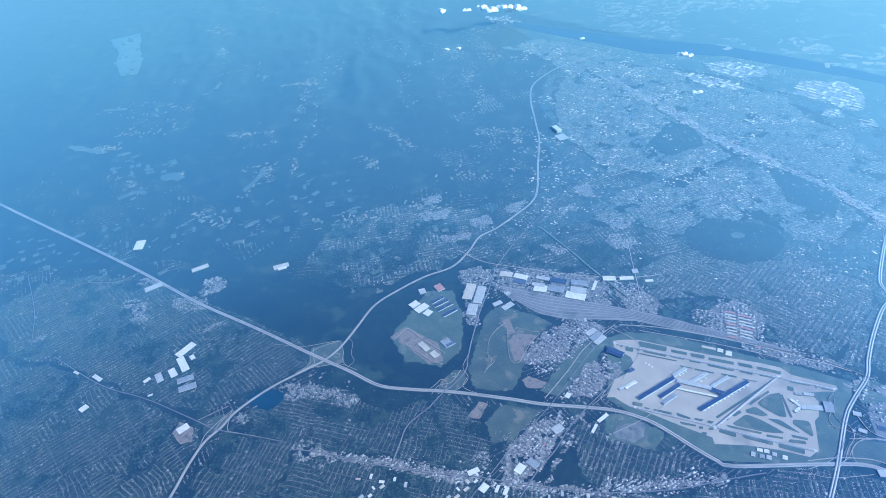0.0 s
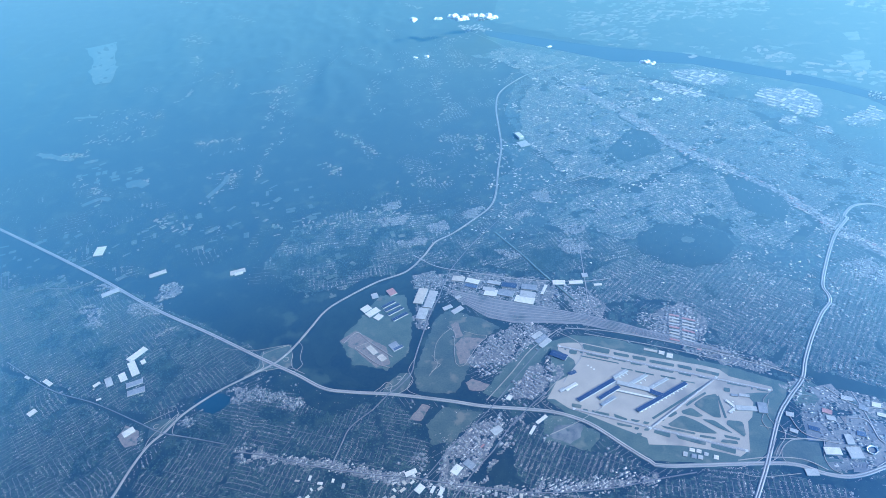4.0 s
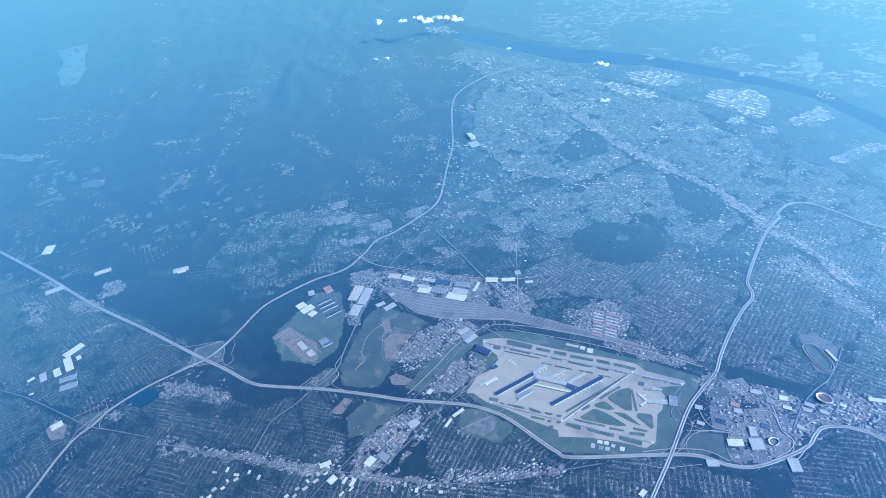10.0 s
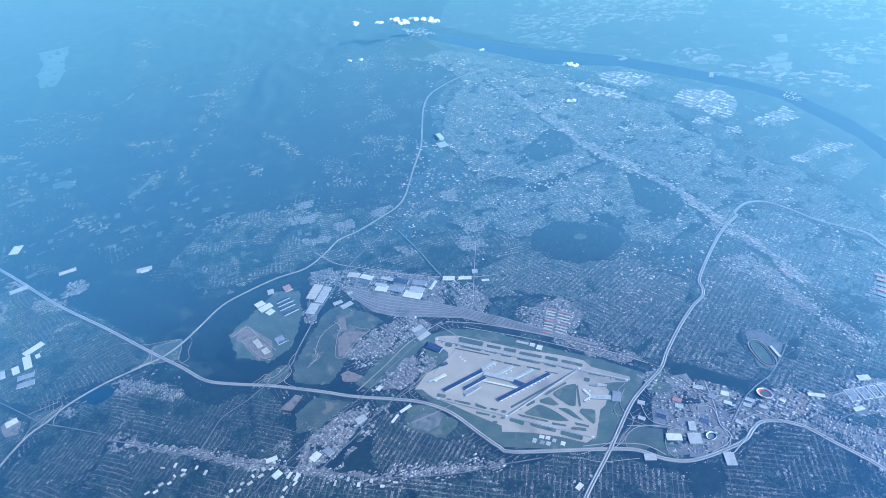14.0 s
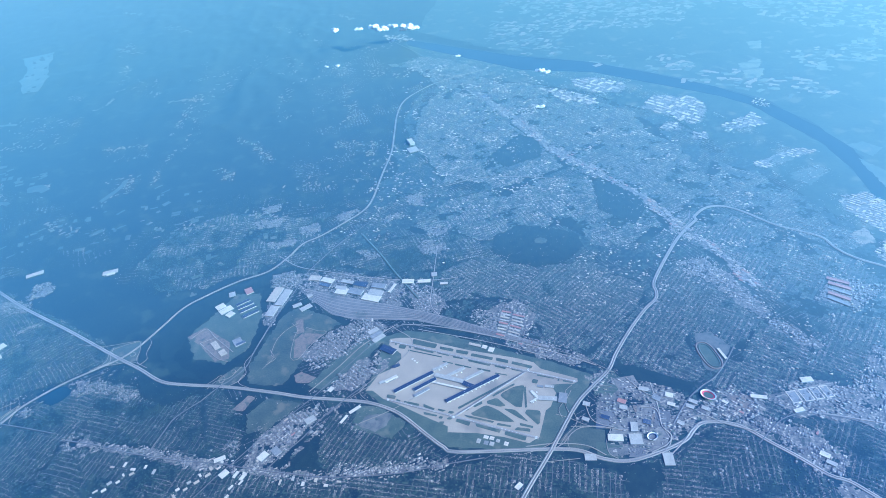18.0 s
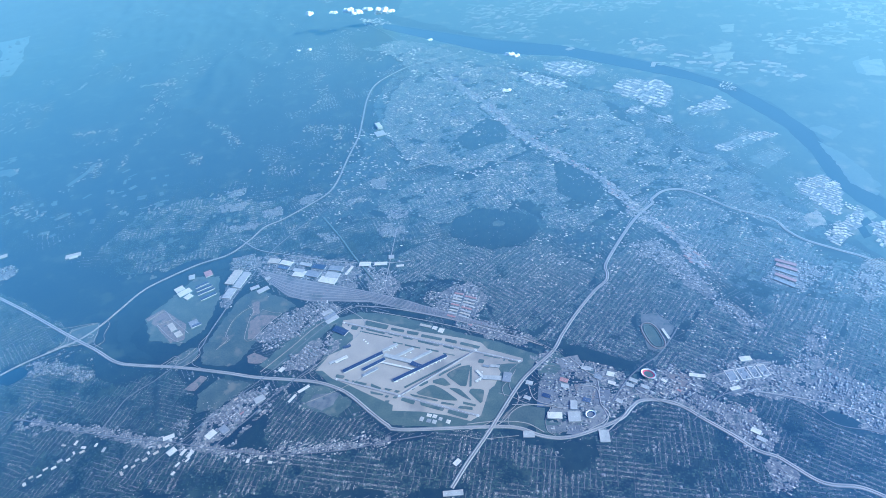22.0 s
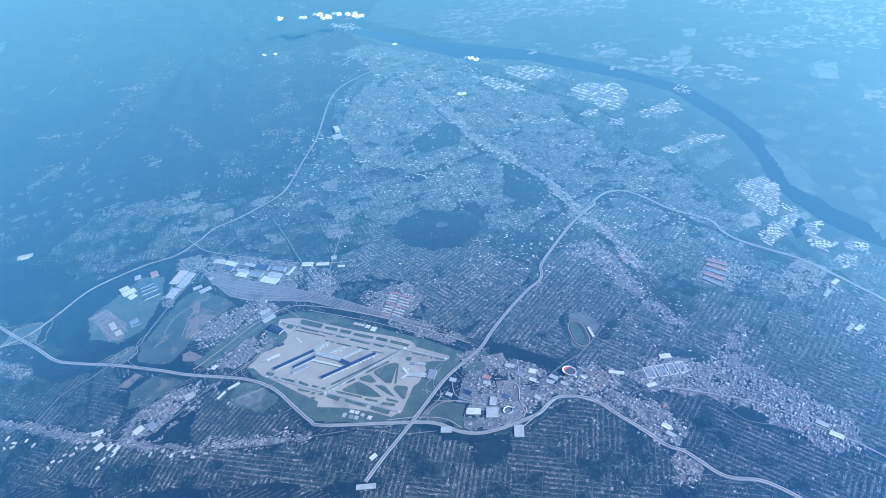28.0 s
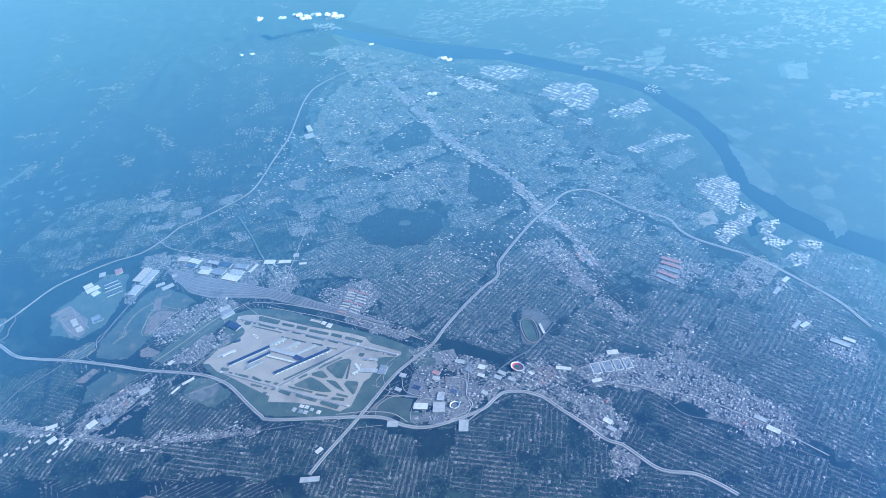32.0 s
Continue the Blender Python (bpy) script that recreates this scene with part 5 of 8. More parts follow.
# far shore industries and bare river land
WORKS = (
    [(405.6, 2166), (478.3, 2185.6), (579.2, 2134.3), (565.6, 2057.7), (491.9, 2048.4), (418.9, 2105.9)],
    [(305.7, 2082.1), (395, 2067.4), (487.7, 1998.1), (483.2, 1953.8), (366.2, 2002.1)],
    [(618.1, 1942), (662.1, 2034.6), (783.6, 2021.3), (813.6, 1947.9), (778.6, 1838.7), (749, 1830.4), (698.3, 1876.8)],
    [(830.2, 1816.7), (932.3, 1912.1), (955.3, 1830.5), (845.2, 1787.2)],
    [(658, 1824.8), (716, 1833.6), (720.1, 1784.4), (667.6, 1790.7)],
    [(741.2, 1773.8), (784.5, 1774.8), (784.1, 1731.6), (749.5, 1727.1)],
    [(1032.2, 1440.1), (1101.4, 1470.4), (1129.1, 1430), (1100.6, 1303.1), (1083, 1297.4), (1035.6, 1389.1)],
    [(1049.7, 1236.2), (1123.4, 1311.5), (1143.6, 1342.7), (1146.6, 1297.3), (1096.7, 1229.2), (1069, 1186.3), (1045.9, 1196.5)],
    [(1142.1, 1275), (1183.1, 1273.6), (1166.4, 1228.2), (1196.3, 1204.2), (1165.5, 1174.3), (1141, 1191.9)],
    [(1212.6, 1217.5), (1254.9, 1204.8), (1241.5, 1178.5), (1209.6, 1187.5)],
    [(905.2, 1618.6), (991.3, 1686.4), (1051.4, 1675.2), (986.1, 1634.3)],
    [(925.1, 1632), (924.5, 1585.1), (880.9, 1574.1), (879.7, 1605)],
    [(1169.9, 1155.6), (1216.6, 1172.7), (1217.7, 1135.4), (1182.6, 1119.7)])
for pts in WORKS:
    yard("pavement_works", pts, M_PAVED, "pale dusty ground of riverside works", 5.0, -38.0, 0.66)
for pts, lab in (
    ([(949.7, 1547.2), (1024.5, 1595.3), (1033, 1550.9), (985.4, 1491.7)], "bare brown riverside land"), ([(1150.5, 1527.7), (1173.1, 1542.9), (1180.4, 1448.3), (1207.3, 1399.4), (1192.3, 1386.3), (1152.5, 1433.8)], "bare sandy river bank"), ([(1125.8, 1710.6), (1172.2, 1728.7), (1209.2, 1696.7), (1172, 1647.4)], "brown field beyond the river"), ([(1277.8, 1415.9), (1330, 1431.3), (1328.4, 1382.6), (1279.3, 1374.9)], "brown field beyond the river"),
    ([(1279.7, 1289.1), (1323.5, 1324.9), (1319, 1270.6), (1279.4, 1246.9)], "brown field beyond the river"), ([(957, 2276.6), (1019.9, 2356.2), (1015.2, 2198.7), (968.2, 2174.6)], "pinkish ploughed field"), ([(1367.6, 2169.8), (1428.7, 2216.9), (1383.2, 2056.6), (1356, 2078.5)], "pinkish ploughed field")):
    patch("ground_field", pts, M_MEADOW, lab, "field", 2.2, 6)
for pts, m, lab in (
    ([(1135.8, 1639.8), (1178.6, 1572), (1200.3, 1502.5), (1216.5, 1424.8), (1190.8, 1408.3), (1156, 1486.7), (1142.1, 1555.9)], M_MEADOW, "bare sandy river bank"),
    ([(1285.8, 1423.8), (1321.2, 1443.3), (1328.4, 1382.7), (1290, 1370.8)], M_MEADOW, "brown field beyond the river"),
    ([(1287.7, 1285.3), (1316.2, 1291.6), (1315, 1249.6), (1283.6, 1222.9)], M_MEADOW, "brown field beyond the river"),
    ([(1274.4, 1355.8), (1316.5, 1340.2), (1324.8, 1309.6), (1294, 1320.7)], M_MEADOW, "pale field beyond the river"),
    ([(1015.9, 1288.3), (1052.7, 1318.2), (1058.5, 1262.5), (1021.3, 1249)], M_CROP, "pale field by the works"),
    ([(928, 1632.1), (989.3, 1666.6), (977.7, 1621.3), (932.9, 1600.9)], M_MEADOW, "bare ground by the works"),
    ([(948.4, 1532.5), (1037.5, 1586.8), (1041.8, 1566), (960.4, 1513)], M_MEADOW, "bare brown land by the river"),
    ([(958.8, 2303.2), (1037.9, 2344.7), (1022.1, 2275.2), (964.5, 2250.3)], M_FARM, "pinkish ploughed field"),
    ([(963.8, 2240), (1033.6, 2259.3), (1004.5, 2179.1), (959.2, 2174.7)], M_FARM, "pinkish ploughed field"),
    ([(1024.1, 2520.2), (1075.3, 2530.3), (1059.1, 2446.4), (1023.9, 2447.7)], M_FARM, "pinkish ploughed field"),
    ([(1209.6, 2307.8), (1239.3, 2323), (1221.6, 2235.4), (1196.9, 2235.8)], M_FARM, "pale ploughed field"),
    ([(1384.3, 2169.6), (1456.4, 2192.4), (1431, 2056.5), (1377.2, 2065.3)], M_FARM, "pale green field")):
    patch("ground_field", pts, m, lab, "field", 3.0, 7)

# farmland beyond the river and pastures in the southern woods, by the hundred
fr = random.Random(12)


def farmland(name, count, spot, size, turns, mats, label):
    """Many ragged fields of one crop in one mesh, each a little above the last."""
    sets = {m: ([], []) for m in mats}
    made = 0
    while made < count:
        x, y = spot()
        if x is None:
            continue
        w, d = fr.uniform(*size[0]), fr.uniform(*size[1])
        out = ragged(rect_points(x, y, w, d, fr.choice(turns) + fr.uniform(-8, 8)), 0.06 * (w + d) / 2, 8, made)
        v, f = sets[fr.choice(mats)]
        z = 0.02 + 0.15 * made / count
        f.append(range(len(v), len(v) + len(out)))
        v += [(px, py, z + (0.3 if x < -150 and y > 1380 else 0) + float(hill_height(np.array(px), np.array(py)))) for px, py in out]
        made += 1
    for m, (v, f) in sets.items():
        tagged(new(name, mesh(name, v, f, m)), label, "fields", kind="stuff")


def beyond_river():
    x, y = fr.uniform(60, 2200), fr.uniform(1700, 3200)
    if y < 2350 - 0.45 * (x - 300) + fr.uniform(0, 120) or float(fbm(np.array([x / 260.0]), np.array([y / 260.0]))[0]) < 0.43:
        return None, None
    return x, y


def southern_woods():
    x, y = fr.uniform(-1900, -240), fr.uniform(900, 1500)
    if y > 1330 + 0.12 * (-x) or float(fbm(np.array([x / 200.0 + 9]), np.array([y / 200.0]))[0]) < 0.50 or not is_free(np.array([x]), np.array([y]))[0]:
        return None, None
    return x, y


farmland("far_fields", 2300, beyond_river, ((8, 42), (5, 20)), (-20, 70, -5, 40), (M_FARM, M_MEADOW, M_CROP), "pale and green farm fields beyond the river")
farmland("pastures", 190, southern_woods, ((6, 26), (4, 14)), (30, -60, 60), (M_MEADOW, M_GRASS), "green pastures among the southern woods")

VALLEYS = [(smooth(l, 10), w) for l, w in (
    ([(-837, 2398.5), (-815.1, 2236.5), (-841.8, 2126.8), (-869.3, 2039.1)], 13), ([(-869.3, 2039.1), (-893.8, 1975.1), (-881.4, 1904.9), (-858.8, 1795.4), (-847.6, 1702)], 7), ([(-881.3, 1989.7), (-795.2, 1796.7), (-771.1, 1704.2), (-772.9, 1591.9), (-770.8, 1509), (-737.5, 1405.3)], 5), ([(-984.5, 1940.9), (-887, 1960.8)], 3), ([(-871.4, 2277.7), (-934, 2181.6), (-977.3, 2127.4)], 6),
    ([(-1461.7, 2401), (-1507.9, 2524.6), (-1404.9, 2452.6)], 5), ([(-1385.7, 2285.8), (-1199.9, 2090.6), (-1222.1, 2048.6)], 7), ([(-1224.6, 1877.2), (-1219.5, 1948.3), (-1224.5, 1967.7)], 3), ([(-1165.6, 2155.6), (-1082.8, 2023.4)], 5), ([(-712.1, 2382.9), (-640, 2274), (-636.4, 2179.1)], 9), ([(-526.5, 2162.2), (-574.5, 2049.7), (-572.2, 1954.2), (-506.7, 1823.5)], 8), ([(-365.3, 2074.6), (-294.1, 1912.4), (-304.4, 1807.1)], 9),
    ([(-281.4, 1655.8), (-202.1, 1683.5), (-101.7, 1651.2)], 6), ([(-1014.8, 1593.9), (-887.8, 1624.3)], 4), ([(-886.9, 1413.1), (-823.5, 1441.4), (-809.9, 1371.3), (-829.2, 1270.2)], 7), ([(-1545.7, 1715.7), (-1442.9, 1783), (-1225, 1766.1)], 14), ([(-1369.6, 1600.1), (-1223.2, 1624.3)], 16), ([(-1403.4, 1488.5), (-1339.6, 1509)], 8), ([(-1091.4, 1356.1), (-1053.6, 1379.6)], 4), ([(-501.6, 2377.8), (-410.5, 2469), (-308.4, 2530.5)], 9), ([(-359.3, 2258.4), (-199, 2201.8)], 9), ([(-569.2, 1491.8), (-516.4, 1447.1)], 6), ([(-595.2, 1682.5), (-442.3, 1563.1)], 4),
    ([(-1839.7, 3026.1), (-1730.6, 3000.4)], 2), ([(-1459.3, 2778.6), (-1314.3, 2716.1)], 4), ([(-681.5, 2922), (-588.2, 2874.6)], 4), ([(-1543.4, 2483.8), (-1480.3, 2468.3)], 3), ([(-944.6, 2815.1), (-655.8, 2577.6)], 6), ([(-636.7, 1191.8), (-412.5, 1231.8)], 16), ([(-402.8, 1244.9), (-274.3, 1304.4)], 16), ([(-308.9, 1412.8), (-116.5, 1451.9)], 14), ([(-192.1, 1641.1), (-67.1, 1514.6)], 16), ([(-1262.1, 1362.4), (-1124.7, 1280.3)], 12), ([(-934.5, 1184), (-817.9, 1179.3)], 12))]


def open_valleys():
    l, w = fr.choice(VALLEYS)
    p = l[fr.randrange(len(l))]
    e = w * (0.4 + p[1] / 1300.0)
    return p[0] + fr.gauss(0, e), p[1] + fr.gauss(0, e)


farmland("valley_fields", 900, open_valleys, ((4, 17), (2.5, 7)), (30, -60, 60, 100), (M_FARM, M_CROP, M_CROP), "pale fields and clearings in wooded valleys")

road("drive", [(-310.7, 826), (-293.1, 855.9), (-262.8, 834.2), (-208.9, 800.2)], 1.4, "pale access drive across open ground", M_ROAD)
road("drive", [(-286.3, 815.6), (-235.5, 782.1), (-207.9, 774.5)], 1.2, "pale access drive across open ground", M_ROAD)
road("drive", [(-262.8, 834.2), (-286.3, 815.6)], 1.0, "pale access drive across open ground", M_ROAD)
road("drive", [(-122.2, 889.8), (-103.9, 874.9), (-102.5, 850.6), (-90, 797.6), (-75, 794.8), (-68.1, 815.1), (-57.3, 847.3), (-43.1, 872.8), (-61.5, 874.2), (-88.4, 881.4)], 0.9, "pale access drive across open ground", M_ROAD)
road("drive", [(-132.7, 763.6), (-123.3, 794.1), (-137.2, 812.4)], 0.8, "pale access drive across open ground", M_ROAD)
road("drive", [(-25, 720), (10.7, 786.4), (37.5, 841.5), (70.5, 884.3), (92.6, 909.4)], 1.6, "pale access drive across open ground", M_ROAD)
road("drive", [(84.2, 663.1), (125.7, 692.5), (166.8, 728.8)], 1.0, "pale access drive across open ground", M_ROAD)
road("drive", [(363.8, 651.3), (407.9, 662.2), (456.8, 664.9), (487.9, 650.5)], 1.6, "pale access drive across open ground", M_ROAD)
road("drive", [(453.2, 755.5), (468.6, 715), (505, 704.3)], 1.4, "pale access drive across open ground", M_ROAD)
road("drive", [(432.7, 699.1), (478, 704.5), (513.9, 700.8)], 1.4, "pale access drive across open ground", M_ROAD)
road("drive", [(541.8, 753.5), (569.1, 750.6), (576.4, 716.3), (588.7, 700.9), (581.7, 683.6), (556.8, 664.4)], 1.8, "pale access drive across open ground", M_ROAD)
road("drive", [(524, 815.1), (561.1, 780.4), (607.1, 779.5)], 1.6, "pale access drive across open ground", M_ROAD)
road("drive", [(603.4, 725.3), (640.4, 747.1), (673.9, 733.7), (723.5, 722.9)], 1.8, "pale access drive across open ground", M_ROAD)
road("dirt_track", [(-110.1, 891), (-126.4, 868.8), (-135, 840.3), (-130.3, 799.8), (-117.8, 792.6), (-130.9, 773)], 0.8, "pale dirt track over a meadow", M_ROAD)

# ---- the rail yard ----
YARD = [(-137.5, 1000.1), (-57.8, 982.7), (20.8, 971.7), (97.2, 959.3), (196.1, 937.9), (296.8, 907.2), (390.9, 881.4), (389.4, 873.8), (295.7, 891.4), (196, 909.9), (129.9, 923), (60.4, 919.6), (2.5, 913.9), (-49.6, 924.3), (-99.6, 958.6)]
patch("ground_rail_yard", YARD, M_BALLAST, "pale ballast of a wide rail yard", "rail yard", 0.6, 8)
take(YARD)
top, low = smooth([(-132.3, 996.7), (-56.8, 980), (21.6, 969), (97.9, 956.7), (196.7, 934.6), (297.3, 904.1), (391, 879.9)], 6), smooth([(-101, 962.1), (-51.4, 929.3), (1.1, 918), (59.4, 922.9), (128.9, 927.1), (195.2, 913.8), (295.3, 894.5), (389.3, 875.2)], 6)
rail_yard = empty("rail_yard_tracks", pose(0, 0, 0), "parallel rusty rail tracks of a freight yard", "rail tracks", kind="structure")
k_ = min(len(top), len(low))
ia, ib = np.linspace(0, len(top) - 1, k_).astype(int), np.linspace(0, len(low) - 1, k_).astype(int)
for k in range(19):
    t = k / 18
    part("track" if k % 3 else "service_road", strip_mesh("track", top[ia] * (1 - t) + low[ib] * t, 0.55 if k % 3 else 0.8, 0.2 + 0.006 * k, M_STEEL if k % 3 else M_ROAD, 0, 0.15), rail_yard)
road("railway_line", [(295.2, 893.5), (373.3, 877.4), (446.9, 855.1), (506.2, 825)], 1.2, "ballasted railway line", M_BALLAST)
wagon = box_mesh("freight_wagon", 1.5, 0.34, 0.1, 0.55, M_BROWN)
for k in range(70):
    t, j = rnd.random(), rnd.randrange(k_ - 2)
    t = round(t * 10) / 10
    a = top[ia][j] * (1 - t) + low[ib][j] * t
    b = top[ia][j + 1] * (1 - t) + low[ib][j + 1] * t
    w_ = new("freight_wagon", wagon)
    w_.matrix_world = pose(a[0], a[1], 0.12, 0, 0, math.degrees(math.atan2(b[1] - a[1], b[0] - a[0])))
    tagged(w_, "brown freight wagon standing on a yard track", "wagon", "freight wagons in the yard")

# ---- woods and parks: no houses ----
for pts in (
    [(-403.2, 885.8), (-377.6, 914), (-324.5, 972.6), (-272.2, 1005.4), (-239.1, 1066.8), (-211.2, 1011.1), (-273.2, 968.4), (-298.1, 896.4), (-321.2, 829.7), (-321.1, 770.1), (-238.5, 724.3), (-305.3, 730), (-365.1, 794.6)],
    [(248.5, 1221.5), (301, 1269.7), (373.3, 1269.4), (434.9, 1248.9), (448.8, 1198.5), (410.7, 1140.3), (352, 1115.8), (286.7, 1128.2), (249.9, 1163.8)],
    [(468.9, 1484), (582.8, 1473.7), (593.9, 1363), (565.5, 1292.7), (483.6, 1353.9)], [(257, 1741.5), (317, 1727.3), (335.8, 1614.1), (244.8, 1547.7), (189.9, 1605.1)],
    [(-373.4, 735.1), (-299.9, 702.3), (-219.8, 706), (-266.8, 657.6), (-331.7, 673.4)], [(-3.9, 579.2), (15, 623.3), (26.5, 583.1), (12.7, 561.4)],
    [(505.7, 629.6), (567.2, 648.1), (571.9, 616.3), (541.9, 581.6), (524.6, 579.3)], [(933.1, 748.8), (972.5, 725), (945.2, 710.6), (895.9, 727.1)]):
    take(pts, True, SOFT)
    patch("ground_woods", pts, M_FOREST, "dark green woods between built-up land", "woodland", 3.0, 7)
canal = [(504.2, 843), (537.7, 846.5), (581.6, 832.3), (636.6, 814.3), (631.2, 796), (595.4, 801.6), (526.6, 816.4)]
take(canal)
patch("ground_tank", canal, M_FOREST, "dark green strip of trees along a cutting", "woodland", 1.0, 8)
KNOB = [(248.5, 1221.5), (301, 1269.7), (373.3, 1269.4), (434.9, 1248.9), (448.8, 1198.5), (410.7, 1140.3), (352, 1115.8), (286.7, 1128.2), (249.9, 1163.8)]
patch("ground_park", KNOB, M_FOREST, "dark wooded hill park among houses", "park", 4.0, 8)
KX, KY = [(354, 1214.2)][0]
patch("ground_clearing", [(KX + 14 * math.cos(t), KY + 11 * math.sin(t)) for t in np.linspace(0, 6.0, 20)], M_MEADOW, "pale grass clearing in the hill park", "clearing", 2.0, 5)

# ---- suburbs: streets, houses and trees ----
HOUSES, SHOPS, TREES, STREETS, LOTS = [], [], [], [], []
hr = np.random.RandomState(11)


BUILT = np.zeros((NY, NX), bool)


def built(x, y):
    i, j = np.clip(((x - X0) / CELL).astype(int), 0, NX - 1), np.clip(((y - Y0) / CELL).astype(int), 0, NY - 1)
    return BUILT[j, i]


def mark(polygon):
    take(polygon, True, BUILT)


def town(polygon, angle, along, across, filled, shops=0.0, trees=1.0, size=1.0, wander=0.0, gaps=0.82, grain=0.0):
    """Houses in rows on both sides of parallel streets, trees between them."""
    px, py = np.array([p[0] for p in polygon]), np.array([p[1] for p in polygon])
    k = max(1, int((px.max() - px.min()) * (py.max() - py.min()) / 2600))
    seeds = np.stack([hr.uniform(px.min(), px.max(), k), hr.uniform(py.min(), py.max(), k)], 1)
    kinds = hr.rand(k) < (0.0 if shops > 0.3 else 0.42)
    for turned in ((0, 1) if kinds.any() else (0,)):
        blocks(polygon, angle + 90 * turned, along, across, filled, shops, trees, size, wander, gaps, seeds, kinds, bool(turned), grain)
    mark(polygon)


def blocks(polygon, angle, along, across, filled, shops, trees, size, wander, gaps, seeds, kinds, turned, grain):
    c, s = math.cos(radians(angle)), math.sin(radians(angle))
    px, py = np.array([p[0] for p in polygon]), np.array([p[1] for p in polygon])
    u, v = px * c + py * s, -px * s + py * c

    def mine(x, y):
        """Which points lie in a quarter whose streets run this way."""
        best, kind = np.full(len(x), 1e9), np.zeros(len(x), bool)
        for (sx, sy), t in zip(seeds, kinds):
            d = (x - sx) ** 2 + (y - sy) ** 2
            near = d < best
            best, kind = np.where(near, d, best), np.where(near, t, kind)
        return kind == turned

    rows = np.arange(v.min(), v.max(), across)
    cols = np.arange(u.min(), u.max(), along)
    U, V = np.meshgrid(cols, rows)
    for side in (-1, 1):
        hu = U + hr.uniform(-0.25, 0.25, U.shape) * along
        hv = V + side * (1.9 if shops > 0.8 else 0.75 + 0.35 * size) + hr.uniform(-0.05, 0.05, U.shape) * across
        if wander:
            hv = hv + wander * across * 2 * (fbm(hu / 60, hv / 60) - 0.5)
        x, y = (hu * c - hv * s).ravel(), (hu * s + hv * c).ravel()
        thin = fbm(x / 45 + 40, y / 45) + 0.25 * hr.rand(len(x))
        jx = 60 * (fbm(x / 40 + 7, y / 40) - 0.47) + hr.normal(0, 4, len(x))
        jy = 60 * (fbm(x / 40, y / 40 + 31) - 0.47) + hr.normal(0, 4, len(x))
        ok = inside(x + jx, y + jy, polygon) & is_free(x, y, jx, jy) & (hr.rand(len(x)) < filled * 0.8) & (thin < gaps) & ~built(x, y)
        ok[ok] = mine(x[ok], y[ok])
        if grain:
            ok[ok] = fbm(x[ok] / grain + 5, y[ok] / (1.6 * grain)) + hr.normal(0, 0.03, int(ok.sum())) > 0.465
        x, y = x[ok], y[ok]
        n = len(x)
        w = size * hr.uniform(0.9, 1.7, n)
        d = size * hr.uniform(0.7, 1.1, n)
        a = radians(angle) + hr.choice([0, math.pi / 2], n) + hr.normal(0, 0.08, n)
        big = hr.rand(n) < shops
        rec = np.stack([x, y, w, d, a, hr.uniform(0.22, 0.4, n)], 1)
        HOUSES.append(rec[~big])
        rec[:, 2] *= 1.0 + 2.2 * hr.rand(n) ** 2
        rec[:, 3] *= hr.uniform(0.9, 1.8, n)
        rec[:, 4] = radians(angle) + hr.choice([0, math.pi / 2], n, p=[0.8, 0.2]) + hr.normal(0, 0.03, n)
        rec[:, 5] *= 1.5
        if shops > 0.8:
            rec[:, 2], rec[:, 3] = size * hr.uniform(2.4, 7.4, n) * hr.uniform(0.6, 1.0, n), size * hr.uniform(1.3, 3.0, n)
            rec[:, 4] = radians(angle) + hr.normal(0, 0.015, n)
        SHOPS.append(rec[big])
        lot = rec[big & (hr.rand(n) < (0.12 if shops > 0.8 else 1.0))].copy()
        lot[:, 2] += hr.uniform(2.0, 6.0, len(lot))
        lot[:, 3] += hr.uniform(1.5, 4.5, len(lot))
        lot[:, 5] = hr.uniform(0.12, 0.25, len(lot))
        LOTS.append(lot)
    m = int((u.max() - u.min()) * (v.max() - v.min()) * 0.032 * trees)
    tu, tv = hr.uniform(u.min(), u.max(), m), hr.uniform(v.min(), v.max(), m)
    x, y = tu * c - tv * s, tu * s + tv * c
    ok = inside(x, y, polygon) & is_free(x, y) & ~built(x, y)
    ok[ok] = mine(x[ok], y[ok])
    TREES.append(np.stack([x[ok], y[ok], hr.uniform(0.5, 1.15, ok.sum())], 1))
    for r in rows[::1]:
        n = int((u.max() - u.min()) / 6)
        if n < 2:
            continue
        su = np.linspace(u.min(), u.max(), n)
        sv = np.full(n, r)
        if wander:
            sv = sv + wander * across * 2 * (fbm(su / 60, sv / 60) - 0.5)
        x, y = su * c - sv * s, su * s + sv * c
        ok = inside(x, y, polygon) & is_free(x, y) & ~built(x, y)
        ok[ok] = mine(x[ok], y[ok])
        ok &= fbm(x / 45 + 40, y / 45) + 0.12 < gaps
        seg = ok[:-1] & ok[1:] & (hr.rand(n - 1) < 0.93)
        STREETS.append(np.stack([x[:-1][seg], y[:-1][seg], x[1:][seg], y[1:][seg]], 1))


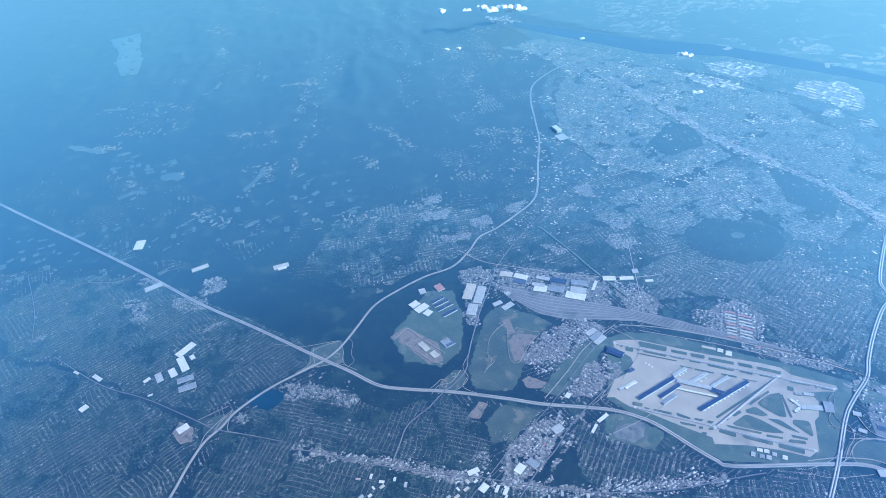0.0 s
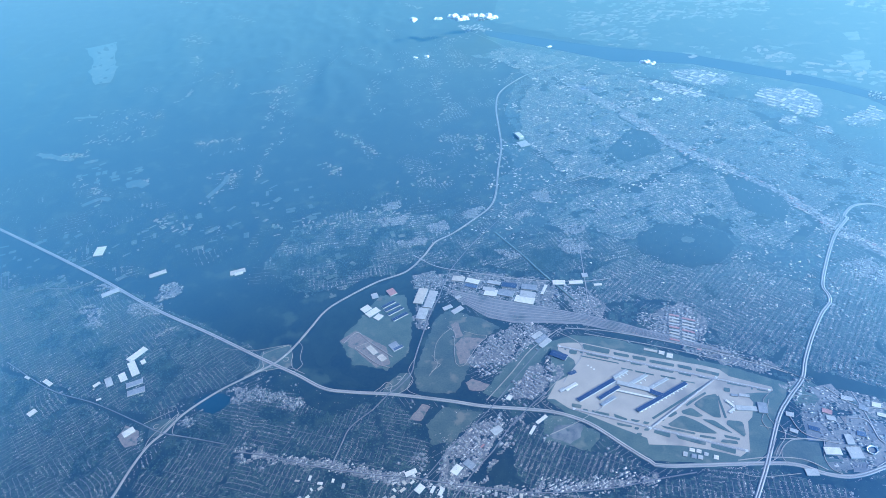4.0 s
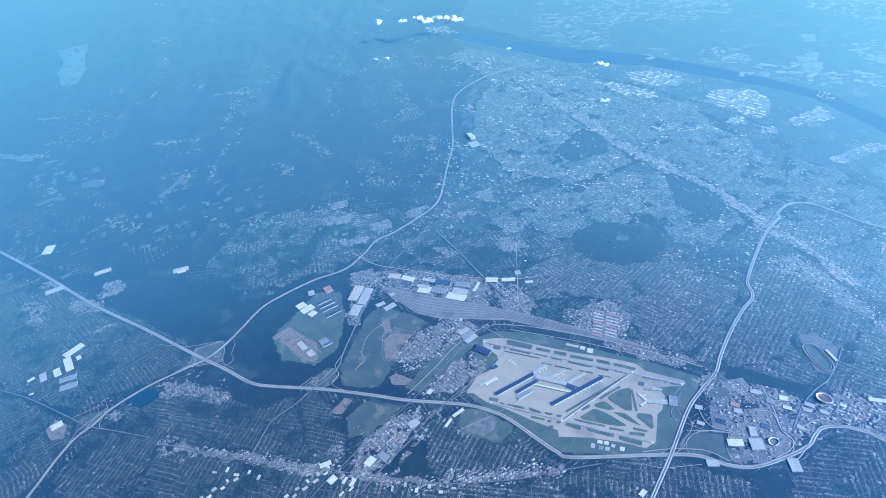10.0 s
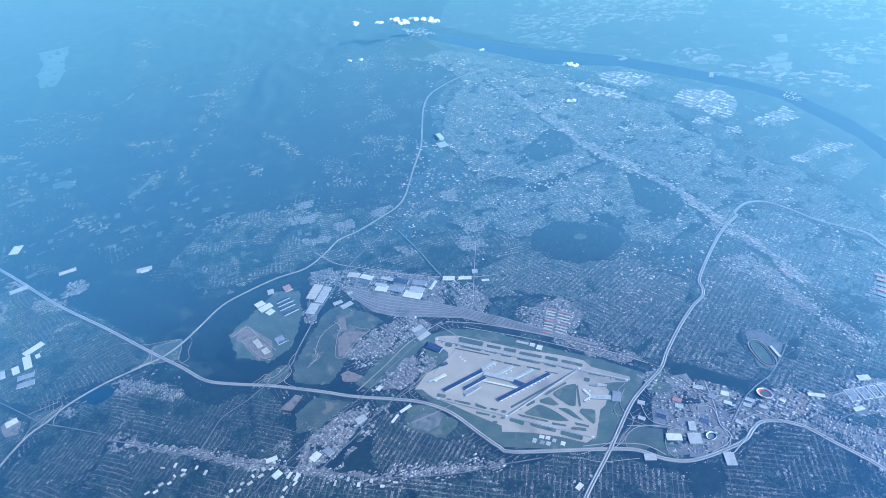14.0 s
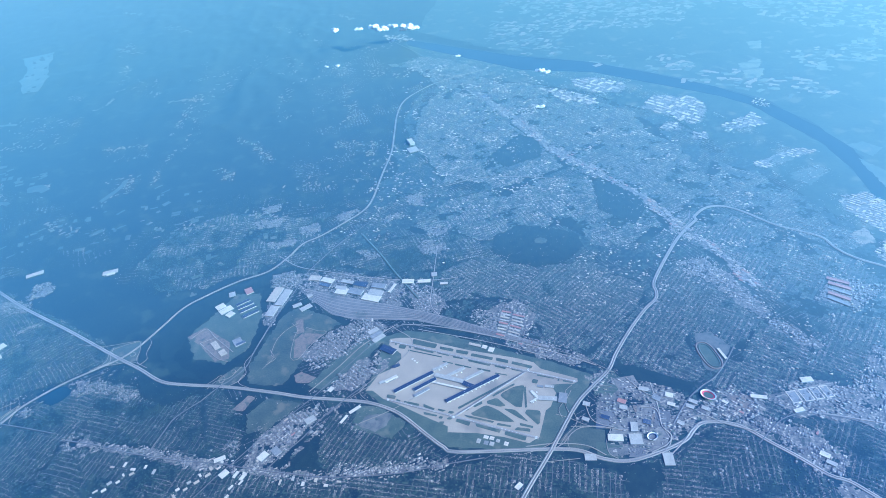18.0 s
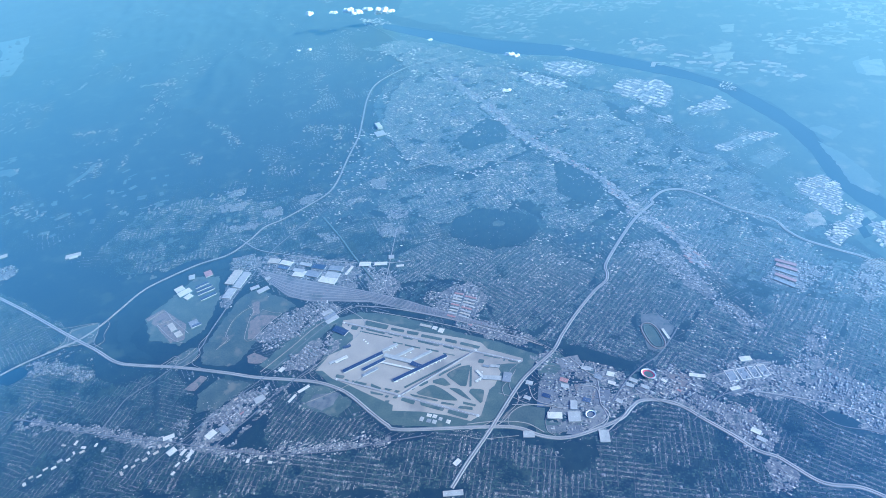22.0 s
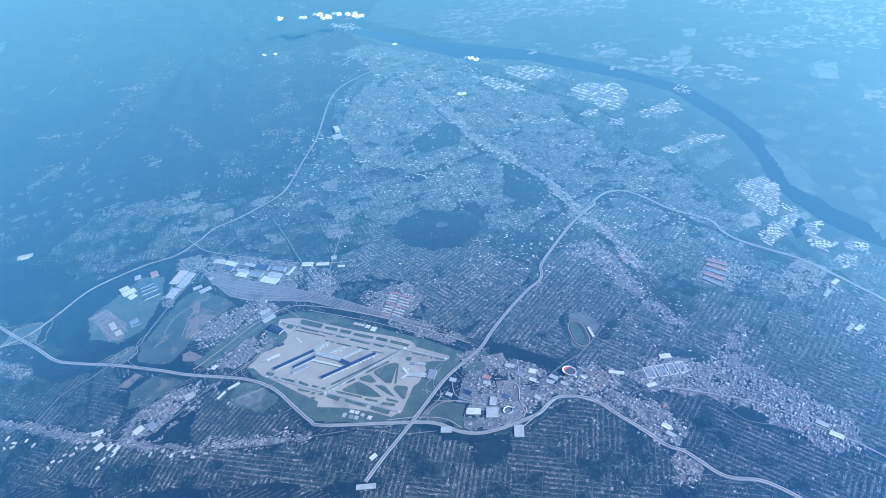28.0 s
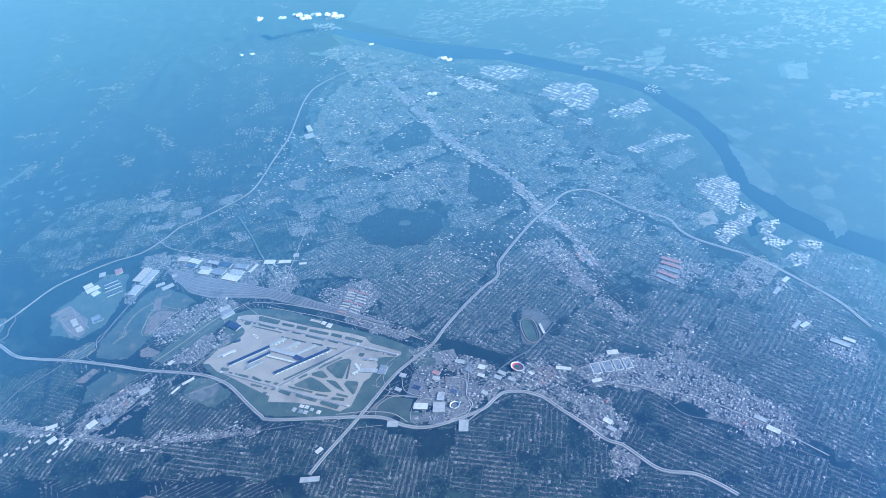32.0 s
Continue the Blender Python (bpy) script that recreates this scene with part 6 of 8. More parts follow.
def quarter(polygon, angle, across=9.0, along=1.8, filled=0.85, trees=1.0, size=1.0, wander=0.0, gaps=0.9, cross=26.0, ground_m=None, shops=0.02, edge=40.0, cell=3.4):
    """A residential quarter: parallel streets with a row of houses on either side, cross streets, and trees in the back yards."""
    px, py = np.array([p[0] for p in polygon]), np.array([p[1] for p in polygon])
    k = max(2, int((px.max() - px.min()) * (py.max() - py.min()) / 5200))
    seeds = np.stack([hr.uniform(px.min(), px.max(), k), hr.uniform(py.min(), py.max(), k)], 1)
    kinds = hr.rand(k) < 0.33
    for turned in (False, True):
        side_streets(polygon, angle + 90 * turned, across, along, filled, trees, size, wander, gaps, cross, shops, edge, seeds, kinds == turned)
    if ground_m:
        SUBURB[0] += 0.0013
        c, s = math.cos(radians(angle)), math.sin(radians(angle))
        u, v = px * c + py * s, -px * s + py * c
        U, V = np.meshgrid(np.arange(u.min(), u.max(), cell), np.arange(v.min(), v.max(), cell))
        x, y, ok, thin = lots(U, V, c, s, polygon, wander, across, edge)
        ok &= thin + 0.05 * hr.normal(0, 1, len(x)) < gaps + 0.03
        U, V = U.ravel()[ok], V.ravel()[ok]
        h = cell * 0.5 - 0.1
        q = np.stack([np.stack([(U + a) * c - (V + b) * s, (U + a) * s + (V + b) * c, np.full(len(U), SUBURB[0])], 1) for a, b in ((-h, -h), (h, -h), (h, h), (-h, h))], 1).reshape(-1, 3)
        q[:, :2] += hr.uniform(-0.09, 0.09, (len(q), 2))
        tagged(new("ground_suburb", fast_mesh("ground_suburb", q, np.arange(len(q)).reshape(-1, 4), ground_m)), "lawns, drives and leafy gardens of a residential quarter", "suburb", kind="structure")
    mark(polygon)


def lots(hu, hv, c, s, polygon, wander, across, edge):
    """Places in the quarter: their x and y, whether one may build there, and how loosely the land is built up."""
    hv = hv + wander * across * 2 * (fbm(hu / 60, hv / 60) - 0.5)
    x, y = (hu * c - hv * s).ravel(), (hu * s + hv * c).ravel()
    jx, jy = edge * (fbm(x / edge + 7, y / edge) - 0.47), edge * (fbm(x / edge, y / edge + 31) - 0.47)
    return x, y, inside(x + jx, y + jy, polygon) & is_free(x, y, jx * 15 / edge, jy * 15 / edge) & ~built(x, y), fbm(x / 38 + 40, y / 38)


def side_streets(polygon, angle, across, along, filled, trees, size, wander, gaps, cross, shops, edge, seeds, mine):
    c, s = math.cos(radians(angle)), math.sin(radians(angle))
    px, py = np.array([p[0] for p in polygon]), np.array([p[1] for p in polygon])
    u, v = px * c + py * s, -px * s + py * c

    def spot(hu, hv):
        x, y, ok, thin = lots(hu, hv, c, s, polygon, wander, across, edge)
        at = np.flatnonzero(ok)
        if len(at):
            best, own = np.full(len(at), 1e12), np.zeros(len(at), bool)
            for (sx, sy), m in zip(seeds, mine):
                d = (x[at] - sx) ** 2 + (y[at] - sy) ** 2
                near = d < best
                best, own = np.where(near, d, best), np.where(near, m, own)
            ok[at] = own
        return x, y, ok, thin

    rows, cols = np.arange(v.min(), v.max(), across), np.arange(u.min(), u.max(), along)
    rows = rows + hr.normal(0, 0.07, len(rows)) * across
    U, V = np.meshgrid(cols, rows)
    near_cross = np.abs((U - u.min() + cross / 2) % cross - cross / 2) < 1.2
    for side in (-1, 1):
        x, y, ok, thin = spot(U + hr.uniform(-0.3, 0.3, U.shape) * along, V + side * (0.8 + 0.45 * size) + hr.normal(0, 0.3, U.shape))
        ok &= (thin + 0.12 * hr.rand(len(x)) < gaps) & (hr.rand(len(x)) < filled * np.clip(5 * (fbm(x / 14, y / 14) - 0.34), 0.1, 1.3)) & ~near_cross.ravel()
        x, y, n = x[ok], y[ok], int(ok.sum())
        big = hr.rand(n) < shops
        rec = np.stack([x, y, size * hr.uniform(0.8, 1.5, n), size * hr.uniform(0.7, 1.05, n), radians(angle) + hr.choice([0, math.pi / 2], n, p=[0.35, 0.65]) + hr.normal(0, 0.04, n), hr.uniform(0.22, 0.4, n)], 1)
        HOUSES.append(rec[~big])
        rec[:, 2:4] *= hr.uniform(1.5, 3.2, (n, 2))
        SHOPS.append(rec[big])
        lot = rec[big].copy()
        lot[:, 2:4] += hr.uniform(1.5, 4.0, (len(lot), 2))
        lot[:, 5] = hr.uniform(0.12, 0.25, len(lot))
        LOTS.append(lot)
    m = int((u.max() - u.min()) * (v.max() - v.min()) * 0.05 * trees)
    k = hr.randint(0, len(rows), m)
    x, y, ok, thin = spot(hr.uniform(u.min(), u.max(), m), rows[k] + across * (0.5 + hr.normal(0, 0.2, m)))
    TREES.append(np.stack([x[ok], y[ok], hr.uniform(0.6, 1.5, ok.sum())], 1))
    for lines, turn in ((rows, False), (np.arange(u.min(), u.max(), cross), True)):
        lo, hi = (v.min(), v.max()) if turn else (u.min(), u.max())
        n = int((hi - lo) / 6) + 1
        A, B = np.meshgrid(np.linspace(lo, hi, n), lines)
        x, y, ok, thin = spot(B, A) if turn else spot(A, B)
        ok &= thin < gaps
        x, y, ok = x.reshape(B.shape), y.reshape(B.shape), ok.reshape(B.shape)
        seg = ok[:, :-1] & ok[:, 1:]
        STREETS.append(np.stack([x[:, :-1][seg], y[:, :-1][seg], x[:, 1:][seg], y[:, 1:][seg]], 1))


SUBURB = [0.004]
ZONES = (
    ([(-1176.7, 808.2), (-1143.3, 903.7), (-984.2, 939.4), (-834.2, 920.6), (-706.5, 880.3), (-553.8, 819.9), (-440.4, 768.7), (-495.9, 690.9), (-548.6, 665), (-597.7, 615.3), (-720.3, 637.1), (-825.7, 657), (-958.2, 704.5), (-1050.4, 693.6)], 60, 2.2, 6.0, 0.55, 0.02, 1.2),
    ([(-1061.9, 677.5), (-947.7, 691.1), (-816.9, 644.7), (-608.1, 596.1), (-567.7, 561.3), (-572.8, 467.6), (-592.8, 409.4), (-800.3, 379.8)], 35, 2.6, 7.5, 0.35, 0.02, 1.6),
    ([(-544.7, 575.5), (-495, 665.3), (-404.2, 702.2), (-298.1, 696.2), (-217, 694), (-186, 644.9), (-152.2, 574.4), (-412.6, 570.9), (-405.4, 510.1), (-509.9, 457.4), (-547.7, 490.6)], 50, 2.5, 7.0, 0.4, 0.02, 1.6),
    ([(-537.3, 472.5), (-431.1, 568.4), (-182.9, 552.3), (-129.2, 548), (-112.1, 461), (-515.6, 403.1)], 25, 2.5, 7.0, 0.4, 0.03, 1.6),
    ([(-241.2, 672.8), (-189.7, 703.9), (-89.7, 632.3), (-109.2, 565.6), (-220, 561.7)], 50, 2.5, 7.0, 0.45, 0.02, 1.5),
    ([(22.2, 663), (79.7, 687.3), (165.3, 642.2), (234.8, 620), (168.7, 581.8), (69, 561), (32.4, 573.9)], 64, 2.2, 5.5, 0.85, 0.02, 1.1),
    ([(-175.3, 541.9), (-50.5, 548.3), (70.3, 551.7), (202.1, 578.5), (301.4, 618.6), (391.4, 628.2), (368.2, 527.9), (-195.3, 450.5)], 20, 2.4, 6.5, 0.5, 0.05, 1.3),
    ([(315.9, 623.1), (399.7, 636.7), (449.8, 628.2), (541.4, 636.2), (593.5, 656.9), (651.9, 721.9), (707.9, 720), (771.3, 678.6), (821.8, 647.5), (868.6, 613.6), (958.8, 588.1), (947.6, 518.7), (379.8, 440.3)], 8, 2.0, 5.5, 0.85, 0.02, 1.2),
    ([(813.3, 646.5), (753.7, 704.5), (726.1, 724.6), (771.9, 747.9), (880.9, 754.5), (945.2, 710.6), (1052.9, 676.5), (1171, 643.2), (1190.2, 552.3), (971.1, 572), (869.5, 623.4)], -29, 2.0, 5.8, 0.8, 0.12, 1.2))
ZONES2 = (
    ([(934.6, 835.9), (1021.2, 974), (1073.6, 1043.8), (1160.2, 1068.6), (1219.2, 993.4), (1255.9, 931.3), (1302.1, 863.4), (1266.8, 683.7), (1168, 652.1), (1090.3, 701.6), (1018.5, 794.5)], 47, 2.0, 6.0, 0.85, 0.05, 1.0),
    ([(722.3, 883.3), (774.1, 982.5), (864.7, 912.7), (926, 1030.2), (1026.4, 1006.3), (1001.6, 912.1), (929.9, 835.4), (871.6, 870), (793, 868.9)], 42, 2.1, 6.0, 0.85, 0.06, 1.0),
    ([(671.4, 870.7), (722.3, 883.3), (793.1, 873.2), (841, 846), (781.9, 799.4), (771.9, 747.9), (726.2, 722.2), (703.3, 719.5), (651.9, 721.9), (670.9, 793.7)], -25, 2.6, 5.6, 0.9, 0.30, 0.8),
    ([(439.2, 854.2), (522.3, 950.2), (587.5, 1026), (592.8, 1092.4), (654.7, 1157.9), (774.1, 982.5), (722, 898.2), (645.3, 945.5), (645.1, 875.4), (611.5, 842.6), (503.3, 860.8)], 59, 2.1, 5.6, 0.9, 0.03, 0.9),
    ([(164.5, 1056.6), (255.1, 1105.4), (404.6, 1138.3), (562.8, 1089.9), (575, 1034), (512.4, 940.9), (439.2, 854.2), (369.7, 910.5), (336.4, 994.4), (234, 1003.9)], 55, 2.1, 5.6, 0.8, 0.03, 1.2),
    ([(163.4, 1102), (257.6, 1149.7), (372.3, 1120.3), (465.3, 1147.6), (552.9, 1081.5), (564.7, 983.3), (491.9, 846.7), (394, 891), (345.6, 900.3), (361.5, 978.8), (245, 1000.6), (168.8, 976.3), (142.9, 1043.7)], 57, 2.1, 5.6, 0.85, 0.03, 1.0),
    ([(-88.4, 1141.5), (-5.6, 1191.5), (131.6, 1247), (208.9, 1208.4), (257.6, 1149.7), (140.9, 1080.8), (22.5, 1070.3), (-77.4, 1080.9)], 30, 2.2, 6.5, 0.6, 0.10, 1.0),
    ([(-239.1, 1066.8), (-212.2, 1221), (-158, 1225.1), (-40.9, 1166.8), (-77.4, 1080.9), (-142.9, 1036.2)], 30, 2.3, 7.0, 0.6, 0.08, 1.2),
    ([(-562.4, 1038.5), (-551.6, 1171.6), (-430.6, 1279), (-251.5, 1266.4), (-173.1, 1296.9), (-216.9, 1130.9), (-271.2, 1044.1), (-333.9, 999.7), (-431.3, 953.3)], 20, 2.8, 10.0, 0.28, 0.05, 1.5))
HELD = TAKEN.copy()
for pts in [p for p, _ in PAVED + PAVED2] + list(ESTATES) + list(WORKS):
    take(pts)
TURNS = (53, 53, 84, 84, 84, 73, 90, 90, -25, 61.6, 61.6, 63, 63, 57, 57, 30, 30, 20)
for k, z in enumerate(ZONES + ZONES2):
    if k < 5:
        quarter(z[0], TURNS[k], 8.0, 2.1, 0.55, 1.3, 0.7, 1.0, 0.60, 30.0, M_GROVE)
    elif k < 9:
        quarter(z[0], TURNS[k], 8.5, 1.7, 0.8, 1.25, 0.95, 0.15, 0.66, 24.0, M_GROVE)
    elif k < 15:
        quarter(z[0], TURNS[k], 9.0, 1.9, 0.85, 0.9, 1.1, 0.15, 0.72, 26.0, M_YARD, 0.05)
    else:
        quarter(z[0], TURNS[k], 9.0, 2.4, 0.7, 0.9, 1.2, 0.8, 0.52, 30.0, M_GROVE, 0.05)
quarter([(505, 862), (612, 846), (648, 874), (668, 850), (640, 815), (560, 816), (518, 836)], 63, 9.0, 1.9, 0.85, 0.9, 1.1, 0.15, 0.80, 26.0, M_YARD, 0.08)
CITY = [(-100, 1100), (-60, 1500), (-110, 2000), (0, 2190), (430, 2060), (720, 1850), (870, 1640), (980, 1420), (1090, 1180), (1190, 1045), (1320, 820), (1220, 560), (600, 560), (450, 800), (160, 930), (-100, 1000)]
# the western suburbs, farther off
FAR = (
    ([(37.6, 1235.2), (114.7, 1370.1), (275.6, 1463.8), (421.8, 1500.2), (574.6, 1422), (647.2, 1298.6), (585.6, 1225.3), (483.1, 1218.1), (394.3, 1282.6), (272.4, 1203.5), (143.5, 1171.6)], 30, 2.8, 8.0, 1.1, 0.10, 0.5),
    ([(-81.8, 1924.1), (27.2, 2112.7), (244.6, 1802.9), (414.1, 1561.3), (305.8, 1465.2), (90.5, 1455.1), (-33.7, 1646.4)], 40, 3.2, 9.0, 1.1, 0.10, 0.5),
    ([(-126.8, 2219.3), (138.7, 2162.3), (431.7, 2015.5), (634.9, 1848.4), (715.5, 1636.3), (766.8, 1405.5), (659.4, 1348.3), (544.5, 1448.1), (378.7, 1592), (209.2, 1802.3)], 35, 3.0, 8.0, 1.1, 0.10, 0.4),
    ([(646.7, 1322.8), (725.8, 1364.7), (828.2, 1333.9), (921, 1270.5), (1025.3, 1193.5), (1091, 1140.7), (1157.4, 1075), (1150.2, 978.4), (1070.9, 1050.5), (958.8, 991.2), (859.1, 1014.8), (778.1, 1096.5), (710.7, 1190.7)], 45, 2.3, 6.2, 0.75, 0.06, 0.7),
    ([(713, 1402.6), (774.2, 1606.4), (885.1, 1549.8), (951.2, 1415.5), (1036.7, 1256.6), (986.3, 1231.8), (854.6, 1347.6)], 45, 2.8, 8.0, 1.1, 0.10, 0.5),
    ([(-296.7, 2336.8), (-176.4, 2393.5), (19.3, 2328.4), (133.6, 2188.3), (-20.3, 2138.5), (-126.8, 2219.3)], 40, 4.0, 11.0, 0.4, 0.08, 0.3),
    ([(1155.6, 1139.4), (1230, 1183.3), (1334.2, 1154.3), (1377, 1071.6), (1311.7, 890), (1262.8, 953.2), (1225.9, 1017.3)], 47, 2.2, 6.2, 0.8, 0.05, 0.8))
for k, z in enumerate(FAR):
    quarter(z[0], 61.6 if k in (3, 6) else z[1], 9.0, 3.0 if k not in (3, 6) else 2.0, 0.85, 0.5, 1.6 if k not in (3, 6) else 1.2, 0.5, 0.60, 26.0, M_YARD, 0.06, 130.0, 5.5)
# leafy ground between the quarters
cu, cv = np.meshgrid(np.arange(-140, 1330, 6.0), np.arange(540, 2210, 6.0))
cu, cv = cu.ravel(), cv.ravel()
ok = inside(cu + 70 * (fbm(cu / 90, cv / 90) - 0.47), cv + 70 * (fbm(cu / 90 + 9, cv / 90) - 0.47), CITY) & is_free(cu, cv) & ~built(cu, cv) & (fbm(cu / 60 + 3, cv / 60) + hr.normal(0, 0.03, len(cu)) < 0.60)
q = np.stack([np.stack([cu[ok] + a, cv[ok] + b, np.full(int(ok.sum()), 0.004)], 1) for a, b in ((-2.9, -2.9), (2.9, -2.9), (2.9, 2.9), (-2.9, 2.9))], 1).reshape(-1, 3)
tagged(new("ground_city", fast_mesh("ground_city", q, np.arange(len(q)).reshape(-1, 4), M_GROVE)), "leafy green ground between city quarters", "city ground", kind="structure")
# looser suburbs in between
BROAD = [(-1294.2, 907.8), (-1132.6, 964.6), (-918.5, 946.2), (-706.5, 880.3), (-451.1, 767.5), (-302.9, 712.2), (-161.7, 713.2)] + [(-29.2, 707.8), (-138, 912.5), (-184.1, 1051.8), (-251.7, 1065.7), (-212.2, 1221), (-155.2, 1349.7), (8.5, 1414), (145.1, 1537)] + [(-36.2, 1449.1), (-81.1, 1797.1), (-138.7, 2114.1), (-11, 2272.2), (427.2, 2061.6), (717.7, 1849.6), (864, 1641.3), (977, 1416.9), (1099.6, 1179.4), (1188.2, 1044.5), (1252.2, 903.7)] + [(1317.5, 816.8), (1218.1, 556.1), (412, 444.7)] + [(-140.4, 440.9)] + [(-482.4, 407.8), (-803.8, 361.7)]
town(BROAD, 40, 2.6, 7.5, 0.6, 0.06, 0.7, 0.95, wander=0.6, gaps=0.60, grain=5.0)
town([(-645.5, 1010.7), (-633.8, 1189.2), (-518.9, 1353.5), (-254.7, 1397.9), (-112.4, 1352.5), (-201.3, 1176), (-333.9, 999.7), (-448.5, 933.5)], 15, 3.4, 12.0, 0.35, 0.05, 0.8, 1.2, wander=0.6, gaps=0.46)
town([(-1535.3, 1216.3), (-1467.9, 1402), (-1067, 1338.1), (-730.1, 1179.9), (-584.5, 1039.1), (-714.6, 1026.3), (-864.5, 971.2), (-1136.4, 1050.3)], 35, 3.4, 12.0, 0.35, 0.06, 0.8, 1.2, wander=0.6, gaps=0.46)
town([(-653.2, 2575.1), (-397.9, 2496.5), (-62.5, 1797.5), (-73.6, 1417.4), (-244, 1322.5), (-394.4, 1563.9), (-463.3, 2015.9)], 25, 3.6, 10.0, 0.45, 0.08, 0.3, 1.4, wander=0.8, gaps=0.50)
town([(-271, 2590.6), (468.2, 2287), (848.8, 1886.9), (1030.1, 1642.2), (1117.1, 1277.6), (1177.2, 1141.2), (1009.9, 1270.1), (689, 1629.8), (231.2, 2010.9)], 38, 3.2, 9.0, 0.55, 0.12, 0.3, 1.4, wander=0.6, gaps=0.56)
BUILT[:] = False
# hamlets in the hills and small estates
for pts in ([(-1315.8, 2150.6), (-1162.2, 2111.5), (-1105.6, 2017.8), (-1218.5, 2027.6)], [(-982.3, 1673.8), (-921.9, 1715.1), (-896.8, 1676.4), (-959.8, 1659)], [(-1011.8, 1582.2), (-869.5, 1602), (-829.7, 1553.5), (-963, 1534.1)], [(-869.1, 1409.6), (-791.8, 1429.2), (-763.6, 1363.6), (-833.9, 1365.7)], [(-568, 1487.6), (-516.7, 1467.7), (-505.1, 1428.2), (-539.4, 1441.7)], [(-560.7, 1660.3), (-536.4, 1668.5), (-420.7, 1549.6), (-446.1, 1525.5)], [(-535.4, 2311.7), (-386, 2428.7), (-296.9, 2336), (-428.1, 2171.1)],
            [(-388.1, 2029.9), (-317.6, 2068.7), (-251.4, 1844.2), (-322.1, 1863.9)], [(-570.4, 2145.8), (-514.1, 2171.8), (-485.9, 2068.8), (-534, 2068.8)], [(-603.6, 1971.9), (-560.9, 1995.7), (-476.2, 1798.7), (-527.1, 1818.2)], [(-332.6, 1649.6), (-183.5, 1676.1), (-98.5, 1636.6), (-102.5, 1616), (-272.9, 1623.5)], [(-1508.5, 1798.9), (-1239.2, 1826.4), (-1151.8, 1660.8), (-1390.8, 1673.6)], [(-1428.3, 1991), (-1363.1, 2016.8), (-1324, 1956.7), (-1383, 1941.5)]):
    town(pts, 20, 5.5, 10.0, 0.4, 0.15, 0.2, 1.7, gaps=0.62)
for line_, width_ in (([(-809.5, 2347.3), (-786, 2201.7), (-812.8, 2094.6), (-855.1, 1994.1), (-863.6, 1899.9), (-851, 1790.7), (-839.3, 1689.7)], 26), ([(-821.9, 1886.9), (-771.6, 1771.6), (-753.7, 1673), (-758.7, 1588), (-761.8, 1495.1), (-739.4, 1407)], 20), ([(-966.7, 1935.8), (-871.5, 1960.4), (-861.1, 1970)], 16), ([(-845.2, 2043.6), (-801.7, 2068.9)], 16), ([(-1218.1, 1872.2), (-1214.8, 1909.5), (-1210.7, 1957.6)], 14), ([(-700, 2200.7), (-674.3, 2285.2)], 26), ([(-1043.7, 2321.8), (-941.4, 2121.3)], 18), ([(-370.8, 2367.3), (-284, 2278.4), (-177.2, 2168.9)], 24)):
    l_ = smooth(line_, 12)
    sd = sideways(l_) * width_ / 2
    town([tuple(p) for p in np.vstack([l_ - sd, (l_ + sd)[::-1]])], 60, 5.0, 9.0, 0.2, 0.1, 0.2, 1.5, gaps=1.2)
for pts, ang in (([(-483.2, 688.5), (-471.6, 698.1), (-337.5, 688.5), (-342.2, 672.1), (-428.2, 669), (-469.7, 671)], 30), ([(-540.4, 598.5), (-539.9, 626.3), (-514.1, 619.1), (-516.3, 596.4)], 45), ([(-408.5, 555.2), (-410.1, 582.6), (-371.5, 575.7), (-357.5, 552.6)], 40), ([(-912, 863.4), (-887.6, 887.5), (-823.4, 821.7), (-837.8, 800.5)], 55), ([(-137.6, 574.3), (-115.5, 614.6), (-93.8, 604.3), (-115, 566.9)], 55), ([(-771.2, 951.6), (-740.6, 970.1), (-713.2, 948.2), (-740.1, 914)], 30), ([(-1038.5, 740.9), (-1019.1, 765.4), (-1007.3, 757.1), (-1024.3, 736.2)], 30), ([(-702.1, 803), (-671.9, 838.6), (-662.1, 831.5), (-684.2, 797.2)], 30), ([(-800.6, 875.4), (-769.1, 900.1), (-706.5, 880.3), (-711.6, 866), (-778.8, 860.4)], 25)):
    town(pts, ang, 3.2, 4.6, 0.9, 0.5, 0.4, 1.1, gaps=0.9)
TAKEN[:] = HELD
for k, pts in enumerate(ESTATES):
    town(pts, 30 + 25 * (k % 3), 3.0, 5.0, 0.9, 0.4, 0.2, 1.1, gaps=0.9)
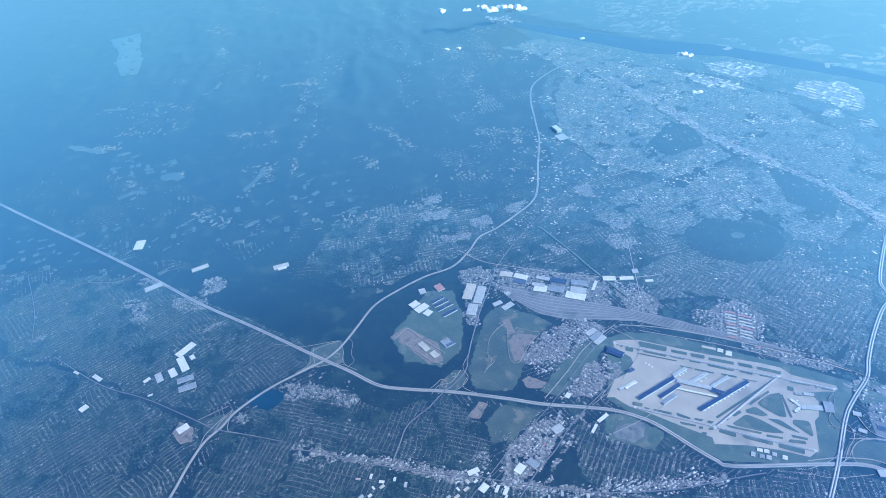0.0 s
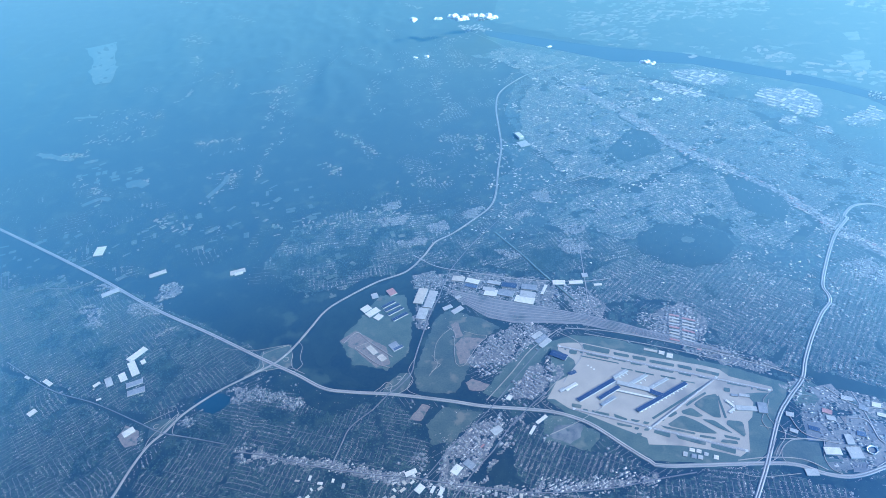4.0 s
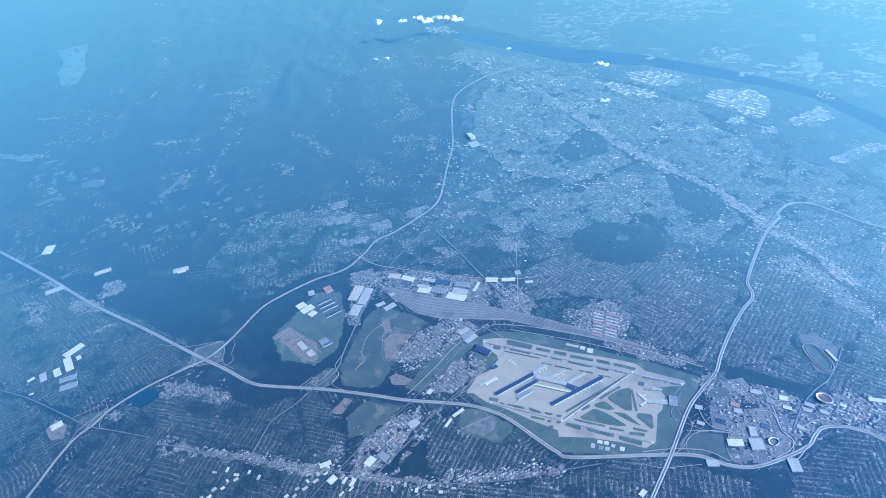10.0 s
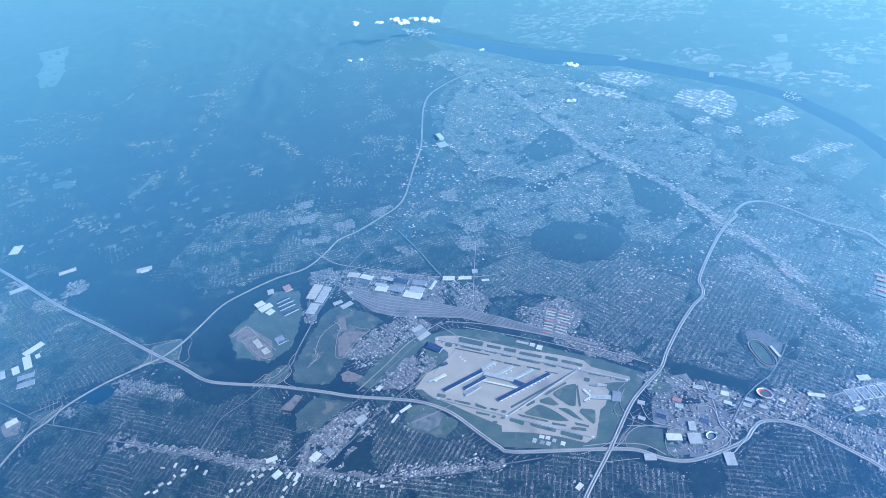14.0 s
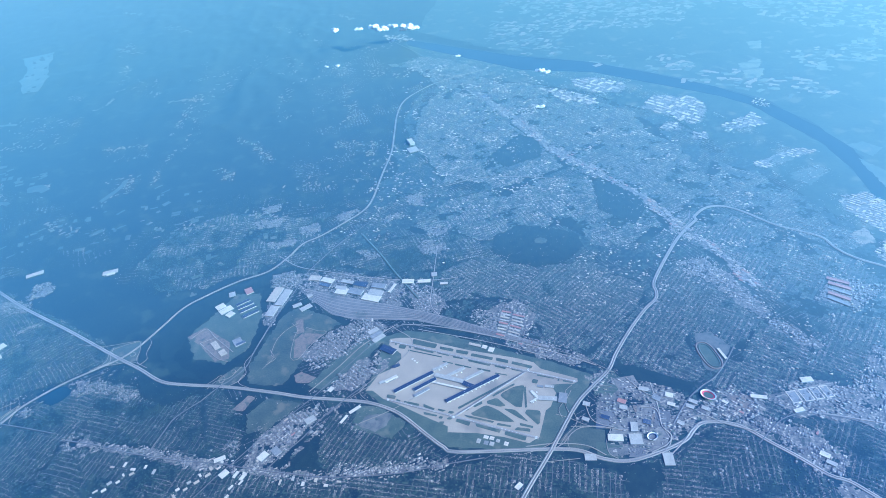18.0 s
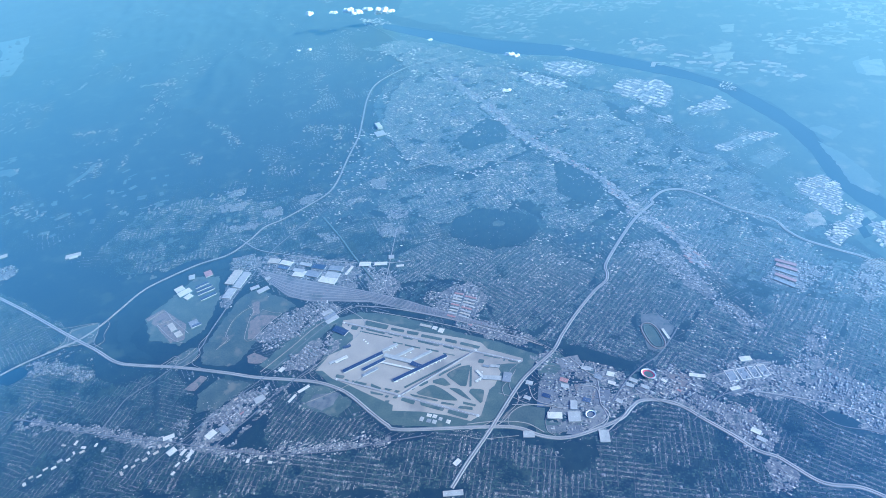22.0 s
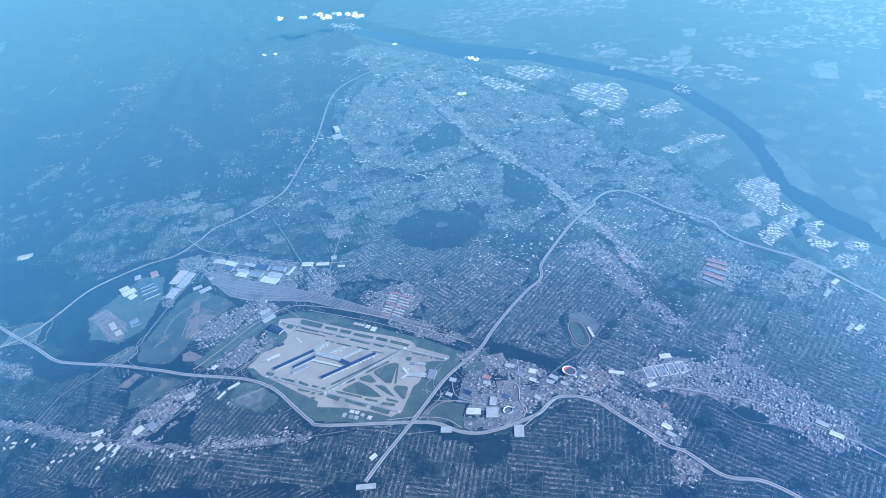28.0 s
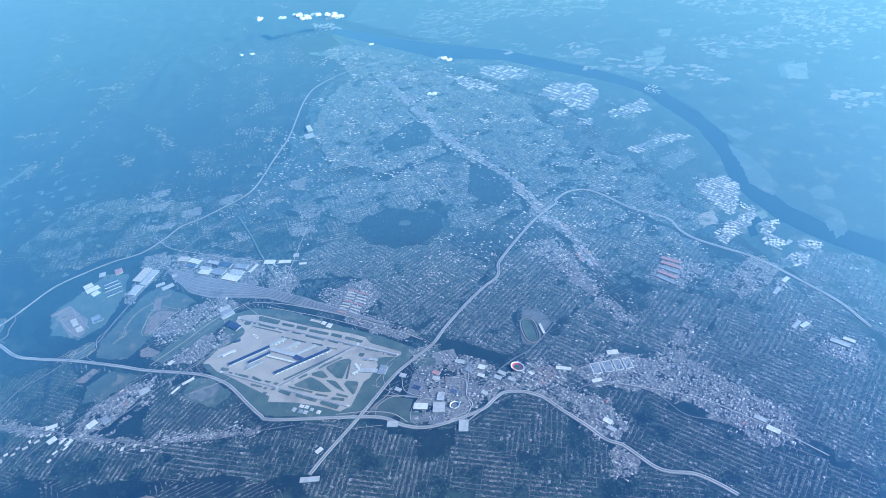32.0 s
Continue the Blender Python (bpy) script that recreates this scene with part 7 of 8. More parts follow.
# commercial and industrial yards
for k, (pts, _) in enumerate(PAVED):
    town(pts, (57, 52, -12, 60, 60, 60, -11, -11, 55, 55, 0)[k], 7.0, 7.0, 0.3 if k in (2, 3) else 0.45 if k == 10 else 0.9, 1.0, 0.06, 1.1)
for pts, _ in PAVED2:
    town(pts, rnd.choice((-29, 61)), 7.0, 7.0, 0.7, 1.0, 0.06, 1.15)
for line_, width_ in (([(-178.3, 550.6), (-69.9, 554.6), (69.6, 557.3), (243.2, 603.2)], 12), ([(82.4, 2058.3), (173.8, 1938.1), (245.1, 1849.4), (305, 1744.3), (372.2, 1652.4), (445.8, 1571.7), (516.7, 1497.6), (569.4, 1442.4), (614.4, 1377), (652.3, 1315.9), (700.9, 1243.8), (745.7, 1175.4), (792.2, 1090)], 20), ([(-391.6, 567.2), (-256.7, 558.3), (-131, 557.4)], 12)):
    l_ = smooth(line_, 12)
    sd = sideways(l_) * width_ / 2
    strip = [tuple(p) for p in np.vstack([l_ - sd, (l_ + sd)[::-1]])]
    yard("pavement_strip", strip, M_PAVED, "paved lots along a commercial road", 3.2 if width_ < 15 else 5.0)
    town(strip, 35 if width_ < 15 else -38, 3.6, 5.5, 1.0, 0.85, 0.1, 1.0 if width_ < 15 else 1.6)


def boxes(recs, roofed):
    """Houses with pitched roofs, or flat-topped sheds, all in one mesh."""
    r = np.vstack(recs)
    n = len(r)
    x, y, w, d, a, h = r.T
    c, s = np.cos(a), np.sin(a)
    sx, sy = np.array([-1, 1, 1, -1]) / 2, np.array([-1, -1, 1, 1]) / 2
    lx, ly = w[:, None] * sx, d[:, None] * sy
    X, Y = x[:, None] + c[:, None] * lx - s[:, None] * ly, y[:, None] + s[:, None] * lx + c[:, None] * ly
    g = hill_height(x, y)
    h = h + g
    low = np.stack([X, Y, np.repeat(g[:, None] - 0.3, 4, 1)], 2)
    top = np.stack([X, Y, np.repeat(h[:, None], 4, 1)], 2)
    if roofed:
        ex = w[:, None] * np.array([-0.36, 0.36])
        ridge = np.stack([x[:, None] + c[:, None] * ex, y[:, None] + s[:, None] * ex, np.repeat((h + 0.6 * (h - g))[:, None], 2, 1)], 2)
        v = np.concatenate([low, top, ridge], 1)
        f = np.array([(0, 1, 5, 4), (1, 2, 6, 5), (2, 3, 7, 6), (3, 0, 4, 7), (4, 5, 9, 8), (6, 7, 8, 9), (5, 6, 9, 9), (7, 4, 8, 8)])
    else:
        v = np.concatenate([low, top], 1)
        f = np.array([(0, 1, 5, 4), (1, 2, 6, 5), (2, 3, 7, 6), (3, 0, 4, 7), (4, 5, 6, 7)])
    k = v.shape[1]
    return v.reshape(-1, 3), (np.arange(n)[:, None, None] * k + f).reshape(-1, 4)


def quad_tri_mesh(name, v, f, mat):
    """Quads of which some repeat a corner: those become triangles."""
    tri = (f[:, 2] == f[:, 3])
    q, t = f[~tri], f[tri][:, :3]
    me = bpy.data.meshes.new(name)
    me.vertices.add(len(v))
    me.vertices.foreach_set("co", np.ascontiguousarray(v, np.float32).ravel())
    loops = np.concatenate([q.ravel(), t.ravel()]).astype(np.int32)
    me.loops.add(len(loops))
    me.loops.foreach_set("vertex_index", loops)
    me.polygons.add(len(q) + len(t))
    me.polygons.foreach_set("loop_start", np.concatenate([np.arange(len(q)) * 4, q.size + np.arange(len(t)) * 3]).astype(np.int32))
    me.materials.append(mat)
    me.update(calc_edges=True)
    return me


# the largest workshops stand as buildings of their own
sheds = np.vstack(SHOPS)
reach = np.hypot(sheds[:, 0] - 420, sheds[:, 1] + 0)
score = sheds[:, 2] * sheds[:, 3] - reach * 0.012
order = np.argsort(-score)
for k, i in enumerate(order[:260]):
    x, y, w, d, a, h = sheds[i]
    roof_m, tone = ((M_PALE, "pale gravel"), (M_GREY, "grey"), (M_GREY, "grey"), (M_TAN, "tan"), (M_PALE, "pale gravel"), (M_BROWN, "red-brown"))[(k * 7) % 6]
    b_ = empty("workshop", pose(x, y, 0, 0, 0, math.degrees(a)), "low workshop with a flat %s roof on a paved lot" % tone, "building", "workshops along the roads")
    part("wall", box_mesh("wall", w, d, -0.05, h, M_WALL if k % 3 else M_BRICK), b_)
    part("roof", box_mesh("roof", w + 0.1, d + 0.1, h, h + 0.08, roof_m), b_)
    part("roof_unit", ROOF_UNIT, b_, pose(w * 0.2, d * 0.15, h + 0.08))
SHOPS = [sheds[order[260:]]]
# the nearest houses stand as things of their own
rows_ = np.vstack(HOUSES)
near_ = np.argsort(np.hypot((rows_[:, 0] - 400) * 0.5, rows_[:, 1] - 430))[:230]
HOUSES = [np.delete(rows_, near_, 0)]
KINDS = []
for k, (w, d, h, roof_m, tone) in enumerate(((1.4, 0.9, 0.3, M_GREY, "grey shingle"), (1.2, 0.85, 0.28, M_BROWN, "red-brown"), (1.1, 0.8, 0.34, M_PALE, "pale grey"), (1.5, 1.0, 0.3, M_DARK, "dark slate"), (1.0, 0.9, 0.32, M_TAN, "tan"))):
    base = empty("house", pose(0, 0, 0), "small house with a pitched %s roof among trees" % tone, "house", "houses along the suburban streets")
    part("wall", box_mesh("wall", w, d, 0, h, M_WALL if k % 2 else M_BRICK), base)
    e = 0.06
    for t in (-1, 1):
        q = [(-w / 2 - e, t * (d / 2 + e), h - 0.03), (w / 2 + e, t * (d / 2 + e), h - 0.03), (w / 2 + e, 0, h + 0.2), (-w / 2 - e, 0, h + 0.2)]
        part("roof_slope", mesh("roof_slope", q + [(x, y, z + 0.04) for x, y, z in q], [(0, 1, 5, 4), (1, 2, 6, 5), (2, 3, 7, 6), (3, 0, 4, 7), (4, 5, 6, 7), (3, 2, 1, 0)], roof_m), base)
    KINDS.append(base)
for k, i in enumerate(near_):
    m = pose(rows_[i, 0], rows_[i, 1], 0.02, 0, 0, math.degrees(rows_[i, 4]))
    if k < 5:
        KINDS[k].matrix_world = m
    else:
        copy_thing(KINDS[k % 5], m)
v, f = boxes(HOUSES, True)
tagged(new("houses", quad_tri_mesh("houses", v, f, M_HOUSE)), "thousands of small pitched-roof houses in suburban rows", "houses", kind="stuff")
# blocks of flats, schools and shops with pale roofs, in loose clusters all over the far town
br = np.random.RandomState(77)
TOWN_EDGE = [(-220, 2366), (225, 2245), (675, 1766), (853, 1464), (1066, 1113), (982, 829), (644, 883), (568, 966), (440, 954), (319, 1047), (-43, 1182), (-141, 1222), (-91, 1501)]
WOODED = [(216, 1248), (318, 1303), (441, 1219), (409, 1112), (274, 1121)]
mid = br.uniform((-220, 829), (1066, 2366), (1700, 2))
count = br.randint(1, 9, 1700)
away = br.normal(0, 1, (count.sum(), 2)) * np.repeat(br.uniform(5, 16, (1700, 1)), count, 0)
x, y = (np.repeat(mid, count, 0) + away).T
turn = np.repeat(radians(-14) + 0.25 * br.normal(0, 1, 1700), count)
ok = inside(x, y, TOWN_EDGE) & is_free(x, y) & ~inside(x, y, WOODED) & (fbm(x / 90 + 3, y / 90) + 0.04 * br.normal(0, 1, len(x)) > 0.44)
x, y, turn, n = x[ok], y[ok], turn[ok], int(ok.sum())
far = np.clip(y / 1400, 0.8, 1.5)
v, f = boxes([np.stack([x, y, far * br.uniform(2.4, 6.5, n), far * br.uniform(1.9, 3.8, n), turn, br.uniform(0.5, 0.9, n)], 1)], False)
tagged(new("town_buildings", fast_mesh("town_buildings", v, f, M_BLOCK)), "many pale flat-roofed blocks, schools and shops of the town", "buildings", kind="stuff")
v, f = boxes(SHOPS, False)
tagged(new("small_buildings", fast_mesh("small_buildings", v, f, M_SHOP)), "many small flat-roofed shops and workshops", "buildings", kind="stuff")
v, f = boxes(LOTS, False)
tagged(new("paved_lots", fast_mesh("paved_lots", v, f, M_TOWN)), "grey paved lots and yards round shops and workshops", "pavement", kind="stuff")
st = np.vstack(STREETS)
dx, dy = st[:, 2] - st[:, 0], st[:, 3] - st[:, 1]
ln = np.hypot(dx, dy)
ox, oy = -dy / ln * 0.42, dx / ln * 0.42
zs = hr.uniform(0.22, 0.29, len(st))
sv = np.stack([np.stack([st[:, 0] - ox, st[:, 1] - oy, zs], 1), np.stack([st[:, 2] - ox, st[:, 3] - oy, zs], 1), np.stack([st[:, 2] + ox, st[:, 3] + oy, zs], 1), np.stack([st[:, 0] + ox, st[:, 1] + oy, zs], 1)], 1).reshape(-1, 3)
tagged(new("street_grid", fast_mesh("street_grid", sv, np.arange(len(sv)).reshape(-1, 4), M_STREET)), "grey residential streets between rows of houses", "streets", kind="structure")


def crowns(pts, seed):
    """Uneven crowns: each a lumpy clump of leaves on a short trunk, all in one mesh."""
    r = np.random.RandomState(seed)
    n = len(pts)
    ring = np.array([(math.cos(t), math.sin(t)) for t in np.arange(5) * 2 * math.pi / 5])
    lo = np.concatenate([ring * 0.8, np.full((5, 1), 0.02)], 1)
    hi = np.concatenate([ring * 0.85, np.full((5, 1), 0.34)], 1)
    base = np.vstack([lo, hi, [[0, 0, 0.62]]])
    v = base[None] * np.repeat(pts[:, 2][:, None, None], 3, 2) * r.uniform(0.6, 1.35, (n, 11, 1))
    t = r.uniform(0, 6.28, n)
    c, s = np.cos(t)[:, None], np.sin(t)[:, None]
    X, Y = v[..., 0] * c - v[..., 1] * s + pts[:, 0][:, None], v[..., 0] * s + v[..., 1] * c + pts[:, 1][:, None]
    f = [(k, (k + 1) % 5, 5 + (k + 1) % 5, 5 + k) for k in range(5)] + [(5 + k, 5 + (k + 1) % 5, 10, 10) for k in range(5)]
    return np.stack([X, Y, v[..., 2]], 2).reshape(-1, 3), (np.arange(n)[:, None, None] * 11 + np.array(f)).reshape(-1, 4)


tp = np.vstack(TREES)
v, f = crowns(tp, 3)
tagged(new("suburban_trees", quad_tri_mesh("suburban_trees", v, f, M_TREE)), "dark green leafy trees between the houses", "trees", kind="stuff")

# ---- riverside industry ----
TANK_WALL = [(math.cos(2 * math.pi * k / 20), math.sin(2 * math.pi * k / 20)) for k in range(20)]


def tank(x, y, r, h):
    base = empty("storage_tank", pose(x, y, 0), "round white steel storage tank by the river", "tank", "tanks by the river")
    v = [(r * c, r * s, z) for z in (-0.05, h) for c, s in TANK_WALL]
    part("shell", mesh("shell", v, [(k, (k + 1) % 20, 20 + (k + 1) % 20, 20 + k) for k in range(20)], M_WALL), base)
    v = [(1.03 * r * c, 1.03 * r * s, h) for c, s in TANK_WALL] + [(0.1 * r * c, 0.1 * r * s, h + 0.18 * r) for c, s in TANK_WALL]
    part("roof", mesh("roof", v, [(k, (k + 1) % 20, 20 + (k + 1) % 20, 20 + k) for k in range(20)] + [tuple(range(20, 40))], M_WHITE), base)
    part("ladder", box_mesh("ladder", 0.15, 0.3, 0, h, M_GREY, r + 0.05, 0), base)


for pts, n in (([(1169.9, 1281.3), (1188.4, 1287), (1179.3, 1256.2), (1162, 1255)], 9), ([(1095, 1430.6), (1119, 1437.1), (1114.9, 1413.9), (1091.7, 1410)], 9), ([(1226.7, 1212.5), (1252.7, 1208.6), (1250.6, 1188.8), (1223.3, 1190.5)], 8), ([(1149.7, 1212.6), (1181.6, 1207), (1174.8, 1186.7), (1146.4, 1186.4)], 12), ([(1066.9, 1256.6), (1095.5, 1254.4), (1086.4, 1222.1), (1061.3, 1222.3)], 12), ([(1119.9, 1357.7), (1138.5, 1328.5), (1123.4, 1311.5), (1113.6, 1336.1)], 7)):
    for k in range(n):
        a, b = (k % 4 + 0.5) / 4, (k // 4 + 0.5) / ((n + 3) // 4)
        x = (pts[0][0] * (1 - a) + pts[1][0] * a) * (1 - b) + (pts[3][0] * (1 - a) + pts[2][0] * a) * b
        y = (pts[0][1] * (1 - a) + pts[1][1] * a) * (1 - b) + (pts[3][1] * (1 - a) + pts[2][1] * a) * b
        tank(x + rnd.uniform(-1, 1), y + rnd.uniform(-1, 1), rnd.uniform(2.0, 3.6), rnd.uniform(1.2, 2.0))
for pts, m, lab in (([(1144.9, 1312.9), (1163.1, 1320.9), (1167.4, 1296.5), (1148.6, 1284.2)], M_FARM, "milky green settling pond by the river"), ([(1128.9, 1278.4), (1146.1, 1295.1), (1151.5, 1275.7), (1127, 1256.7)], M_WATER, "dark settling pond by the river"), ([(1114.5, 1251.5), (1131.3, 1261.3), (1134.5, 1225.8), (1116.5, 1214.1)], M_WATER, "dark settling pond by the river")):
    patch("water_pond", pts, m, lab, "pond", 0.8, 6)
# long sheds and works in the western city
for q, r, lab in (
    ((944.5, 1120.1, 40.5, 8.9, -22.8), M_BROWN, "long red-brown warehouse shed"), ((942.9, 1104.0, 40.5, 8.8, -25.1), M_BROWN, "long red-brown warehouse shed"), ((938.7, 1087.9, 39.9, 8.6, -28.0), M_GREY, "long grey roofed warehouse shed"), ((933.9, 1072.0, 40.2, 8.5, -30.0), M_BROWN, "long red-brown warehouse shed"), ((928.7, 1056.9, 38.8, 9.8, -33.9), M_GREY, "long grey roofed warehouse shed"),
    ((1155.3, 1075.5, 20.2, 8.0, 47.8), M_WHITE, "white roofed depot among houses"), ((1132.1, 1040.1, 25.9, 7.4, 55.4), M_PALE, "pale roofed depot among houses"), ((1160.0, 948.3, 19.6, 8.0, 42.3), M_WHITE, "bright white factory among houses"), ((1145.7, 947.9, 25.7, 6.2, 48.9), M_PALE, "pale factory among houses"),
    ((1207.4, 907.7, 30.7, 10.0, -28.8), M_PALE, "long pale factory hall"), ((1224.4, 916.2, 19.2, 8.2, -28.6), M_WHITE, "long white factory hall"), ((1058.3, 704.4, 20.2, 9.8, -27.5), M_WHITE, "long white roofed factory hall"), ((1042.9, 723.8, 19.1, 8.5, -27.4), M_PALE, "pale roofed factory hall"), ((820.1, 843.6, 20.1, 10.7, 13.8), M_WHITE, "white roofed works"), ((735.7, 796.1, 25.9, 7.7, -2.2), M_WHITE, "white roofed hall near the stadium"), ((792.6, 774.8, 17.3, 7.4, 23.2), M_WHITE, "white roofed works building"), ((809.1, 691.4, 14.7, 9.4, -29.4), M_WHITE, "white roofed works building"), ((814.2, 677.2, 14.4, 7.8, -29.1), M_PALE, "pale roofed works building")):
    hall(*q, 1.3, r, label=lab, name="factory_hall", category="factory")
for x, y, w in ((791.5, 803.1, 16.4), (811.6, 809.3, 16.4), (828.9, 815.1, 13.8), (845.3, 820.9, 13.8)):
    base = empty("storage_basin", pose(x, y, 0, 0, 0, 18.2), "grey filled storage basin with a pale rim wall", "basin", "basins of the works")
    for px_, py_, a, b in ((0, 12, w, 1.2), (0, -12, w, 1.2), (w / 2 - 0.6, 0, 1.2, 22.8), (0.6 - w / 2, 0, 1.2, 22.8)):
        part("rim_wall", box_mesh("rim_wall", a, b, 0.0, 0.7, M_WHITE, px_, py_), base)
    part("water", box_mesh("water", w - 2.4, 22.8, 0.0, 0.4, M_GREY), base)
# parallel barracks-like flats
for k in range(7):
    for j in range(4):
        x0, y0 = [(1096.6, 1138.2)][0]
        hall(x0 + k * 5.4 + j * 2.5, y0 - j * 9.0 + k * 1.6, 7.5, 1.6, -40, 0.7, M_PALE, label="long pale apartment block in a row", name="apartment_block", category="apartments", group="blocks of the housing estate", simple=True)
# white works along the far bank
fw = random.Random(5)
def works(pts, turn, w, d, fill):
    """Halls in rows with lanes between them."""
    c, s_ = math.cos(radians(turn)), math.sin(radians(turn))
    us, vs = [x * c + y * s_ for x, y in pts], [-x * s_ + y * c for x, y in pts]
    v_ = min(vs) + d
    while v_ < max(vs):
        u_ = min(us) + fw.uniform(0, w)
        while u_ < max(us):
            ww, dd = w * fw.uniform(0.5, 1.5), d * fw.uniform(0.6, 1.15)
            x, y = u_ * c - v_ * s_, u_ * s_ + v_ * c
            if fw.random() < fill and inside(np.array([x]), np.array([y]), pts)[0]:
                hall(x, y, ww, dd, turn + fw.choice((0, 0, 0, 90)), fw.uniform(0.4, 0.9), fw.choice((M_WHITE, M_WHITE, M_PALE, M_TAN)), label="pale roofed industrial hall near the river", name="industrial_hall", category="factory", group="halls by the river", simple=True)
            u_ += ww + w * fw.uniform(0.25, 0.7)
        v_ += d * 1.9


for pts, turn, w_, d_ in zip(WORKS, (-37, -37, -37, -37, -37, -37, -37, -40, -40, -40, -40, -40, -40), (9, 8, 8, 5, 5, 6, 3.4, 3.4, 4, 4, 5, 7, 3.4), (5, 5, 5, 4, 4, 4, 2.4, 2.4, 2.6, 2.2, 3, 3, 2.4)):
    works(pts, turn, w_ * 2.3, d_ * 2.0, 0.75)
works([(942.6, 2012.8), (990.1, 2013), (987.5, 1945.3), (944.1, 1961.5)], -25, 7, 4, 0.7)
works([(-393, 2653.3), (-298.8, 2677.7), (-229, 2574.8), (-332.7, 2551.8)], -30, 10, 6, 0.6)
# a tall pale building by the western ring
hall(-35.7, 1637.4, 28.0, 31.0, 31.1, 1.0, M_PALE, name="school", category="school", label="broad pale roofed building in woods")
hall(-51.3, 1680.4, 14.3, 32.1, 31.6, 6.0, M_WHITE, name="tower_block", category="building", label="tall white block standing above woods")

# ---- open valleys in the hills ----
for line_, w0, m, lab in (
    ([(-835.1, 1305.3), (-823.8, 1378), (-830.2, 1423.1)], 16, M_MEADOW, "clearing in southern woods"), ([(-1099.5, 1346.4), (-1075, 1362.9), (-1040.2, 1350)], 40, M_MEADOW, "bare pale field in southern woods"), ([(-1165.5, 1241.6), (-1132.8, 1280.1), (-1102.3, 1273.7)], 18, M_MEADOW, "bare pale field in southern woods"), ([(-1309.7, 1462), (-1275.2, 1480.7)], 20, M_MEADOW, "clearing in southern woods"), ([(-1500.2, 1504.7), (-1359.2, 1476.5)], 26, M_MEADOW, "pale fields in southern woods"), ([(-1533.7, 1738.1), (-1457.8, 1753.2)], 18, M_MEADOW, "pale fields in southern woods")):
    l_ = smooth(line_, 14)
    k = len(l_)
    drape("ground_valley", l_, w0 * (0.55 + 0.45 * np.sin(np.linspace(0.3, 2.8, k))) * (0.7 + 0.6 * value_noise(np.arange(k) * 0.7, np.full(k, w0 * 1.3))), m, lab, "valley")
west_, east_ = smooth([(-1916.2, 2371.8), (-1808.1, 2249), (-1740.1, 2130.6), (-1642.2, 2026.6)], 12), smooth([(-1844.8, 2464.9), (-1730.2, 2291.2), (-1626.1, 2130.1), (-1583.6, 2016.3)], 12)
west_, east_ = west_[np.linspace(0, len(west_) - 1, 16).astype(int)], east_[np.linspace(0, len(east_) - 1, 16).astype(int)]
drape("ground_clearing", (west_ + east_) / 2, np.hypot(*(east_ - west_).T) * (0.8 + 0.4 * value_noise(np.arange(16) * 0.9, np.full(16, 3.3))), M_MEADOW, "pale tan cleared land in far hills", "clearing", 0.6)

# ---- clouds ----


def cloud(x, y, z, size, n, seed):
    """A small fair-weather cloud: many rounded billows over a flat base, in one mesh."""
    r = random.Random(seed)
    bm = bmesh.new()
    for k in range(n):
        q = size * r.uniform(0.18, 0.42)
        px, py = r.gauss(0, 0.42) * size, r.gauss(0, 0.3) * size
        m = Matrix.Translation((px, py, q * r.uniform(0.2, 0.9))) @ Matrix.Diagonal((1.2, 1.0, 0.8, 1))
        made = bmesh.ops.create_icosphere(bm, subdivisions=3, radius=q, matrix=m)
        for vert in made["verts"]:
            d = noise.fractal(vert.co * (3.2 / size) + Vector((seed, k, 0)), 1.0, 2.0, 3)
            vert.co += (vert.co - Vector((px, py, q * 0.5))).normalized() * d * q * 0.5
            vert.co.z = max(vert.co.z, 0.0)
    me = bpy.data.meshes.new("cloud")
    bm.to_mesh(me)
    bm.free()
    for poly_ in me.polygons:
        poly_.use_smooth = True
    me.materials.append(M_CLOUD)
    ob = new("cloud", me)
    ob.matrix_world = pose(x, y, z)
    tagged(ob, "small white billowing cloud floating above the land", "cloud", "fair weather clouds")


for k, (x, y, z, size) in enumerate(((-337, 2475, 80, 26), (-375, 2490, 82, 22), (-300, 2500, 82, 20), (-255, 2560, 60, 24), (-228, 2575, 50, 20), (-280, 2575, 45, 16), (-430, 2460, 85, 16), (-518, 2449, 85, 20), (307, 2015, 86, 17), (322, 2012, 84, 12), (320, 1759, 80, 11), (5, 2223, 62, 10), (-395, 2090, 80, 9), (-430, 2080, 80, 7))):
    cloud(x, y, z, size, 12, k + 1)

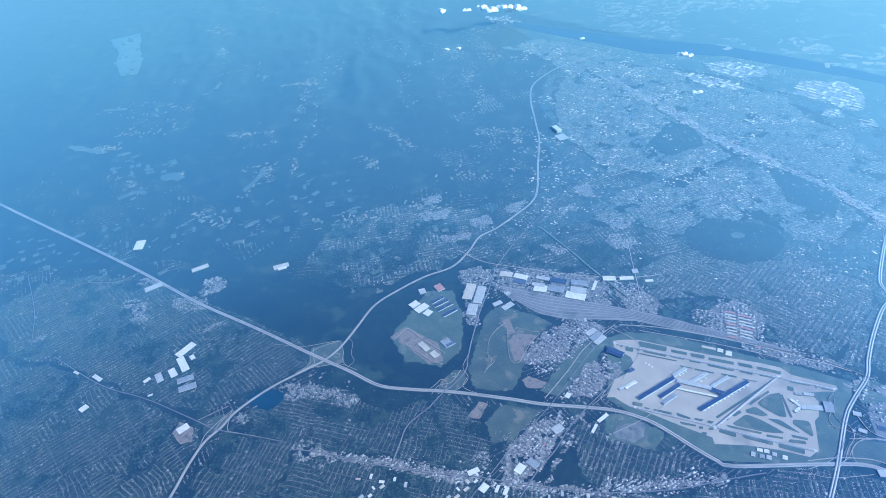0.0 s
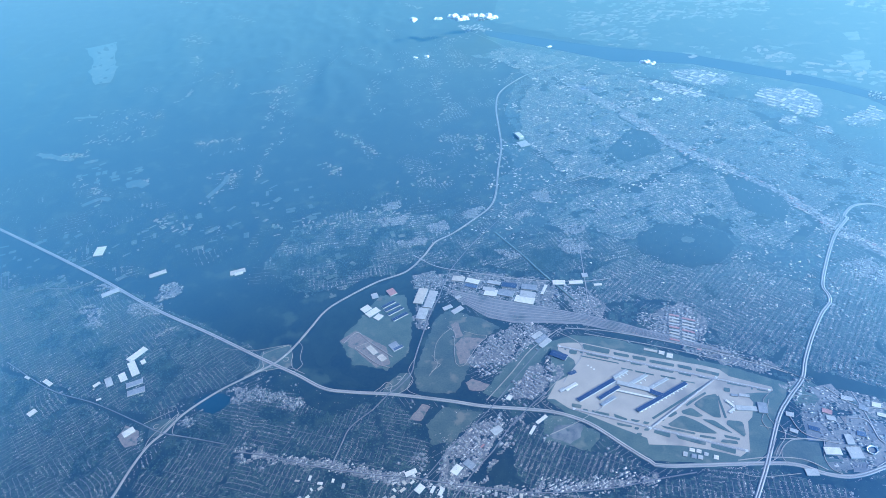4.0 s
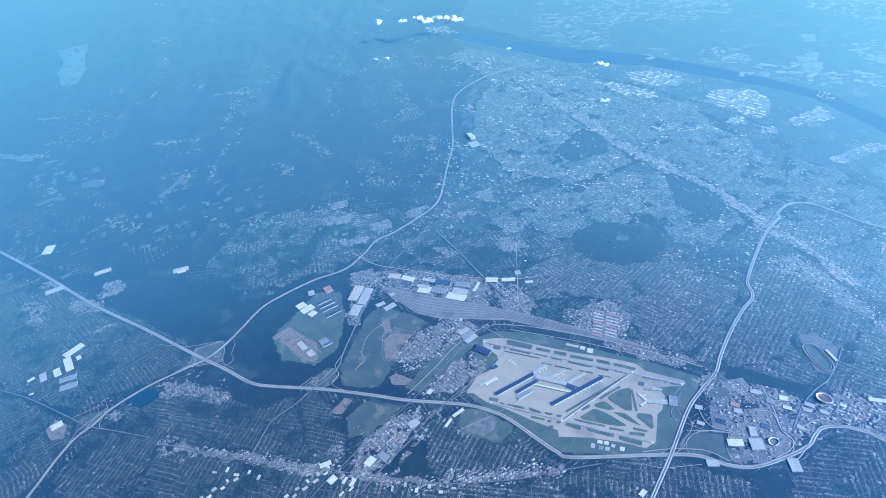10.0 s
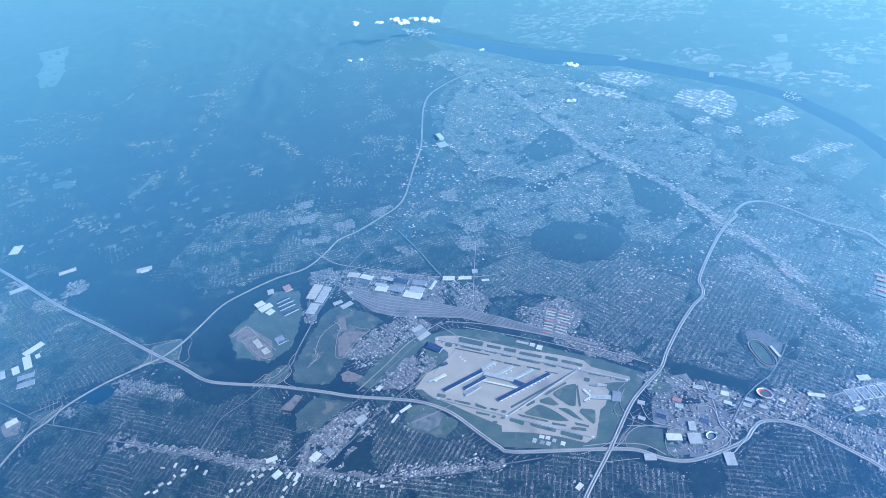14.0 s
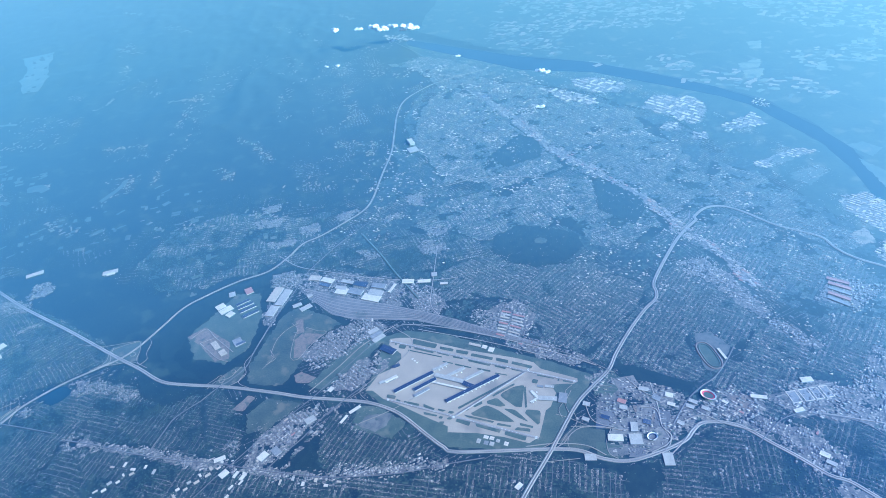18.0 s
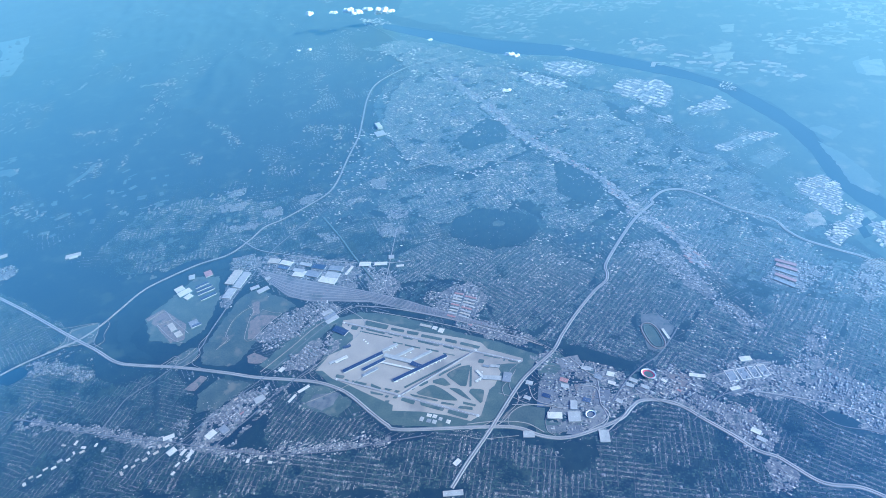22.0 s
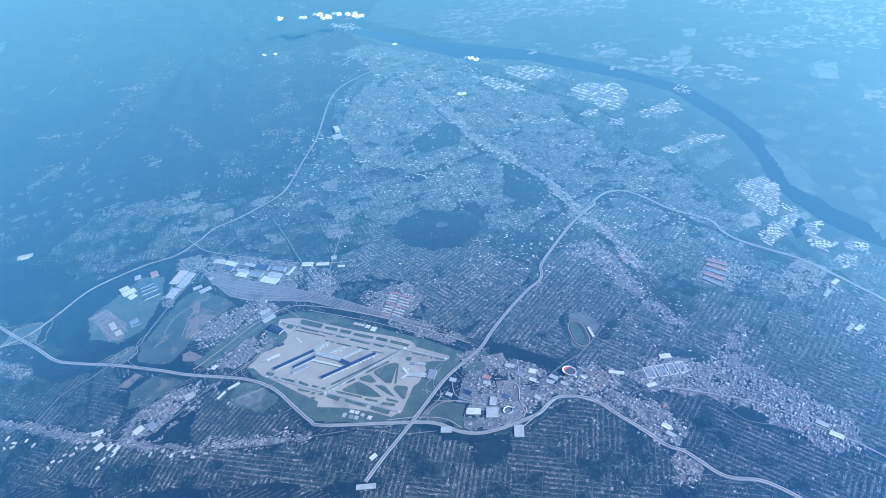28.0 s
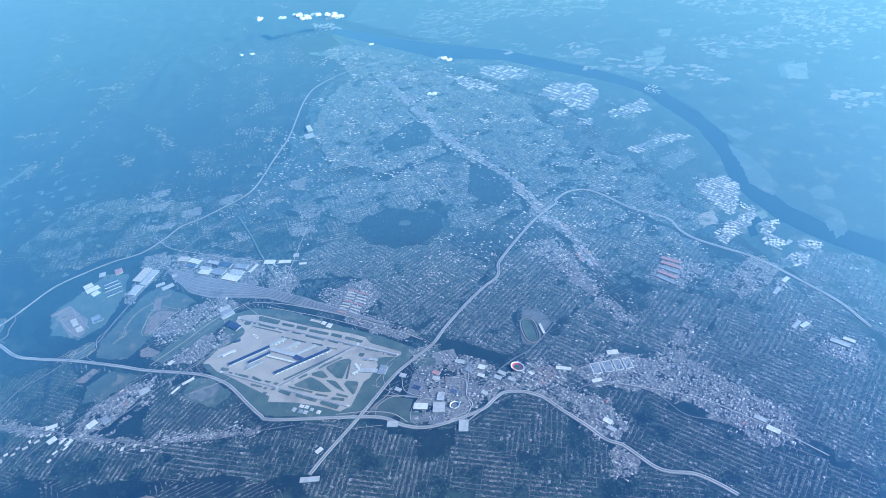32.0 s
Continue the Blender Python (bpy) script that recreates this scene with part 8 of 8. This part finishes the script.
# ---- fairground car parks and halls ----
for pts, lab in (
    ([(540.3, 756.6), (566.7, 762.1), (560.5, 718.1), (533.1, 711.5)], "pale tan fairground midway"), ([(499.8, 721.5), (534.4, 729), (526.6, 692.8), (496, 688.9)], "pale fairground car park"), ([(559.2, 712.6), (586.8, 710.8), (581.1, 679.2), (556, 666.1), (545.2, 679.7)], "pale car park round the old stadium"),
    ([(527.1, 669.4), (549.7, 672.2), (543.8, 653.7), (521.4, 650.8)], "striped grey car park"), ([(484.8, 664), (525.9, 671.2), (520.7, 654.7), (497.8, 649.8)], "green lawn and car park by the fairground"), ([(473.8, 740.6), (503, 738.5), (496.6, 704.9), (472.9, 710.6)], "grey fairground yard"), ([(568.6, 752.1), (591.5, 751.5), (588.8, 718.4), (564.7, 718.6)], "grey fairground yard"), ([(498.8, 809.1), (537.1, 823.5), (545.8, 802.1), (515.4, 780.5)], "pale works yard by the cutting")):
    patch("pavement_car_park", pts, M_STREET if "grey" in lab else M_TOWN if "green" in lab else M_PAVED, lab, "car park", 0.8, 7, z=0.16 + 0.002 * len(lab))
ROWS_ = smooth([(527.4, 667.4), (546.8, 669.9)], 2.0)
for k, (x, y) in enumerate(ROWS_):
    hall(x, y - 4.5, 0.5, 9.0, -8, 0.15, M_STREET if k % 2 else M_PALE, name="parked_row", category="car park", label="row of parked cars on a striped lot", group="rows of parked cars", simple=True)
for q, r in (((593.0, 784.1, 13.1, 10.6, -14.1), M_WHITE), ((594.7, 764.5, 12.9, 7.5, -13.5), M_WHITE), ((630.2, 774.4, 14.4, 8.1, -21.6), M_PALE), ((624.4, 763.0, 12.7, 8.0, -19.3), M_PALE), ((648.4, 761.9, 13.4, 8.0, -22.9), M_PALE), ((552.2, 792.9, 16.7, 9.3, -9.6), M_PALE), ((571.8, 775.5, 13.4, 11.0, -24.3), M_GREY), ((487.4, 724.6, 14.8, 8.7, -14.9), M_NAVY), ((456.2, 716.7, 11.8, 7.4, -20.3), M_PALE), ((457.3, 749.1, 11.9, 8.7, -10.2), M_PALE), ((515.2, 761.8, 14.3, 9.1, -16.7), M_BROWN), ((517.3, 748.5, 13.1, 8.8, -7.9), M_PALE), ((605.4, 727.0, 10.4, 8.1, -30.5), M_PALE), ((553.4, 722.8, 12.7, 9.4, -12.7), M_DARK)):
    hall(*q, 0.9, r, name="pavilion", category="hall", label="flat roofed fairground or works hall")

# ---- long sheds of the industrial estate ----
for first, last, n in (((301.8, 965.2, 19.1, 4.2, -9.0), (296.5, 899.1, 17.5, 4.0, -13.6), 9), ((326.9, 956.6, 24.1, 4.1, -13.2), (320.5, 900.3, 21.8, 4.0, -17.9), 8)):
    for k in range(n):
        x, y, w, d, a = (p * (1 - k / (n - 1)) + q * k / (n - 1) for p, q in zip(first, last))
        hall(x, y, w, d, a, 0.8, (M_BROWN, M_PALE, M_TAN, M_PALE)[k % 4], name="storage_shed", category="shed", label="long low %s roofed storage shed in a row" % ("red-brown", "pale", "tan", "pale")[k % 4], group="long sheds of the estate", simple=True)
